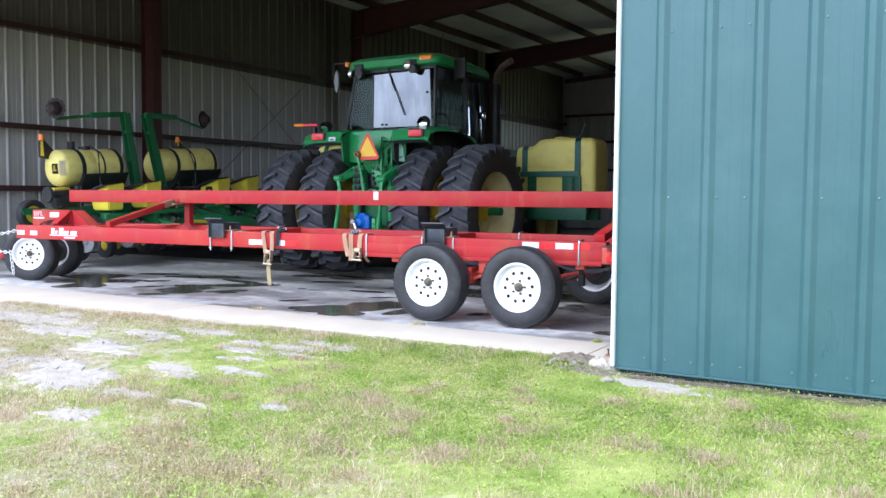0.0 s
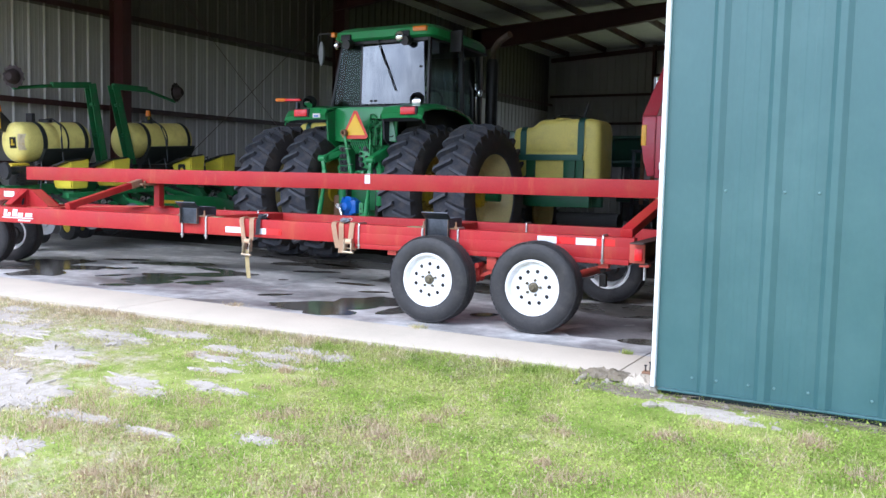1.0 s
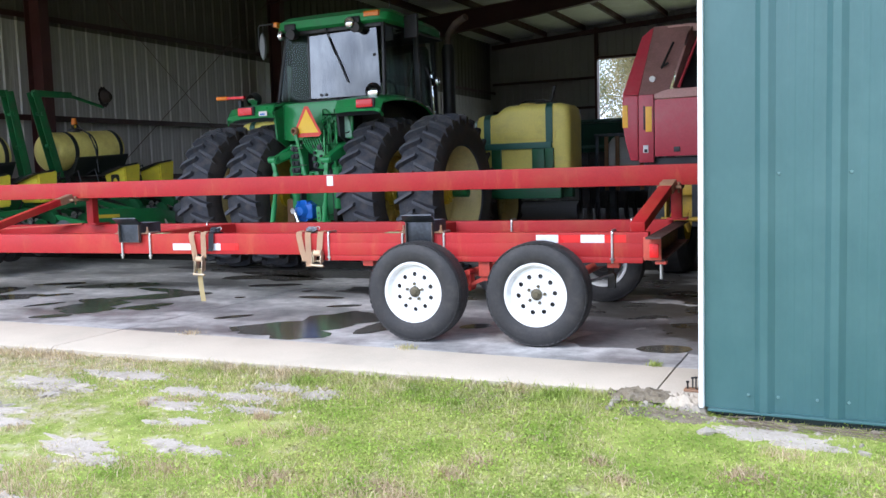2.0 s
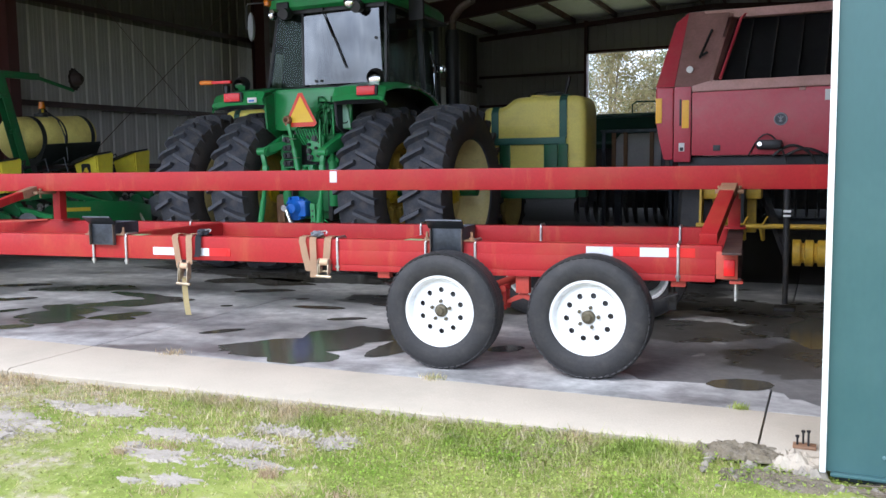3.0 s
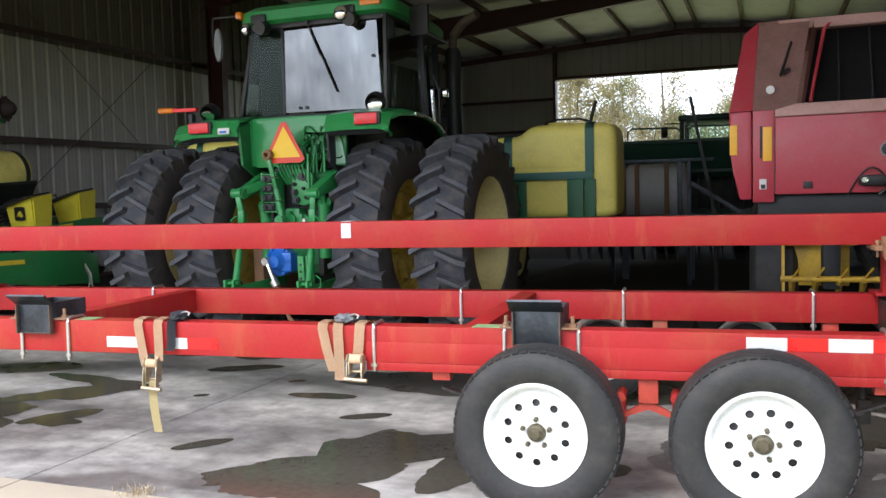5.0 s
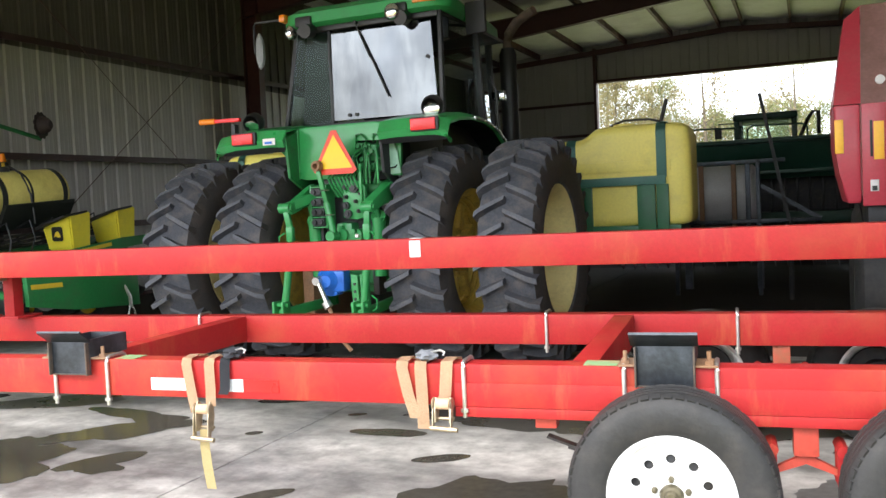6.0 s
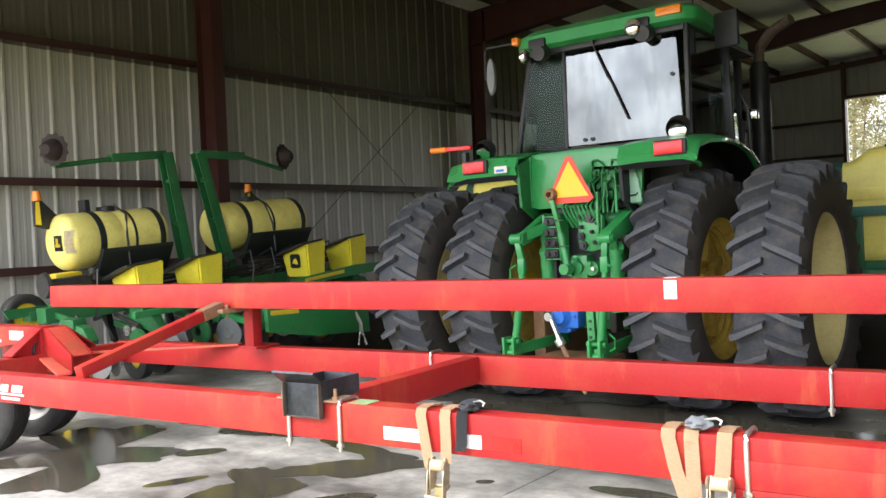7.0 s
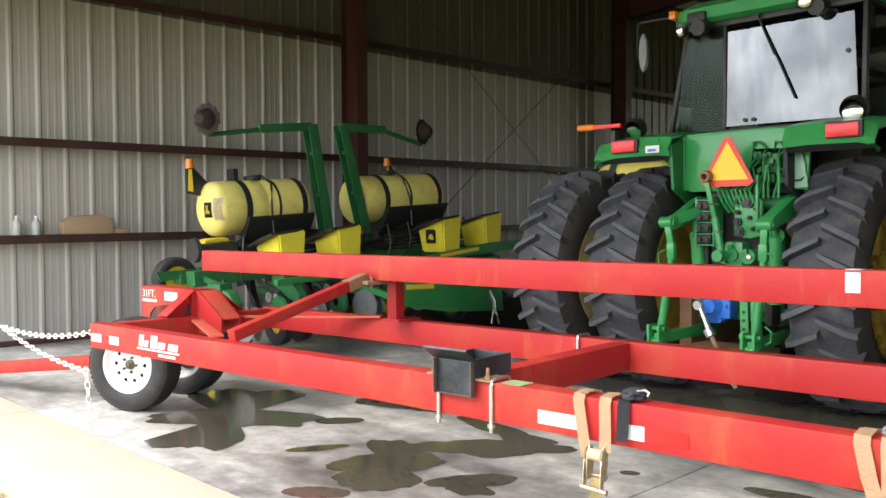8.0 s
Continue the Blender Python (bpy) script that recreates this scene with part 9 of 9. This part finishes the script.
wood = fast("far_wood", np.stack([cen - u * s, cen + w * s * 0.6, cen + u * s, cen - w * s * 0.6], 1).reshape(-1, 3), np.arange(n * 4).reshape(-1, 4), LEAF_GREEN)
tagged(wood, "distant dark wood edge across the yard", "wood", "", "stuff")

# ---- grass ----
BARE = [(-5.0, 4.15, 0.55, 0.34), (-5.55, 4.85, 0.42, 0.22), (-4.5, 4.62, 0.30, 0.13), (-5.65, 5.40, 0.42, 0.12), (-4.48, 5.26, 0.26, 0.09), (-4.2, 5.52, 0.22, 0.07),
        (-5.25, 5.67, 0.35, 0.08), (-4.15, 3.6, 0.25, 0.14), (-3.2, 4.25, 0.10, 0.05), (-6.6, 5.15, 0.7, 0.2), (-7.4, 5.45, 0.9, 0.2), (-1.46, 5.80, 0.36, 0.12)]
wr = random.Random(77)
for _ in range(34):
    bx = -3.7 - 4.2 * wr.random() ** 1.1
    BARE.append((bx, wr.uniform(3.9, 5.75), wr.uniform(0.06, 0.22), wr.uniform(0.03, 0.09)))


def bareness(x, y):
    """0 in full turf to 1 on open sand."""
    v = np.zeros_like(x)
    for cx, cy, rx, ry in BARE:
        d = np.sqrt(((x - cx) / rx) ** 2 + ((y - cy) / ry) ** 2)
        v = np.maximum(v, np.clip(1.8 - 1.2 * d, 0, 1))
    return v


def blades(name, count, x0, x1, y0, y1, hmin, hmax, width, material, seed, label, thin=1.0, edge=False, clump=None, base=None):
    r = np.random.RandomState(seed)
    x, y = r.uniform(x0, x1, count), r.uniform(y0, y1, count)
    if edge:
        y = apron_edge(x) - np.abs(r.normal(size=count)) * np.where((x > -4.3) & (x < -2.2), 0.20, 0.07)
    if clump is not None:
        ci = r.randint(0, len(clump), count)
        c = np.array(clump)[ci]
        x, y = c[:, 0] + r.normal(size=count) * c[:, 2], c[:, 1] + r.normal(size=count) * c[:, 2] * 0.7
    wob = 0.5 + 0.25 * np.sin(x * 2.3 + 1.3 * np.sin(y * 3.1)) + 0.25 * np.sin(y * 4.1 + 1.7 * np.sin(x * 1.9))
    keep = (r.rand(count) > bareness(x, y) * 0.76) & (r.rand(count) < thin * (0.45 + 0.55 * wob)) & ((y < apron_edge(x) + 0.02) | (base is not None))
    if edge:
        keep &= r.rand(count) < np.where((x > -4.3) & (x < -2.25), 0.95, np.clip(0.12 + 0.35 * np.sin(x * 3.7), 0.05, 1))
    x, y = x[keep], y[keep]
    n = len(x)
    z = ground_z(x, y) - 0.01 if base is None else np.full(n, base)
    h = r.uniform(hmin, hmax, n) * (0.6 + 0.7 * r.rand(n) ** 2)
    a = r.uniform(0, 2 * np.pi, n)
    lean = r.uniform(0.1, 0.9, n) * h
    la = r.uniform(0, 2 * np.pi, n)
    w = width * r.uniform(0.6, 1.3, n)
    p = np.stack([x, y, z], 1)
    side = np.stack([np.cos(a) * w, np.sin(a) * w, np.zeros(n)], 1)
    mid = p + np.stack([np.cos(la) * lean * 0.35, np.sin(la) * lean * 0.35, h * 0.6], 1)
    tip = p + np.stack([np.cos(la) * lean, np.sin(la) * lean, h], 1)
    v = np.stack([p - side, p + side, mid + side * 0.7, mid - side * 0.7, tip], 1).reshape(-1, 3)
    b = np.arange(n)[:, None] * 5
    tri = np.concatenate([b + np.array([[0, 1, 2]]), b + np.array([[0, 2, 3]]), b + np.array([[3, 2, 4]])], 0)
    ob = fast(name, v, tri, material)
    return tagged(ob, label, "grass", "", "stuff")


blades("grass", 270000, -9.5, 1.6, 2.4, 6.15, 0.014, 0.036, 0.0030, BLADE, 1, "short patchy green lawn grass")
blades("dry_grass", 115000, -9.5, 1.6, 2.4, 6.15, 0.016, 0.042, 0.0028, STRAW, 2, "dry straw coloured grass in the lawn", 0.8)
blades("grass", 40000, -8.5, -2.2, 5.5, 6.15, 0.024, 0.066, 0.0026, BLADE, 3, "taller green grass along the apron edge", 1.0, True)
rr = random.Random(8)
tufts = [(-3.81, 4.52, 0.08), (-3.31, 4.64, 0.06), (-4.54, 4.39, 0.07), (-3.45, 5.15, 0.05), (-3.68, 3.99, 0.05), (-1.17, 4.66, 0.07), (-3.92, 4.56, 0.10), (-4.42, 4.16, 0.12), (-1.49, 5.26, 0.06), (-2.54, 5.04, 0.04)]
tufts += [(rr.uniform(-4.6, 0.8), rr.uniform(2.7, 4.6), rr.uniform(0.03, 0.13)) for _ in range(150)] + [(rr.uniform(-6, 0.8), rr.uniform(4.4, 5.7), rr.uniform(0.02, 0.06)) for _ in range(26)]
blades("dry_grass", 70000, 0, 1, 0, 1, 0.025, 0.065, 0.0024, DEAD, 4, "dry brown grass tufts", 1.0, False, tufts)
blades("grass", 6000, -1.7, 1.8, 5.35, 5.90, 0.03, 0.06, 0.003, BLADE, 6, "grass along the wall foot", 0.5)
blades("grass", 500, 0, 1, 0, 1, 0.015, 0.04, 0.002, BLADE, 9, "small weeds in the joint of the slab", 1.0, False, [(-2.12, 6.65, 0.022), (-3.75, 6.66, 0.04), (-5.6, 6.66, 0.05)], 0.0)

# low clover and broad-leaved weeds, in drifts
r = np.random.RandomState(31)
n = 330000
x, y = r.uniform(-8.5, 1.5, n), r.uniform(2.4, 6.1, n)
drift = 0.5 + 0.3 * np.sin(x * 1.7 + 1.1 * np.sin(y * 2.2)) + 0.3 * np.sin(y * 2.9 + 1.4 * np.sin(x * 2.7)) + 0.25 * np.sin(x * 6.1 + y * 4.3)
drift += np.clip((x + 4.2) * 0.25, -0.5, 0.25)
keep = (y < apron_edge(x)) & (r.rand(n) < np.clip(drift, 0.12, 0.95)) & (r.rand(n) > bareness(x, y) * 0.85)
x, y = x[keep], y[keep]
n = len(x)
cen = np.stack([x, y, ground_z(x, y) + r.uniform(0.004, 0.034, n)], 1)
a = r.uniform(0, 2 * np.pi, n)
tilt = r.normal(size=n) * 0.45
u = np.stack([np.cos(a) * np.cos(tilt), np.sin(a) * np.cos(tilt), np.sin(tilt)], 1)
w = np.stack([-np.sin(a), np.cos(a), r.normal(size=n) * 0.35], 1)
s = r.uniform(0.0035, 0.0085, (n, 1))
clover = fast("clover", np.stack([cen - u * s, cen + w * s * 0.75, cen + u * s, cen - w * s * 0.75], 1).reshape(-1, 3), np.arange(n * 4).reshape(-1, 4), CLOVER)
tagged(clover, "low bright green clover in the lawn", "clover", "", "stuff")

# open sand where the turf is worn away
for i, (cx, cy, rx, ry) in enumerate(BARE):
    for j in range(2 if rx > 0.25 else 1):
        q = random.Random(i * 7 + j)
        ox, oy, sc = (0, 0, 0.8) if j == 0 else (q.uniform(-0.9, 0.9) * rx, q.uniform(-0.8, 0.8) * ry, q.uniform(0.25, 0.5))
        bm = bmesh.new()
        rings = []
        for f in (0.33, 0.66, 0.9, 1.0):
            ring = []
            for k in range(64):
                a = 2 * math.pi * k / 64
                rad = f * sc * (0.85 + 0.35 * noise.noise((math.cos(a) * 1.6 + i * 5, math.sin(a) * 1.6 + j, 1)) + 0.55 * noise.noise((math.cos(a) * 5, math.sin(a) * 5 + i, j)) + 0.40 * noise.noise((math.cos(a) * 14, math.sin(a) * 14, i + j)))
                x = cx + ox + rx * rad * math.cos(a)
                y = min(cy + oy + ry * rad * math.sin(a), float(apron_edge(x)) - 0.02)
                ring.append(bm.verts.new((x, y, float(ground_z(x, y)) + 0.022 * noise.noise((x * 0.9, y * 0.9, 0)) + (0.010 + 0.002 * j if f < 1 else -0.004))))
            rings.append(ring)
        bm.faces.new(rings[0])
        for a, b in zip(rings, rings[1:]):
            for k in range(64):
                bm.faces.new((a[k], a[(k + 1) % 64], b[(k + 1) % 64], b[k]))
        tagged(new("sand_patch", mesh_of(bm, SAND)), "worn patch of pale sand in the lawn", "sand", "sand patches in the lawn", "structure")

# rubble at the wall's corner, pebbles on the bare ground
rr = random.Random(12)
rocks = []
for _ in range(5):
    bm = bmesh.new()
    bmesh.ops.create_icosphere(bm, subdivisions=1, radius=1)
    for v in bm.verts:
        v.co *= 0.7 + 0.5 * rr.random()
    rocks.append(mesh_of(bm, RUBBLE, 20))
for i in range(110):
    x = -2.2 + 1.7 * rr.random() ** 1.6
    y = 5.97 - abs(rr.gauss(0, 0.09)) if x > -1.75 else 6.1 - abs(rr.gauss(0, 0.10))
    s = 0.005 + 0.020 * rr.random() ** 2.4
    ob = new("stone", rocks[i % 5])
    ob.matrix_basis = Matrix.Translation((x, y, float(ground_z(x, y)) + s * 0.3)) @ Euler((rr.random() * 6, rr.random() * 6, rr.random() * 6)).to_matrix().to_4x4() @ Matrix.Diagonal((s * 1.3, s, s * 0.6, 1))
    tagged(ob, "broken lump of pale concrete on the ground", "stone", "stones at the wall corner")


def mound(name, cx, cy, rx, ry, base, rise, seed, material, label, category):
    """A low irregular heap with a crumbled top and a ragged rim that runs into the ground."""
    bm = bmesh.new()
    rings = []
    for f in (0.0, 0.1, 0.2, 0.3, 0.4, 0.5, 0.6, 0.7, 0.8, 0.9, 1.0):
        ring = []
        for k in range(1 if f == 0 else 64):
            a = 2 * math.pi * k / 64
            rad = f * (1 + 0.35 * noise.noise((math.cos(a) * 2, math.sin(a) * 2, seed)) + 0.2 * noise.noise((math.cos(a) * 7, math.sin(a) * 7, seed + 3)))
            x, y = cx + rx * rad * math.cos(a), cy + ry * rad * math.sin(a)
            z = base + rise * (1 - f ** 2) + (0.7 * rise * noise.noise((x * 22, y * 22, seed)) + 0.6 * rise * noise.noise((x * 60, y * 60, seed)) if f < 1 else -0.02)
            ring.append(bm.verts.new((x, y, z)))
        rings.append(ring)
    for k in range(64):
        bm.faces.new((rings[0][0], rings[1][k], rings[1][(k + 1) % 64]))
    for a, b in zip(rings[1:], rings[2:]):
        for k in range(64):
            bm.faces.new((a[k], b[k], b[(k + 1) % 64], a[(k + 1) % 64]))
    return tagged(new(name, mesh_of(bm, material, 40)), label, category, "rubble at the wall corner", "structure")


mound("loose_earth", -2.06, 6.09, 0.17, 0.085, -0.022, 0.022, 1, EARTH, "crumbled earth over the broken apron corner", "rubble")
mound("loose_earth", -1.93, 5.91, 0.26, 0.10, -0.072, 0.020, 2, EARTH, "strip of dark washed-out earth beside the apron", "rubble")
mound("broken_concrete", -1.85, 6.07, 0.11, 0.075, -0.04, 0.034, 3, APRON, "broken pale concrete lump at the wall corner", "rubble")
mound("broken_concrete", -1.79, 5.985, 0.085, 0.05, -0.085, 0.045, 5, RUBBLE, "broken grey concrete lump below the wall corner", "rubble")
for sx, sy, ss in ((-1.63, 5.945, 0.026), (-1.60, 5.95, 0.018), (-1.545, 5.94, 0.022), (-1.52, 5.955, 0.018), (-1.69, 5.73, 0.040), (-1.03, 5.70, 0.026)):
    ob = new("stone", rocks[int(ss * 1000) % 5])
    ob.matrix_basis = Matrix.Translation((sx, sy, float(ground_z(sx, sy)) + ss * 0.35)) @ Matrix.Rotation(ss * 90, 4, "Z") @ Matrix.Diagonal((ss * 1.3, ss, ss * 0.75, 1))
    tagged(ob, "pale round stone by the wall's foot", "stone", "stones at the wall corner")
r = np.random.RandomState(23)
n = 420
x, y = -1.66 + 2.4 * r.rand(n) ** 1.2, 5.955 - np.abs(r.normal(size=n)) * 0.035
a, ln = r.normal(size=n) * 0.45 - 0.1, r.uniform(0.04, 0.20, n)
z = ground_z(x, y) + r.uniform(0.006, 0.03, n)
p0 = np.stack([x, y, z], 1)
p1 = p0 + np.stack([np.cos(a) * ln, np.clip(np.sin(a) * ln, -0.08, 0.02), r.normal(size=n) * 0.008], 1)
wd = np.stack([np.zeros(n), r.uniform(0.0006, 0.0016, n), r.uniform(0.0006, 0.0016, n)], 1)
twigs = fast("twigs", np.stack([p0 - wd, p1 - wd * 0.5, p1 + wd * 0.5, p0 + wd], 1).reshape(-1, 3), np.arange(n * 4).reshape(-1, 4), TWIG)
tagged(twigs, "dry twigs and dead stalks along the wall's foot", "twigs", "", "stuff")

n = 14000
r = np.random.RandomState(14)
ci = r.randint(0, len(BARE), n)
c = np.array(BARE)[ci]
x, y = c[:, 0] + r.normal(size=n) * c[:, 2] * 0.55, c[:, 1] + r.normal(size=n) * c[:, 3] * 0.55
keep = y < apron_edge(x) - 0.03
x, y = x[keep], y[keep]
n = len(x)
z = ground_z(x, y)
s = (0.004 + 0.014 * r.rand(n) ** 3)[:, None]
p = np.stack([x, y, z + 0.004], 1)
off = np.array([(1, 0, 0), (-0.5, 0.87, 0), (-0.5, -0.87, 0), (0, 0, 0.8)])
v = (p[:, None, :] + off[None] * s[:, None, :] * r.uniform(0.7, 1.3, (n, 4, 1))).reshape(-1, 3)
b = np.arange(n)[:, None] * 4
gravel = fast("gravel", v, np.concatenate([b + np.array([q]) for q in ((0, 1, 3), (1, 2, 3), (2, 0, 3))], 0), SAND)
tagged(gravel, "pale pebbles on the bare ground", "gravel", "", "stuff")
